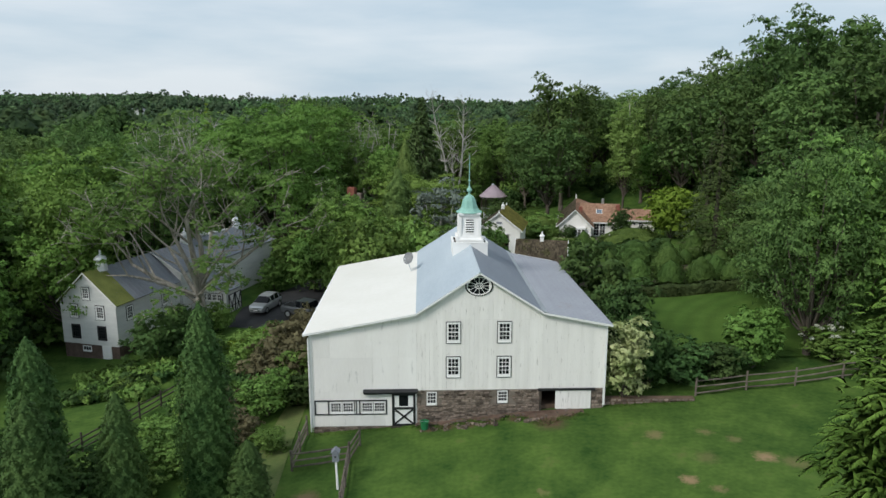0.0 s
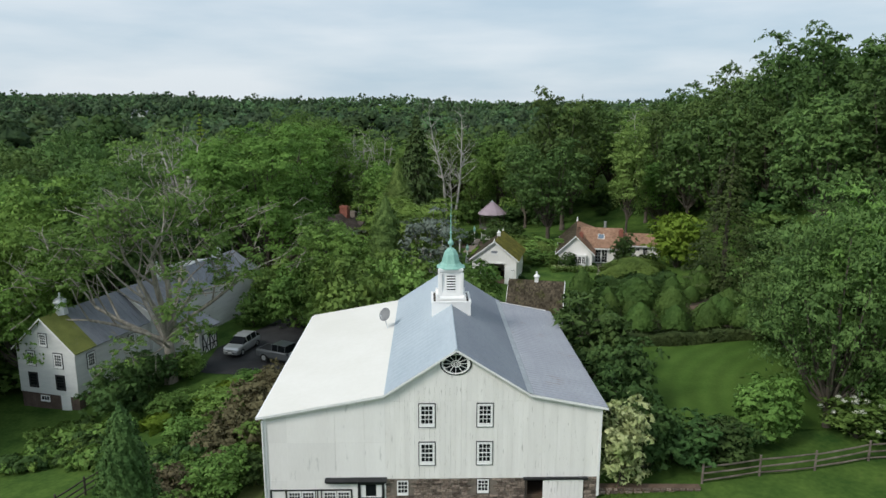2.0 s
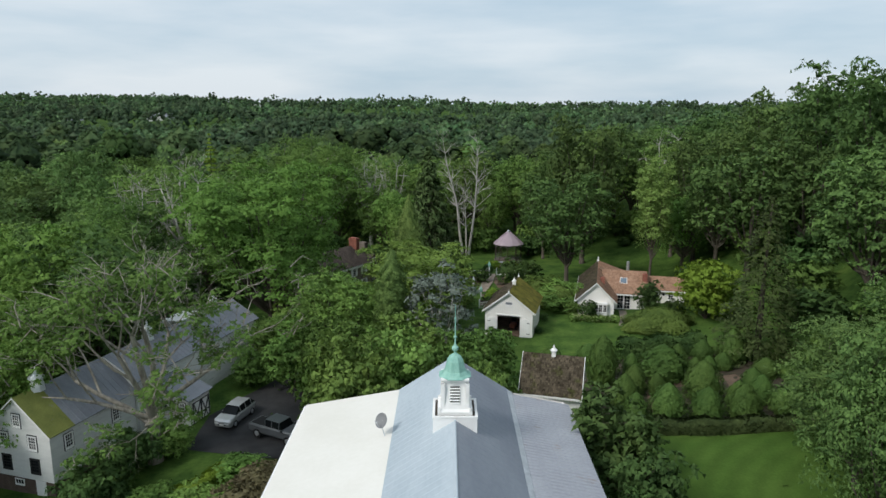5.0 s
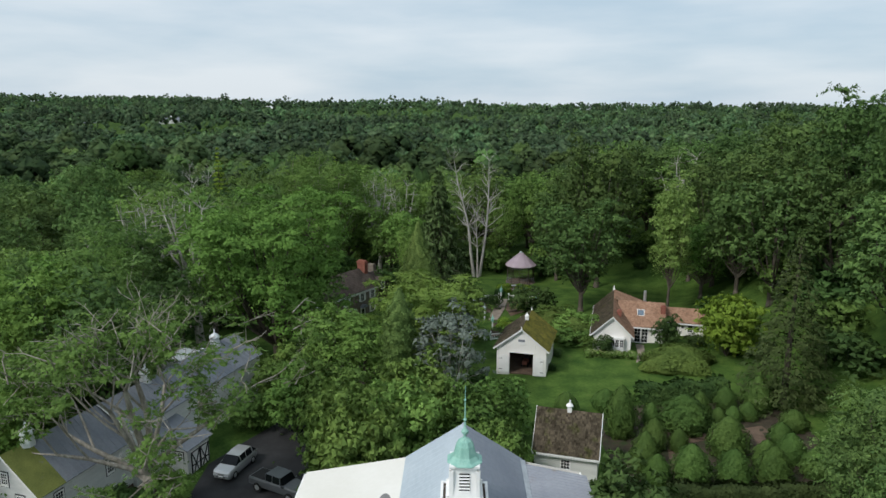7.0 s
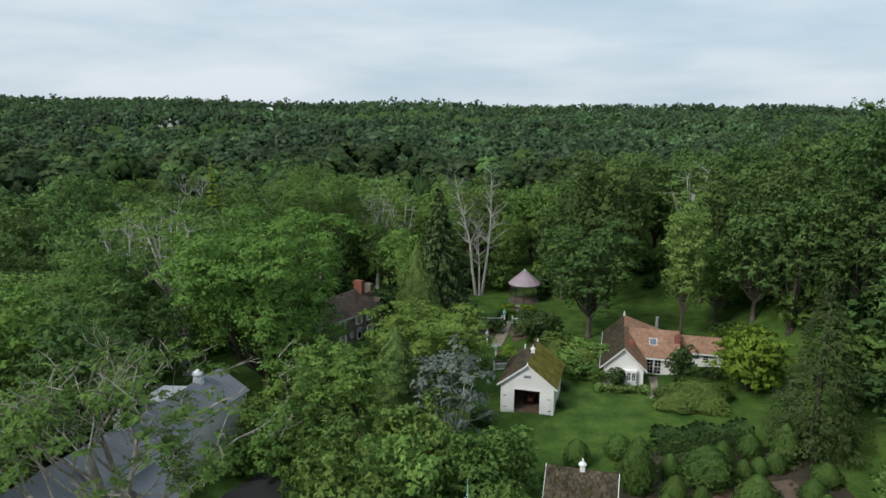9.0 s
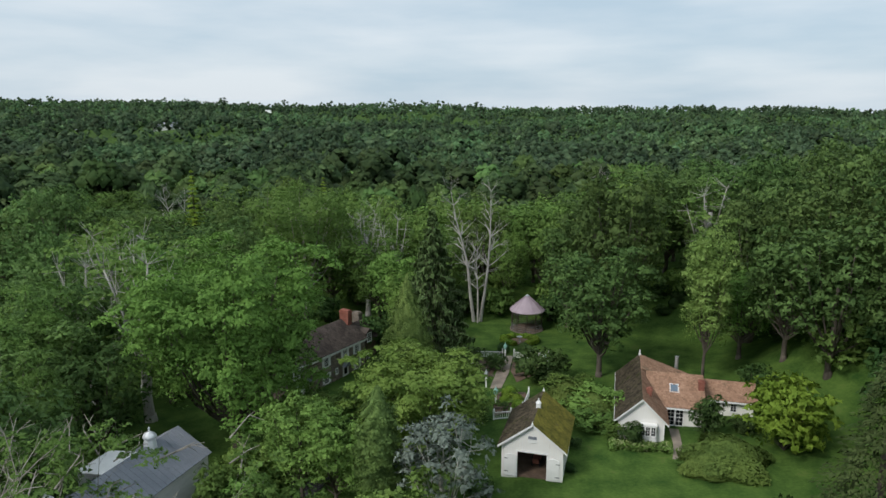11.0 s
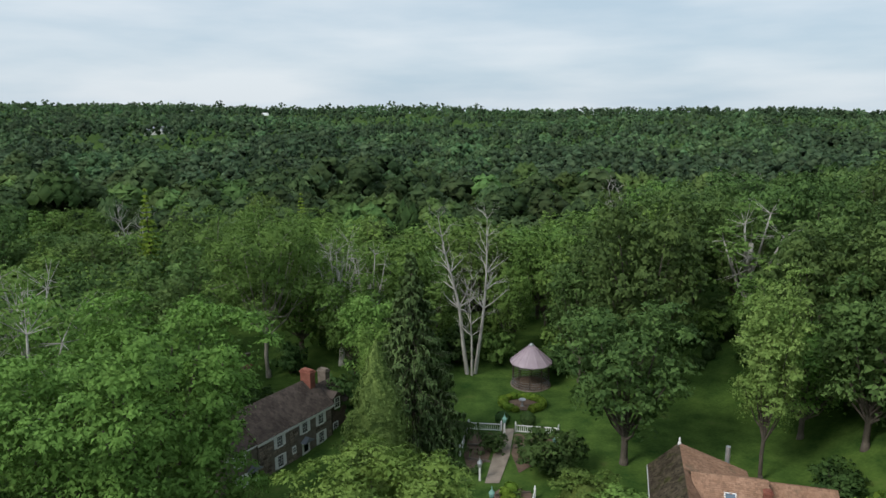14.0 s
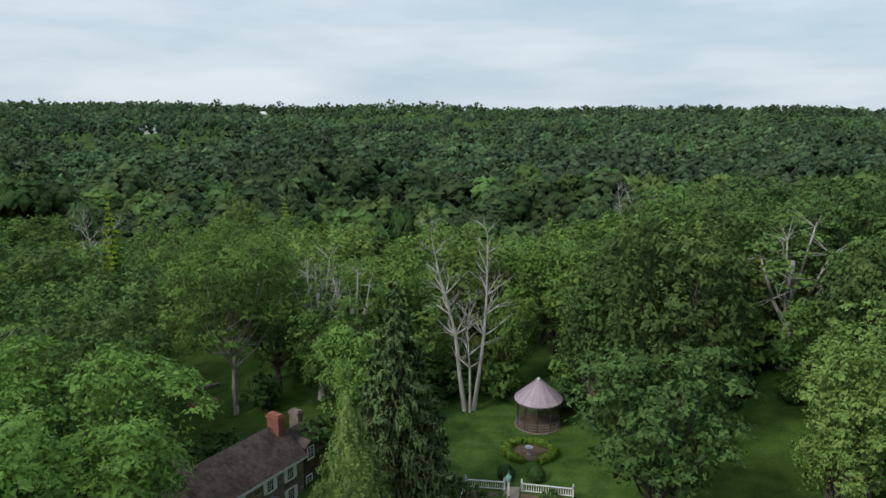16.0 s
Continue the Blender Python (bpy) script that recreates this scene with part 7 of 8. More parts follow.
# trees and shrubs behind the barn and round the yard
for x, y, r, h in ((-7, 64, 4.0, 10.6), (-9.8, 68.2, 3.0, 8.2), (-3, 68, 4.0, 9.6), (-8, 72, 4.2, 9.5), (2.5, 70, 3.5, 7.5), (-2.5, 75, 4.0, 9.0), (5, 74, 3.0, 6.5), (-12, 77, 3.6, 8.5), (-19.8, 84.5, 2.8, 6.2), (-18.6, 89.5, 3.0, 6.6), (-20.6, 80.0, 2.2, 4.2), (4.6, 64, 2.4, 6.6), (-15.5, 79, 3.4, 7.5)):
    bush(GREENB, x, y, r, h, "leafy green tree behind the barn", "tree", "small_tree", "trees behind the barn")
for x, y, r, h in ((12.9, 55.8, 3.7, 7.0), (14.0, 51.0, 2.8, 5.4), (12.9, 46.5, 2.3, 5.0), (16.0, 43.8, 2.4, 3.0), (18.5, 44.2, 2.2, 2.6), (19.6, 45.2, 1.8, 2.2), (13.6, 43.2, 2.0, 4.4)):
    bush(DARKB, x, y, r, h, "dark green leafy shrub beside the barn", "shrub", "shrub", "shrubs beside the barn")
YOUNG = broadleaf("young_tree", 146, 2.0, 4.3, 0.3, 14, 8, 90, 0.15, M_YOUNG, 0.2, 0.55, 0.08, spread=0.6)
plant("small_tree", YOUNG, 22.0, 45.7, "bright green young tree by the fence", "tree")
for x, y, r, h in ((31, 46, 3.2, 3.6), (34, 58, 4, 7), (30.5, 62.5, 2.6, 4.5), (33, 66, 3.2, 6)):
    bush(GREENB, x, y, r, h, "loose green shrub by the wood's edge", group="shrubs at the wood's edge")
bl = broadleaf("blossom", 170, 1.75, 6.0, 0.3, 12, 9, 46, 0.14, M_BLOSSOM, 0.2, 0.7, 0.09)
plant("flowering_shrub", bl, 11.6, 40.9, "cream-white flowering shrub at the barn's corner", "shrub", s=0.98, sz=0.95)
fl = plant("flowering_shrub", GREENB[0], 27.9, 46.0, "green shrub with heads of white flowers by the fence", "shrub", s=0.77, sz=0.44, sink=0.15)
rf2 = np.random.default_rng(172)
fc = np.stack([rf2.normal(0, 1.35, 34), rf2.normal(0, 1.35, 34), rf2.uniform(5.0, 6.9, 34)], 1)
fc[:, 2] -= 0.22 * (fc[:, 0] ** 2 + fc[:, 1] ** 2)
fd = unit(rf2.normal(0, 1, (34 * 26, 3)))
fv = leaves(rf2, np.repeat(fc, 26, 0) + fd * 0.24, fd, 0.16, 1.1, 0.3)
piece("blossom", soup("blossom", fv, M_HEADS, np.zeros(len(fv))), fl, Matrix())
for x, y, r, h, k in ((-12.4, 47, 2.4, 4.0, 0), (-12.0, 52, 2.8, 5.0, 0), (-15.5, 42.5, 2.0, 2.6, 0), (-12.5, 57, 2.6, 2.8, 0), (-11.8, 42.6, 1.9, 3.4, 1), (-16, 55, 2.4, 3.2, 1),
                      (-15.6, 61.5, 2.0, 1.9, 1), (-25.6, 58.6, 3.0, 4.6, 2), (-25.5, 63.5, 2.6, 4.0, 2), (-20.5, 57, 1.9, 2.6, 1), (-23, 66, 2.0, 3, 1), (-15.5, 36.5, 1.8, 2.6, 1), (-17.8, 40, 1.7, 2.0, 1), (-19, 33, 1.8, 3.2, 2), (-10.8, 47.5, 2.0, 3.6, 1), (-9.9, 44, 1.5, 2.6, 2), (-14.2, 39.5, 2.0, 2.6, 1), (-17, 44.5, 2.0, 2.4, 1), (-13.2, 35.2, 1.4, 2.0, 1), (-16.8, 33.5, 1.6, 2.2, 1), (-19.5, 36.5, 1.6, 1.8, 1), (-17.6, 51.5, 1.8, 2.4, 1), (-10.4, 37.6, 1.2, 1.8, 1), (-12.6, 38.6, 1.3, 2.4, 0)):
    bush((BRONZEB, GREENB, DARKB)[k], x, y, r, h, ("bronze-brown leafy shrub", "green garden shrub", "dark green dense shrub")[k] + " beside the yard", group="shrubs in the yard")
THUJA = [column("thuja", 180 + i, [(0.0, 1.0), (1.2, 1.25), (4, 1.32), (7, 1.2), (9.4, 0.86), (11.0, 0.4), (11.6, 0.06)], M_THUJA, 26000, 0.085, 0.16, 0.15, 0.9, 18, 2.0, 2.6) for i in range(2)]
for i, (x, y, top, s) in enumerate(((-12.0, 32.0, 9.9, 0.98), (-21.3, 33.0, 7.8, 0.95), (-14.9, 28.8, 6.6, 0.75), (-17.6, 26.6, 7.4, 0.98), (-22.0, 29.5, 6.4, 0.9), (-9.6, 30.6, 3.4, 0.7))):
    plant("arborvitae", THUJA[i % 2], x, y, "tall dense cone-shaped arborvitae", "tree", s=s, sz=(top - gz(x, y)) / 11.6, turn=70 * i, group="row of arborvitae")


def feathered(seed, r, h, bole, lobes, per, fronds, material, trunk):
    """A tree of long feathered leaves: arching stalks with paired leaflets, in tiers on its lobes."""
    rng = np.random.default_rng(seed)
    L, C, G = lobed(rng, r, bole, h, lobes, per, 0.55, 0.42)
    k = len(C) * fronds
    a = rng.uniform(0, math.tau, k)
    rise = rng.uniform(-0.2, 0.75, k)
    out = unit(np.stack([np.cos(a), np.sin(a), rise], 1) + np.repeat(unit(C - np.array((0, 0, bole + 2.0))), fronds, 0) * 0.6)
    c0 = np.repeat(C, fronds, 0) + out * rng.uniform(0.02, 0.32, (k, 1)) + rng.normal(0, 0.26, (k, 3)) * np.array((1, 1, 0.6))
    ln = rng.uniform(0.26, 0.56, (k, 1))
    flat = unit(out * np.array((1, 1, 0.0)) + 1e-4)
    side = np.stack([-flat[:, 1], flat[:, 0], np.zeros(k)], 1)
    V = []
    m = 9
    for q in range(m):
        u = 0.15 + 0.85 * q / (m - 1)
        p = c0 + out * ln * u - np.array((0, 0, 1.0)) * ln * 0.62 * u * u
        run = unit(out - np.array((0, 0, 1.0)) * 1.24 * u)
        nn = unit(np.cross(run, side) * np.sign(np.cross(run, side)[:, 2:3] + 1e-6))
        size = ln * 0.25 * math.sin(math.pi * min(0.95, 0.25 + 0.62 * u))
        for sg in (-1, 1):
            tip = p + side * sg * size + run * size * 0.55 - nn * size * 0.25 + rng.normal(0, 0.012, (k, 3))
            b1, b2 = p + run * ln * 0.048 - nn * 0.004, p - run * ln * 0.052
            mid = (b1 + tip) / 2 + run * size * 0.10
            f = np.stack([b2, mid, tip, b2, b1, mid], 1).reshape(-1, 3)
            bent = unit(nn + side * sg * 0.25 + rng.normal(0, 0.15, (k, 3)))
            V.append(np.concatenate([f, np.repeat(bent, 6, 0)], 1))
    b = Build()
    limbs(rng, b, bole, L, C, G, trunk, 0.6)
    v = np.concatenate(V)
    return b.mesh("trunk", M_BARK, True), soup("crown", v, material, np.zeros(len(v)))


WALN = feathered(190, 3.4, 15.2, 7.4, 15, 11, 52, M_WALNUT, 0.2)
plant("walnut", WALN, 11.8, 13.4, "near walnut tree with long fresh green leaf sprays")

# clipped cones and hedge
YEW = [column("yew", 200 + i, [(0.05, 0.85), (0.4, 1.15), (1.0, 1.25), (1.6, 1.1), (2.15, 0.8), (2.6, 0.42), (2.85, 0.06)], M_YEW, 4600, 0.08, 0.1, 0.10, 0.5, 16, 1.5, 3.2) for i in range(3)]
yews = [(15.5, 73.5, 4.9, 1.5), (18.7, 75.5, 2.3, 0.9), (17.8, 70.8, 2.9, 1.15), (16.2, 67.4, 3.4, 1.2), (16.6, 65.0, 2.7, 1.1), (19.3, 65.4, 3.3, 1.5), (21.4, 74.5, 3.4, 2.3), (19.8, 70.5, 2.1, 0.85), (23.6, 69.6, 3.6, 1.7), (24.7, 75.2, 1.9, 0.85),
        (26.3, 76.0, 1.7, 0.8), (26.7, 79.2, 2.3, 1.1), (23.7, 77.4, 2.5, 1.05), (29.4, 78.4, 3.6, 1.4), (27.9, 76.6, 1.8, 0.95), (28.7, 71.4, 2.2, 1.1), (31.0, 74.2, 2.0, 1.2), (28.2, 68.4, 2.6, 1.15), (25.9, 67.6, 2.4, 1.05), (28.9, 65.8, 2.4, 1.2),
        (22.4, 65.0, 3.0, 1.4), (25.3, 64.8, 3.2, 1.35), (15.3, 79.8, 2.2, 1.3), (11.3, 78.5, 2.6, 1.2), (31.4, 68.8, 1.9, 0.95)]
for i, (x, y, top, s) in enumerate(yews):
    plant("clipped_yew", YEW[i % 3], x, y, "clipped dome-shaped yew in the topiary garden", "topiary", s=s / 1.22, sz=top / 2.85, turn=50 * i, group="topiary garden")


def hedge(x0, y0, x1, y1, h, w, material, label, seed):
    rng = np.random.default_rng(seed)
    ln = math.hypot(x1 - x0, y1 - y0)
    k = int(ln * 420)
    s, q, z = rng.uniform(0, 1, k), rng.uniform(-1, 1, k), rng.uniform(0, 1, k)
    face = rng.integers(0, 3, k)
    q = np.where(face == 0, 1.0, np.where(face == 1, -1.0, q))
    z = np.where(face == 2, 1.0, z)
    d = np.array((x1 - x0, y1 - y0)) / ln
    n = np.array((-d[1], d[0]))
    wob = 1 + 0.12 * np.sin(s * ln * 1.7) + rng.normal(0, 0.05, k)
    px = x0 + (x1 - x0) * s + n[0] * q * w / 2 * wob
    py = y0 + (y1 - y0) * s + n[1] * q * w / 2 * wob
    c = np.stack([px, py, land(px, py) + z * h * wob], 1)
    nn = np.stack([n[0] * q, n[1] * q, z * 0.9], 1)
    v = leaves(rng, c, unit(nn), 0.2, 1.4, 0.5)
    return tagged(new("hedge", soup("hedge", v, material, np.full(len(v), 0.4))), label, "hedge")


hedge(17.0, 63.4, 30.0, 62.6, 0.95, 1.3, M_CEDAR, "low dark clipped hedge along the lawn", 5)
hedge(18.5, 80.6, 27.5, 81.6, 2.0, 1.8, M_DARKLEAF, "dark clipped hedge behind the topiary garden", 9)
hedge(-22, 54.5, -16.5, 62, 0.9, 1.4, M_FRESH, "low green hedge beside the drive", 6)
for x, y, r, h, k in ((22.5, 92.5, 1.3, 1.0, 0), (15.4, 103.4, 3.4, 3.6, 0), (13.0, 107.5, 2.8, 3.4, 0), (26.3, 99.0, 1.8, 4.6, 2), (14.8, 100.5, 2.6, 2.6, 0), (13.5, 104.0, 2.2, 2.2, 0), (16.6, 98.4, 1.2, 2.2, 0), (18.3, 96.9, 1.3, 2.7, 2), (30.2, 99.5, 1.4, 1.6, 2), (2.6, 88, 1.6, 1.8, 2), (10.6, 113.8, 3.4, 4.8, 2), (12.2, 96.5, 0.9, 1.0, 2), (5.0, 118.8, 1.4, 2.4, 2), (11.2, 91.5, 0.7, 0.9, 2), (2.0, 103.5, 1.8, 2.4, 0), (35, 108, 2.4, 3.4, 2), (38, 138, 1.6, 1.8, 2), (42, 142, 1.7, 1.9, 2), (35, 142, 1.4, 1.6, 2), (32, 138.5, 1.5, 1.7, 2)):
    bush((GREENB, BRONZEB, DARKB)[k], x, y, r, h, ("green garden shrub", "bronze shrub", "dark green garden shrub")[k] + " near the cottage lawn", group="garden shrubs")

# ---- lawns, drive, paths ----
draped("lawn", [(13, 47.5), (30, 47), (33, 56), (31, 62.2), (15, 62.2)], M_LAWN, "smooth mown lawn behind the fence", "lawn", 0.06)
draped("driveway", [(-22, 66.5), (-12.2, 63.5), (-11.0, 68), (-13.5, 84), (-17, 84), (-22.5, 73)], M_ASPHALT, "dark asphalt drive beside the sheds", "driveway", 0.07)
draped("driveway", [(-17, 83), (-13.5, 82), (-11.8, 92), (-15.5, 92)], M_ASPHALT, "dark asphalt drive between the trees", "driveway", 0.075)
# Dark brown ground colour for the gaps between the yews.
M_BED = surface("dark_bed_ground", (0.028, 0.024, 0.016), (0.080, 0.064, 0.042), 1.0, 9, 0.95, bump=0.5, stain=(0.035, 0.060, 0.018), stain_scale=0.7, stain_at=0.52)
draped("planting_bed", [(13.8, 66), (16, 63.9), (30.5, 63.2), (32.4, 68), (32.2, 77), (29, 81), (18, 80.4), (13.6, 76)], M_BED, "dark brown ground under the clipped yews", "flower bed", 0.045)
draped("garden_path", [(17.6, 63.6), (19.0, 63.6), (20.6, 72.5), (19.4, 72.8)], M_SOIL, "brown earth path among the clipped yews", "path", 0.06)
draped("garden_path", [(19.4, 72.8), (20.4, 71.6), (29.0, 74.0), (28.6, 75.2)], M_SOIL, "brown earth path among the clipped yews", "path", 0.065)
draped("garden_path", [(25.6, 63.6), (26.8, 63.6), (28.2, 73.8), (27.2, 74.0)], M_SOIL, "brown earth path among the clipped yews", "path", 0.07)
draped("garden_path", [(22.9, 100.6), (23.9, 100.5), (23.2, 96.5), (22.2, 93.6), (21.5, 93.9), (22.4, 97)], M_GRAVEL, "stone path to the cottage door", "path", 0.06)
LOWB = [broadleaf("low_plant", 250 + i, 1.0, 0.9, 0.1, 6, 6, 20, 0.2, m, 0.3, 0.5, 0.04, core=False) for i, m in enumerate((M_LEAF, M_LEAF, M_DARKLEAF))]
rg = random.Random(17)
for k in range(95):
    if k < 55:
        x, y = rg.uniform(-31, -23.5), rg.uniform(50, 57)
    else:
        x, y = rg.uniform(-20, -13), rg.uniform(37, 52)
    plant("garden_plant", rg.choice(LOWB), x, y, "broad-leaved green plant in the kitchen garden", "plant", s=rg.uniform(0.7, 1.3), turn=rg.uniform(0, 360), group="kitchen garden")

draped("flower_bed", [(-34.6, 144.6), (-31.2, 144.0), (-30.6, 145.8), (-32.0, 147.4), (-34.4, 147.0)], M_SOIL, "earth bed edged with reddish stones on the far lawn", "flower bed", 0.05)
rbd = random.Random(91)
bed_stones = Build()
for k in range(46):
    x, y, q = rbd.uniform(-34.6, -31.0), rbd.uniform(144.3, 147.0), rbd.uniform(0.12, 0.3)
    bed_stones.lathe([(q, -0.1), (q * 0.95, q * 0.3), (q * 0.5, q * 0.7)], 6, (x, y, gz(x, y)), turn=rbd.uniform(0, 6))
tagged(new("bed_stones", bed_stones.mesh("bed_stones", M_BRICK)), "loose reddish stones in the far bed", "stones", kind="stuff")

# white-flowered bed before the cottage
rw = np.random.default_rng(70)
bx, by = rw.uniform(15.8, 21.8, 2600), rw.uniform(-0.9, 0.9, 2600)
by = 96.0 - 0.1 * (bx - 18) + by * (0.7 + 0.3 * np.sin(bx * 2.1))
bc = np.stack([bx, by, land(bx, by) + rw.uniform(0.05, 0.7, 2600)], 1)
bn = unit(rw.normal(0, 0.4, (2600, 3)) + np.array((0, 0, 1.0)))
tagged(new("flower_bed", soup("flower_bed", leaves(rw, bc[:1900], bn[:1900], 0.2), M_LEAF, np.full(5700, 0.3))), "green leafy bed before the cottage", "flower bed", kind="stuff")
tagged(new("white_flowers", soup("white_flowers", leaves(rw, bc[1900:] + np.array((0, 0, 0.12)), bn[1900:], 0.12), M_BLOSSOM, np.full(2100, 0.3))), "cream-white flowers over the leafy bed", "flowers", kind="stuff")

MOUND = column("mound", 72, [(0.0, 2.5), (0.5, 3.0), (1.1, 2.8), (1.7, 2.0), (2.1, 0.9), (2.25, 0.05)], M_OLIVE, 6500, 0.16, 0.1, 0.14, 0.6)
for x, y, q, zz in ((26.2, 92.6, 1.28, 1.05), (23.9, 91.4, 0.8, 0.8), (15.2, 102.8, 1.0, 1.3), (12.8, 106.5, 0.85, 1.2)):
    plant("mounded_shrub", MOUND, x, y, "broad rounded olive-green shrub near the cottage", "shrub", s=q, sz=zz, turn=40 * x, group="garden shrubs")


# ---- fences ----
def rail_fence(points, h=1.15, rails=3, material=None, label="weathered grey split-rail fence along the pasture", spacing=None, post=0.075):
    """Posts at the points, rails between them."""
    material = material or M_WOOD
    x0, y0 = points[0]
    f = thing("fence", pose(x0, y0, 0), label, "fence")
    rnd = random.Random(int(x0 * 10) + 77)
    pts = []
    for (ax, ay), (bx, by) in zip(points, points[1:]):
        n = max(1, round(math.hypot(bx - ax, by - ay) / (spacing or 3.0)))
        pts += [(ax + (bx - ax) * i / n, ay + (by - ay) * i / n) for i in range(n)]
    pts.append(points[-1])
    for x, y in pts:
        z = gz(x, y)
        part("post", Build().tube((x - x0, y - y0, z - 0.4), (x - x0 + rnd.uniform(-0.04, 0.04), y - y0, z + h + rnd.uniform(0, 0.12)), post, post * 0.85, 7), material, f)
    for (ax, ay), (bx, by) in zip(pts, pts[1:]):
        za, zb = gz(ax, ay), gz(bx, by)
        for k in range(rails):
            t = (k + 0.6) / (rails + 0.1) * h
            a = Vector((ax - x0, ay - y0, za + t + rnd.uniform(-0.05, 0.05)))
            c = Vector((bx - x0, by - y0, zb + t + rnd.uniform(-0.05, 0.05)))
            mid = a.lerp(c, 0.5) + Vector((0, 0, -0.03))
            part("rail", Build().tube(a, mid, 0.05, 0.06, 6).tube(mid, c, 0.06, 0.045, 6), material, f)
    return f


rail_fence([(16.4, 41.3), (20.0, 42.0), (23.4, 42.4), (27.0, 43.2), (31.0, 43.6), (37.0, 42.0)], 1.25, 3, spacing=3.4)
rail_fence([(-8.5, 39.4), (-8.6, 35.4), (-5.4, 35.7), (-5.0, 37.6)], 1.2, 3, spacing=2.2, label="weathered rail fence of a small pen")
rail_fence([(-5.4, 35.7), (-5.2, 31.0), (-5.0, 26.0)], 1.2, 3, spacing=2.4, label="weathered rail fence along the pasture")
rail_fence([(-24.4, 38.0), (-22.6, 43.5), (-20.6, 50.0)], 1.2, 3, M_DARKWOOD, "dark weathered board fence by the kitchen garden", 2.6)
wallr = thing("retaining_wall", pose(10.3, 40.6, 0.4), "low stone retaining wall beside the barn", "wall")
part("core", Build().box(0, 0, -0.4, 5.8, 0.4, 0.75), M_SOIL, wallr)
lay_stones(wallr, 0, 5.8, -0.1, 0.75, 0.0, [], random.Random(4))

lampp = thing("bird_box_post", pose(-5.75, 33.4, gz(-5.75, 33.4)), "grey bird box on a leaning white post by the pen", "bird box")
part("post", Build().tube((0.1, -0.2, -0.3), (0, 0, 1.55), 0.07, 0.06, 8), M_WHITE, lampp)
bx = part("box", Build().box(-0.17, -0.15, 1.55, 0.17, 0.15, 2.1), M_SLATEMETAL, lampp)
part("roof", Build().add([(-0.24, -0.22, 2.1), (0.24, -0.22, 2.1), (0.24, 0.22, 2.1), (-0.24, 0.22, 2.1), (0, -0.22, 2.3), (0, 0.22, 2.3)], [(3, 2, 1, 0), (0, 1, 4), (2, 3, 5), (1, 2, 5, 4), (3, 0, 4, 5)]), M_SLATEMETAL, bx)
# A black disc stands in for the shaded opening.
part("hole", Build().tube((0, -0.16, 1.85), (0, -0.14, 1.85), 0.05, 0.05, 10), M_DARK, bx)

bucket = thing("bucket", pose(-1.15, 39.1, gz(-1.15, 39.1)), "green plastic feed bucket against the stone wall", "bucket")
part("body", Build().lathe([(0.2, 0.0), (0.27, 0.5), (0.29, 0.52), (0.25, 0.52), (0.18, 0.05)], 14), M_GREENPLASTIC, bucket)
part("handle", Build().tube((-0.27, 0, 0.5), (0, -0.2, 0.62), 0.012, 0.012, 5).tube((0, -0.2, 0.62), (0.27, 0, 0.5), 0.012, 0.012, 5), M_GALV, bucket)

rr = random.Random(8)
for k in range(34):
    x = rr.uniform(-1.4, 6.0)
    y = 39.25 - rr.uniform(0.0, 0.55)
    s = rr.uniform(0.12, 0.3)
    st = tagged(new("fallen_stone", rr.choice(STONES)), "loose fieldstone at the foot of the barn wall", "stone", "loose stones")
    st.matrix_world = pose(x, y, gz(x, y) + s * 0.15, rr.uniform(60, 120), rr.uniform(-20, 20), rr.uniform(0, 360)) @ Matrix.Diagonal((s * 1.4, s * 0.6, s, 1))
draped("track", [(-11.2, 31.5), (-9.0, 31.5), (-9.3, 40), (-9.55, 48.5), (-10.7, 48.5), (-11.0, 40)], surface("worn_grass_track", (0.075, 0.120, 0.030), (0.150, 0.165, 0.060), 0.5, 5, 0.95, bump=0.3), "worn grassy track beside the barn", "track", 0.05)


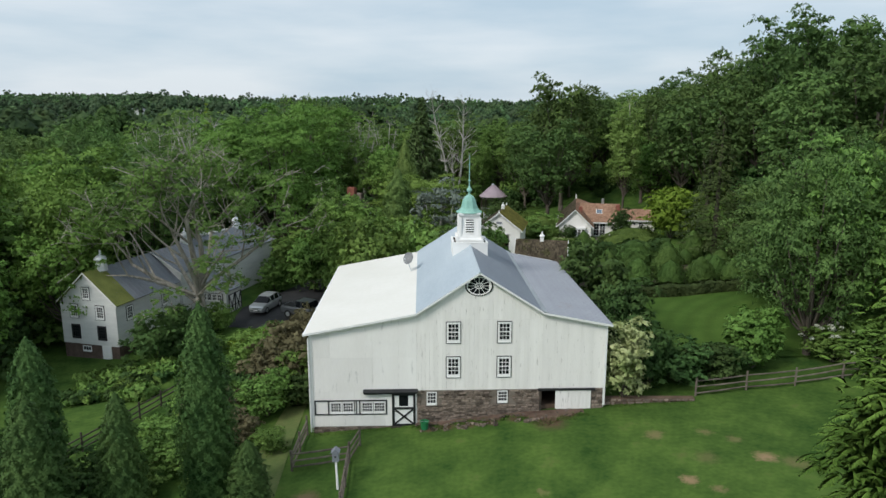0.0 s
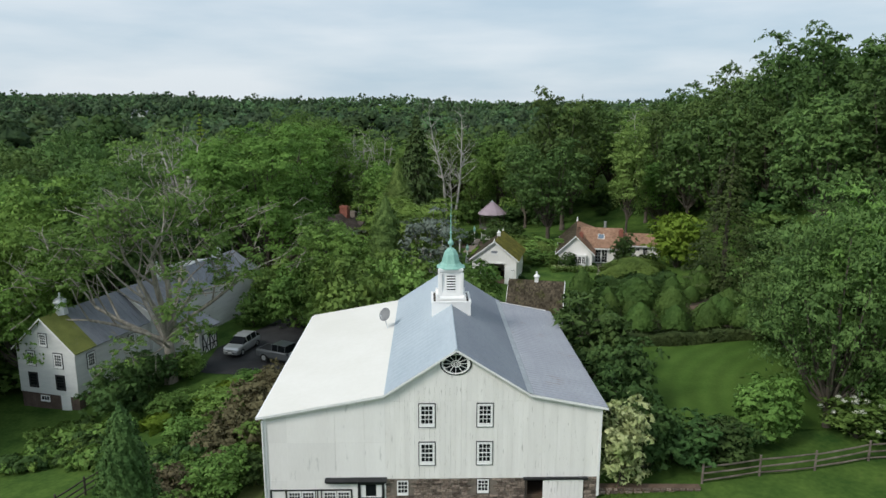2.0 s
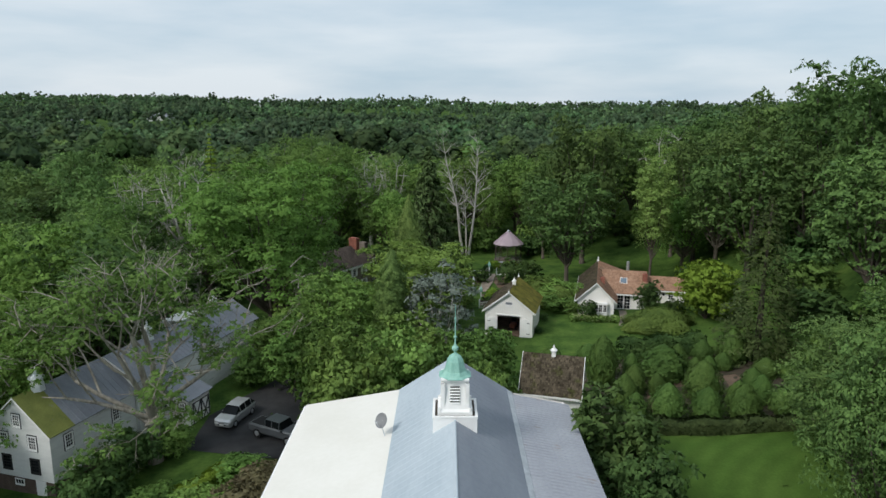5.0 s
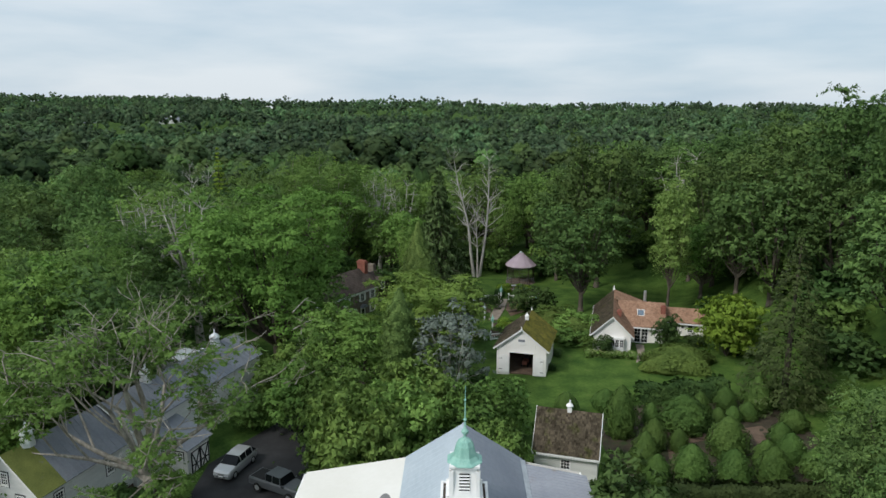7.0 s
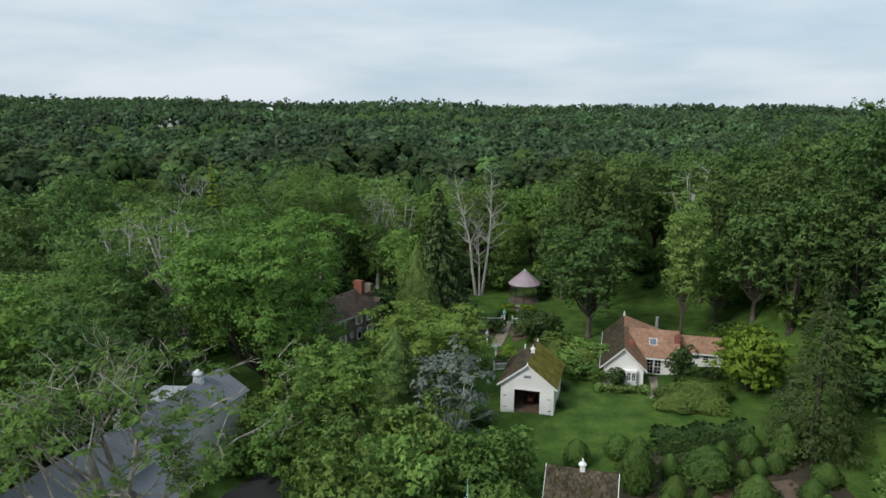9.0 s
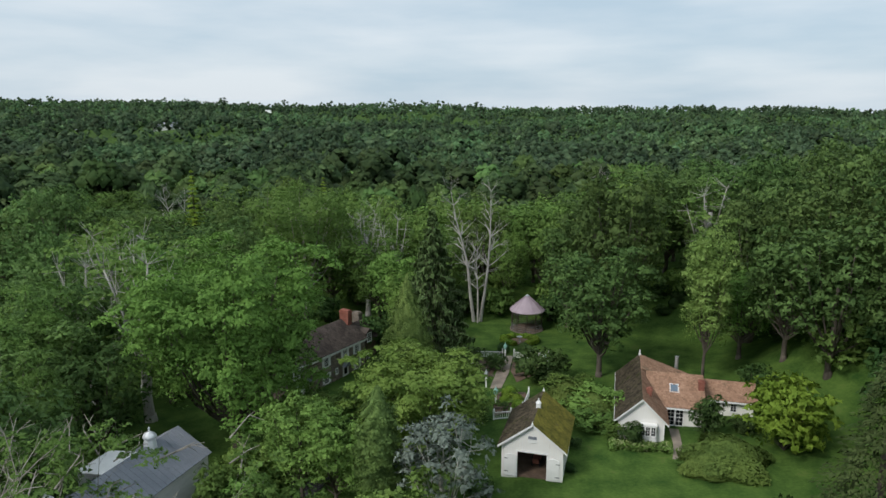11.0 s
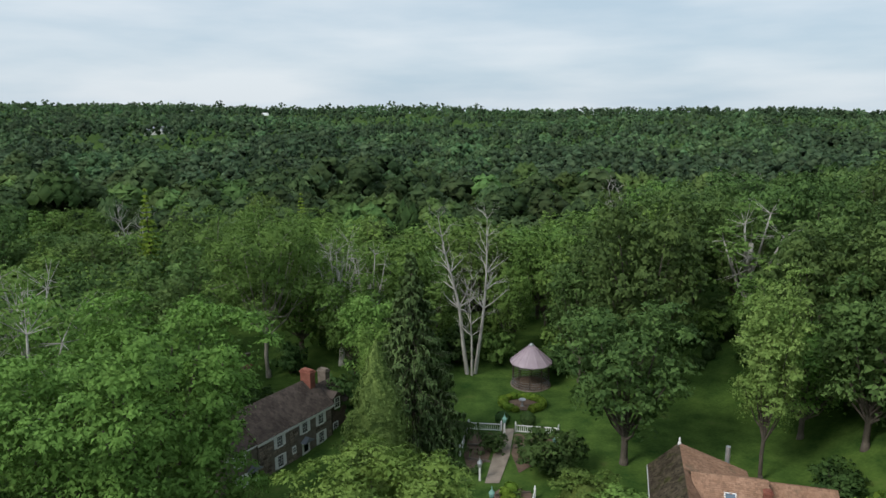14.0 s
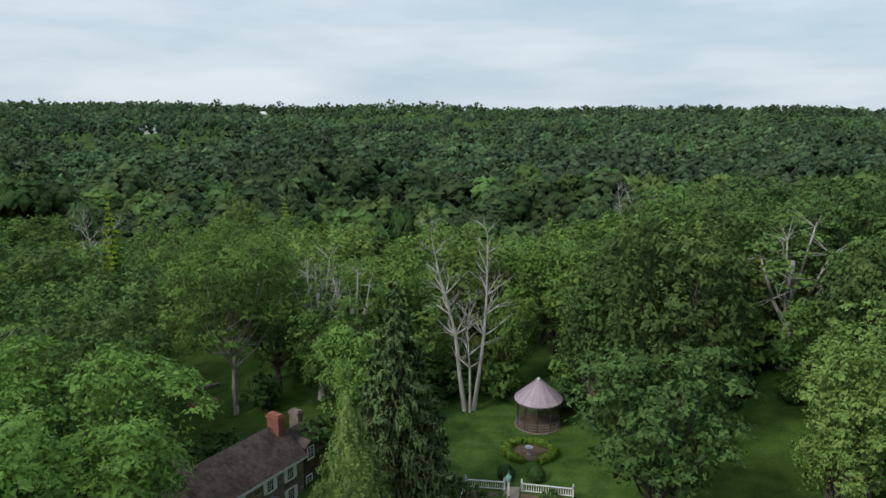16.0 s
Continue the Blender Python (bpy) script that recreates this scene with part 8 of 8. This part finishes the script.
# ---- vehicles ----
def vehicle(name, m, sections, glass_rows, paint, label, length, wheel_r, track, axles, category="car"):
    """Body lofted from sections (y, half width, underside, shoulder); a glazed upper part (y, half width, bottom, top)."""
    car = thing(name, m, label, category)
    b = Build()
    rings = []
    for y, w, z0, z1 in sections:
        rings.append([(-w * 0.92, y, z0), (-w, y, z0 + 0.18), (-w, y, z1 - 0.14), (-w * 0.9, y, z1), (w * 0.9, y, z1), (w, y, z1 - 0.14), (w, y, z0 + 0.18), (w * 0.92, y, z0)])
    n = 8
    v = [p for r in rings for p in r]
    f = [(k * n + i, (k + 1) * n + i, (k + 1) * n + (i + 1) % n, k * n + (i + 1) % n) for k in range(len(rings) - 1) for i in range(n)]
    b.add(v, f + [tuple(range(n)), tuple(range(len(v) - 1, len(v) - n - 1, -1))])
    body = part("body", b, paint, car)
    g = Build()
    v = [p for y, w, z0, z1, w1 in glass_rows for p in ((-w, y, z0), (-w1, y, z1), (w1, y, z1), (w, y, z0))]
    k = len(glass_rows)
    g.add(v, [(i * 4 + j, (i + 1) * 4 + j, (i + 1) * 4 + (j + 1) % 4, i * 4 + (j + 1) % 4) for i in range(k - 1) for j in range(4)] + [(0, 1, 2, 3), (4 * k - 1, 4 * k - 2, 4 * k - 3, 4 * k - 4)])
    part("glazing", g, M_GLASS, car, "dark tinted glass")
    top = Build()
    inner = [r for r in glass_rows if r[3] - r[2] > 0.3]
    for (y0, w0, _, z0, u0), (y1, w1, _, z1, u1) in zip(inner, inner[1:]):
        top.slab([(-u0, y0, z0 + 0.03), (u0, y0, z0 + 0.03), (u1, y1, z1 + 0.03), (-u1, y1, z1 + 0.03)], 0.06)
    part("roof", top, paint, car)
    for y, w, z0, z1, w1 in inner:
        for s in (-1, 1):
            part("pillar", Build().tube((s * w * 1.005, y, z0), (s * w1 * 1.005, y, z1 + 0.02), 0.045, 0.04, 5), paint, car)
    for y in axles:
        for s in (-1, 1):
            x = s * track
            wh = part("wheel", Build().tube((x - 0.11, y, wheel_r), (x + 0.11, y, wheel_r), wheel_r, wheel_r, 18), M_RUBBER, car)
            part("rim", Build().tube((x + s * 0.1, y, wheel_r), (x + s * 0.125, y, wheel_r), wheel_r * 0.62, wheel_r * 0.56, 14), M_GALV, wh)
    y0, w, z0, z1 = sections[0]
    for s in (-1, 1):
        part("headlight", Build().box(s * w * 0.7 - 0.2, y0 - 0.03, z1 - 0.24, s * w * 0.7 + 0.2, y0 + 0.1, z1 - 0.1), M_LAMP, car)
        part("mirror", Build().box(s * (w + 0.12) - 0.1, y0 + 1.55, z1 + 0.12, s * (w + 0.12) + 0.1, y0 + 1.7, z1 + 0.3), paint, car)
    part("grille", Build().box(-w * 0.62, y0 - 0.02, z0 + 0.12, w * 0.62, y0 + 0.05, z1 - 0.3), M_BLACK, car)
    part("number_plate", Build().box(-0.22, y0 - 0.035, z0 + 0.16, 0.22, y0 - 0.02, z0 + 0.27), M_WHITE, car)
    return car


def on_land(x, y, turn):
    return pose(x, y, gz(x, y) + 0.09, 0, 0, turn)


vehicle("car", on_land(-19.5, 72.0, -14), [(-2.3, 0.75, 0.3, 0.8), (-2.1, 0.9, 0.25, 0.95), (-1.0, 0.93, 0.22, 1.06), (0.5, 0.93, 0.22, 1.08), (1.9, 0.92, 0.25, 1.08), (2.3, 0.8, 0.35, 1.0)],
        [(-1.15, 0.84, 1.05, 1.08, 0.8), (-0.35, 0.84, 1.06, 1.56, 0.66), (0.5, 0.84, 1.07, 1.64, 0.68), (1.5, 0.84, 1.07, 1.6, 0.66), (2.15, 0.8, 1.05, 1.1, 0.76)], M_SILVERCAR,
        "silver crossover car parked on the asphalt drive", 4.6, 0.35, 0.82, (-1.45, 1.4))
truck = vehicle("pickup_truck", on_land(-14.2, 68.0, 64), [(-2.7, 0.8, 0.45, 1.05), (-2.5, 0.85, 0.45, 1.2), (-1.0, 0.88, 0.45, 1.25), (0.9, 0.9, 0.45, 1.25), (0.95, 0.9, 0.45, 1.2), (2.7, 0.9, 0.5, 1.2)],
                [(-1.05, 0.8, 1.24, 1.27, 0.78), (-0.75, 0.8, 1.25, 1.82, 0.72), (0.1, 0.8, 1.25, 1.86, 0.73), (0.85, 0.8, 1.25, 1.84, 0.73), (0.98, 0.8, 1.24, 1.27, 0.76)], M_GREYCAR,
                "dark grey pickup truck parked beside the barn", 5.5, 0.42, 0.85, (-1.75, 1.75), "truck")
part("cargo_bed", Build().box(-0.74, 1.1, 1.17, 0.74, 2.6, 1.215), M_RUBBER, truck)

# ---- flower garden before the round crib ----


def balusters(a, c, label):
    (ax, ay), (bx, by) = a, c
    f = thing("balustrade", pose(ax, ay, 0), label, "fence", "garden balustrade")
    ln = math.hypot(bx - ax, by - ay)
    k = int(ln / 0.22)
    me = Build().lathe([(0.035, 0.1), (0.05, 0.3), (0.03, 0.55), (0.03, 0.8)], 6).mesh("baluster", M_WHITE)
    for i in range(1, k):
        x, y = ax + (bx - ax) * i / k, ay + (by - ay) * i / k
        piece("baluster", me, f, pose(x - ax, y - ay, gz(x, y)))
    za, zb = gz(ax, ay), gz(bx, by)
    for z in (0.1, 0.82):
        part("rail", Build().tube((0, 0, za + z), (bx - ax, by - ay, zb + z), 0.06, 0.06, 4), M_WHITE, f)
    for x, y, z in ((0, 0, za), (bx - ax, by - ay, zb)):
        part("post", Build().box(x - 0.09, y - 0.09, z - 0.2, x + 0.09, y + 0.09, z + 1.0).lathe([(0.13, z + 1.0), (0.13, z + 1.05), (0.05, z + 1.1), (0.1, z + 1.2), (0.02, z + 1.32)], 8, (x, y, 0)), M_WHITE, f)
    return f


balusters((2.2, 124.3), (5.9, 123.6), "white turned balustrade along the flower garden")
balusters((7.5, 123.2), (12.2, 122.2), "white turned balustrade along the flower garden")
balusters((12.2, 122.2), (11.6, 118.2), "white turned balustrade along the flower garden")
balusters((2.2, 124.3), (1.4, 118.0), "white turned balustrade along the flower garden")
balusters((4.3, 103.0), (6.2, 103.2), "short white balustrade by the garage")
balusters((7.6, 104.6), (8.6, 109.2), "white balustrade beside the raised beds")
for x, y, h in ((6.2, 122.0, 2.3), (3.5, 112.8, 2.0), (11.3, 117.6, 1.9), (4.6, 107.6, 1.7)):
    t = thing("garden_post", pose(x, y, gz(x, y)), "white garden post with a verdigris lantern finial", "post", "garden posts")
    part("post", Build().box(-0.1, -0.1, -0.2, 0.1, 0.1, h - 0.5), M_WHITE, t)
    part("finial", Build().lathe([(0.2, h - 0.5), (0.24, h - 0.42), (0.2, h - 0.15), (0.3, h - 0.1), (0.12, h + 0.15), (0.05, h + 0.3), (0.01, h + 0.6)], 8), M_COPPER if x != 3.5 else M_GALV, t)
draped("flower_bed", [(8.8 + 2.1 * math.cos(a), 131.6 + 2.3 * math.sin(a)) for a in np.linspace(0, 5.9, 16)], M_SOIL, "round flower bed of bare soil before the crib", "flower bed", 0.1, 5, dense=2)
ring = random.Random(3)
PEREN = [broadleaf("shrub", 260 + i, 3.0, 5.6, 0.2, 6, 6, 24, 0.42, M_LEAF if i else M_DARKLEAF, 0.3, 0.65, 0.12, core=False) for i in range(2)]
LIMEB = [column("box_ball", 230 + i, [(0.02, 0.3), (0.25, 0.5), (0.6, 0.45), (0.8, 0.1)], M_FRESH, 420, 0.12, 0.03, 0.15) for i in range(2)]
for i in range(22):
    a = i * math.tau / 22
    if abs(a - 4.7) < 0.2:
        continue
    plant("edging_plant", LIMEB[i % 2], 8.8 + 2.5 * math.cos(a), 131.6 + 2.75 * math.sin(a), "lime-green edging plant round the flower bed", "plant", s=ring.uniform(0.9, 1.2), turn=i * 40, group="edging plants")
bath = thing("bird_bath", pose(8.7, 130.9, gz(8.7, 130.9)), "pale stone bird bath in the round bed", "bird bath")
part("pedestal", Build().lathe([(0.3, 0), (0.3, 0.1), (0.13, 0.2), (0.11, 0.7), (0.2, 0.8)], 10), M_GALV, bath)
part("basin", Build().lathe([(0.15, 0.78), (0.45, 0.92), (0.47, 0.98), (0.38, 0.97), (0.05, 0.88)], 14), M_GALV, bath)
BALL = column("box_ball", 240, [(0.02, 0.5), (0.4, 0.85), (0.9, 0.85), (1.35, 0.5), (1.55, 0.08)], M_DARKLEAF, 1700, 0.13, 0.06, 0.03)
for x, y in ((6.1, 125.6), (9.0, 125.2)):
    plant("box_ball", BALL, x, y, "clipped round box bush by the gate", "topiary", group="gate topiary")
for x, y, s in ((38, 137, 1.3), (41, 139, 1.1), (36, 145, 1.2), (43, 146, 1.4), (34, 140, 1.0), (39, 150, 1.1)):
    plant("box_ball", BALL, x, y, "clipped round bush on the far lawn", "topiary", s=s, group="far topiary")
draped("garden_path", [(6.0, 124.0), (7.4, 123.8), (6.6, 117.5), (5.4, 112.0), (4.0, 112.2), (4.9, 117.8)], M_GRAVEL, "tan gravel path up to the garden gate", "path", 0.08)
draped("flower_bed", [(4.2, 104), (8.0, 104.8), (8.4, 110), (6.2, 112), (4.6, 110)], M_SOIL, "brown soil of the raised beds", "flower bed", 0.07)
draped("flower_bed", [(7.4, 114), (11.5, 118), (11.8, 121.8), (7.4, 122.6), (6.8, 118)], M_SOIL, "brown soil of the flower garden", "flower bed", 0.07)
draped("flower_bed", [(2.4, 114), (4.4, 117), (5.4, 123.2), (2.4, 123.6), (1.8, 118)], M_SOIL, "brown soil of the flower garden", "flower bed", 0.07)
for x0, y0, x1, y1 in ((4.3, 105.5, 7.9, 105.9), (4.5, 107.6, 8.2, 108.2), (5.0, 109.6, 8.3, 110.2), (7.2, 116.0, 11.0, 117.0), (7.2, 119.0, 11.6, 119.8), (2.2, 117.0, 4.6, 116.4), (2.2, 120.2, 5.0, 119.8)):
    z = (gz(x0, y0) + gz(x1, y1)) / 2
    t = thing("bed_edging", pose(x0, y0, z), "weathered timber edging of a raised bed", "edging", "raised beds")
    part("board", Build().box(0, -0.06, -0.3, math.hypot(x1 - x0, y1 - y0), 0.06, 0.28, pose(0, 0, 0, 0, 0, math.degrees(math.atan2(y1 - y0, x1 - x0)))), M_WOOD, t)
for i in range(26):
    q = ring.choice(((2.4, 4.6, 114, 123), (7.4, 11.2, 117, 122), (4.8, 7.8, 104.8, 110.5)))
    px, py = ring.uniform(q[0], q[1]), ring.uniform(q[2], q[3])
    if i % 3 == 0:
        plant("edging_plant", LIMEB[i % 2], px, py, "yellow-green perennial in the raised beds", "plant", s=ring.uniform(0.7, 1.4), turn=i * 50, group="bed plants")
    else:
        bush(PEREN, px, py, ring.uniform(0.35, 0.8), ring.uniform(0.6, 1.3), "leafy perennial in the raised beds", "plant", "perennial", "bed plants")

# ---- ruined terrace wall on the far lawn ----
ruin = thing("terrace_wall", pose(-36.6, 147.6, gz(-35, 149), 0, 0, 35), "low brown rubble terrace wall on the far lawn", "wall")
part("core", Build().box(0, 0, -0.5, 5.2, 0.9, 0.5), M_MORTAR, ruin)
lay_stones(ruin, 0, 5.2, -0.2, 0.6, 0.0, [], random.Random(9), 0.2, 0.35, 0.4, 0.9)

# ---- far houses ----


def far_house(x, y, z, w, d, eave, ridge, turn, wall, roof, label, bays):
    h = thing("far_house", pose(x, y, z, 0, 0, turn), label, "house")
    b = Build().box(-w / 2, 0, -10, w / 2, d, eave)
    for s in (-w / 2, w / 2 - 0.2):
        b.add([(s, 0, eave), (s, d, eave), (s, d / 2, ridge), (s + 0.2, 0, eave), (s + 0.2, d, eave), (s + 0.2, d / 2, ridge)], [(0, 2, 1), (3, 4, 5), (0, 3, 5, 2), (1, 2, 5, 4)])
    part("wall", b, wall, h)
    part("roof", Build().slab([(-w / 2 - 0.5, -0.6, eave - 0.2), (w / 2 + 0.5, -0.6, eave - 0.2), (w / 2 + 0.5, d / 2, ridge + 0.1), (-w / 2 - 0.5, d / 2, ridge + 0.1)], 0.25), roof, h)
    part("roof", Build().slab([(w / 2 + 0.5, d + 0.6, eave - 0.2), (-w / 2 - 0.5, d + 0.6, eave - 0.2), (-w / 2 - 0.5, d / 2, ridge + 0.1), (w / 2 + 0.5, d / 2, ridge + 0.1)], 0.25), roof, h)
    for i in range(bays):
        for z0 in (1.2, 4.2):
            if z0 + 1.6 < eave:
                part("window", Build().box(-w / 2 + (i + 0.5) * w / bays - 0.6, -0.08, z0, -w / 2 + (i + 0.5) * w / bays + 0.6, 0.0, z0 + 1.6), M_GLASS, h)
    return h


fh = far_house(-318, 718, 11.0, 26, 11, 6.4, 11, 12, M_CLAP, M_SLATEMETAL, "large pale house with grey roofs far off in the wood", 8)
part("cross_gable", Build().add([(-5, -3, 0), (5, -3, 0), (5, -3, 6.4), (0, -3, 11.5), (-5, -3, 6.4), (-5, 5, 0), (5, 5, 0), (5, 5, 6.4), (0, 5, 11.5), (-5, 5, 6.4)], [(0, 1, 2, 3, 4), (1, 6, 7, 2), (0, 4, 9, 5), (2, 7, 8, 3), (4, 3, 8, 9)]), M_CLAP, fh)
far_house(-428, 1412, 22.0, 11, 9, 8.0, 13, 40, M_WHITE, M_WHITE, "white house on the far wooded ridge", 3)
far_house(-436, 762, 6.5, 16, 9, 6.0, 10, -10, M_WHITE, M_SLATEMETAL, "white house far off in the wood", 5)

# rubble and earth along the barn's foot, with grass growing over its edge
rk = np.random.default_rng(91)
bw = barn.matrix_world
foot = [bw @ Vector((x, -0.05, 0)) for x in np.linspace(-3.9, 6.6, 36)]
front_edge = [bw @ Vector((x, -(0.45 + 0.5 * math.exp(-((x - 4.4) / 1.3) ** 2) * 2.2 + 0.22 * math.sin(x * 2.3) + 0.14 * math.sin(x * 5.7 + 1)), 0)) for x in np.linspace(-3.9, 6.6, 36)]
M_RUBBLE = surface("brown_rubble_earth", (0.060, 0.036, 0.026), (0.155, 0.105, 0.078), 1.8, 14, 0.95, bump=0.6, stain=(0.06, 0.085, 0.025), stain_scale=2.2, stain_at=0.60)
strip = []
for a, c in zip(front_edge, foot):
    for k in range(5):
        p = a.lerp(c, k / 4)
        strip.append((p.x, p.y, gz(p.x, p.y) + (-0.05, 0.0, 0.045, 0.08, 0.11)[k] + rk.uniform(-0.035, 0.035)))
sf = [(i * 5 + k, i * 5 + 5 + k, i * 5 + 6 + k, i * 5 + 1 + k) for i in range(35) for k in range(4)]
tagged(new("earth_bank", soup("earth_bank", np.array(strip), M_RUBBLE, faces=np.array(sf), smooth=True)), "brown earth and rubble banked along the barn's stone foot", "soil", kind="structure")
rv = Build()
for k in range(150):
    i = int(rk.integers(0, 35))
    p = front_edge[i].lerp(foot[i], rk.uniform(0.1, 0.95)) + Vector((rk.uniform(-0.15, 0.15), 0, 0))
    q = 0.03 + 0.10 * rk.random() ** 2
    z = gz(p.x, p.y) + 0.05
    rv.lathe([(q * 0.8, -q * 0.4), (q, 0), (q * 0.6, q * 0.5)], 5, (p.x, p.y, z), turn=rk.uniform(0, 6))
tagged(new("rubble", rv.mesh("rubble", M_STONE)), "small broken stones on the earth at the barn's foot", "stones", kind="stuff")


def grass(name, px, py, h, material, label, seed):
    """Grass blades in loose tufts."""
    rng = np.random.default_rng(seed)
    k = len(px)
    a = rng.uniform(0, math.tau, k)
    hh = h * rng.uniform(0.5, 1.3, k)
    g = land(px, py)
    w = 0.012
    base = np.stack([px, py, g], 1)
    side = np.stack([np.cos(a) * w, np.sin(a) * w, np.zeros(k)], 1)
    tip = base + np.stack([rng.normal(0, 0.3, k) * hh, rng.normal(0, 0.3, k) * hh, hh], 1)
    v = np.stack([base - side, base + side, tip], 1).reshape(-1, 3)
    nn = np.repeat(unit(np.stack([rng.normal(0, 0.25, k), rng.normal(0, 0.25, k), np.ones(k)], 1)), 3, 0)
    return tagged(new(name, soup(name, np.concatenate([v, nn], 1), material, np.full(3 * k, 0.3))), label, "grass", kind="stuff")


M_BLADE = foliage("grass_blades", (0.060, 0.125, 0.022), (0.130, 0.205, 0.046), 0.01, 0.05, 0.2, leaf=0.4)
ex, ey = [], []
for i in range(36):
    for _ in range(60):
        ex.append(front_edge[i].x + rk.normal(0, 0.2))
        ey.append(front_edge[i].y - 0.1 + rk.normal(0, 0.2))
for x0, y0, x1, y1, n in ((10.4, 40.3, 16.2, 40.5, 500), (-8.0, 39.2, -1.8, 39.5, 500)):
    u = rk.random(n)
    ex += list(x0 + (x1 - x0) * u + rk.normal(0, 0.1, n))
    ey += list(y0 + (y1 - y0) * u + rk.normal(0, 0.15, n))
grass("grass_fringe", np.array(ex), np.array(ey), 0.13, M_BLADE, "longer grass along the wall, fence and earth edge", 3)
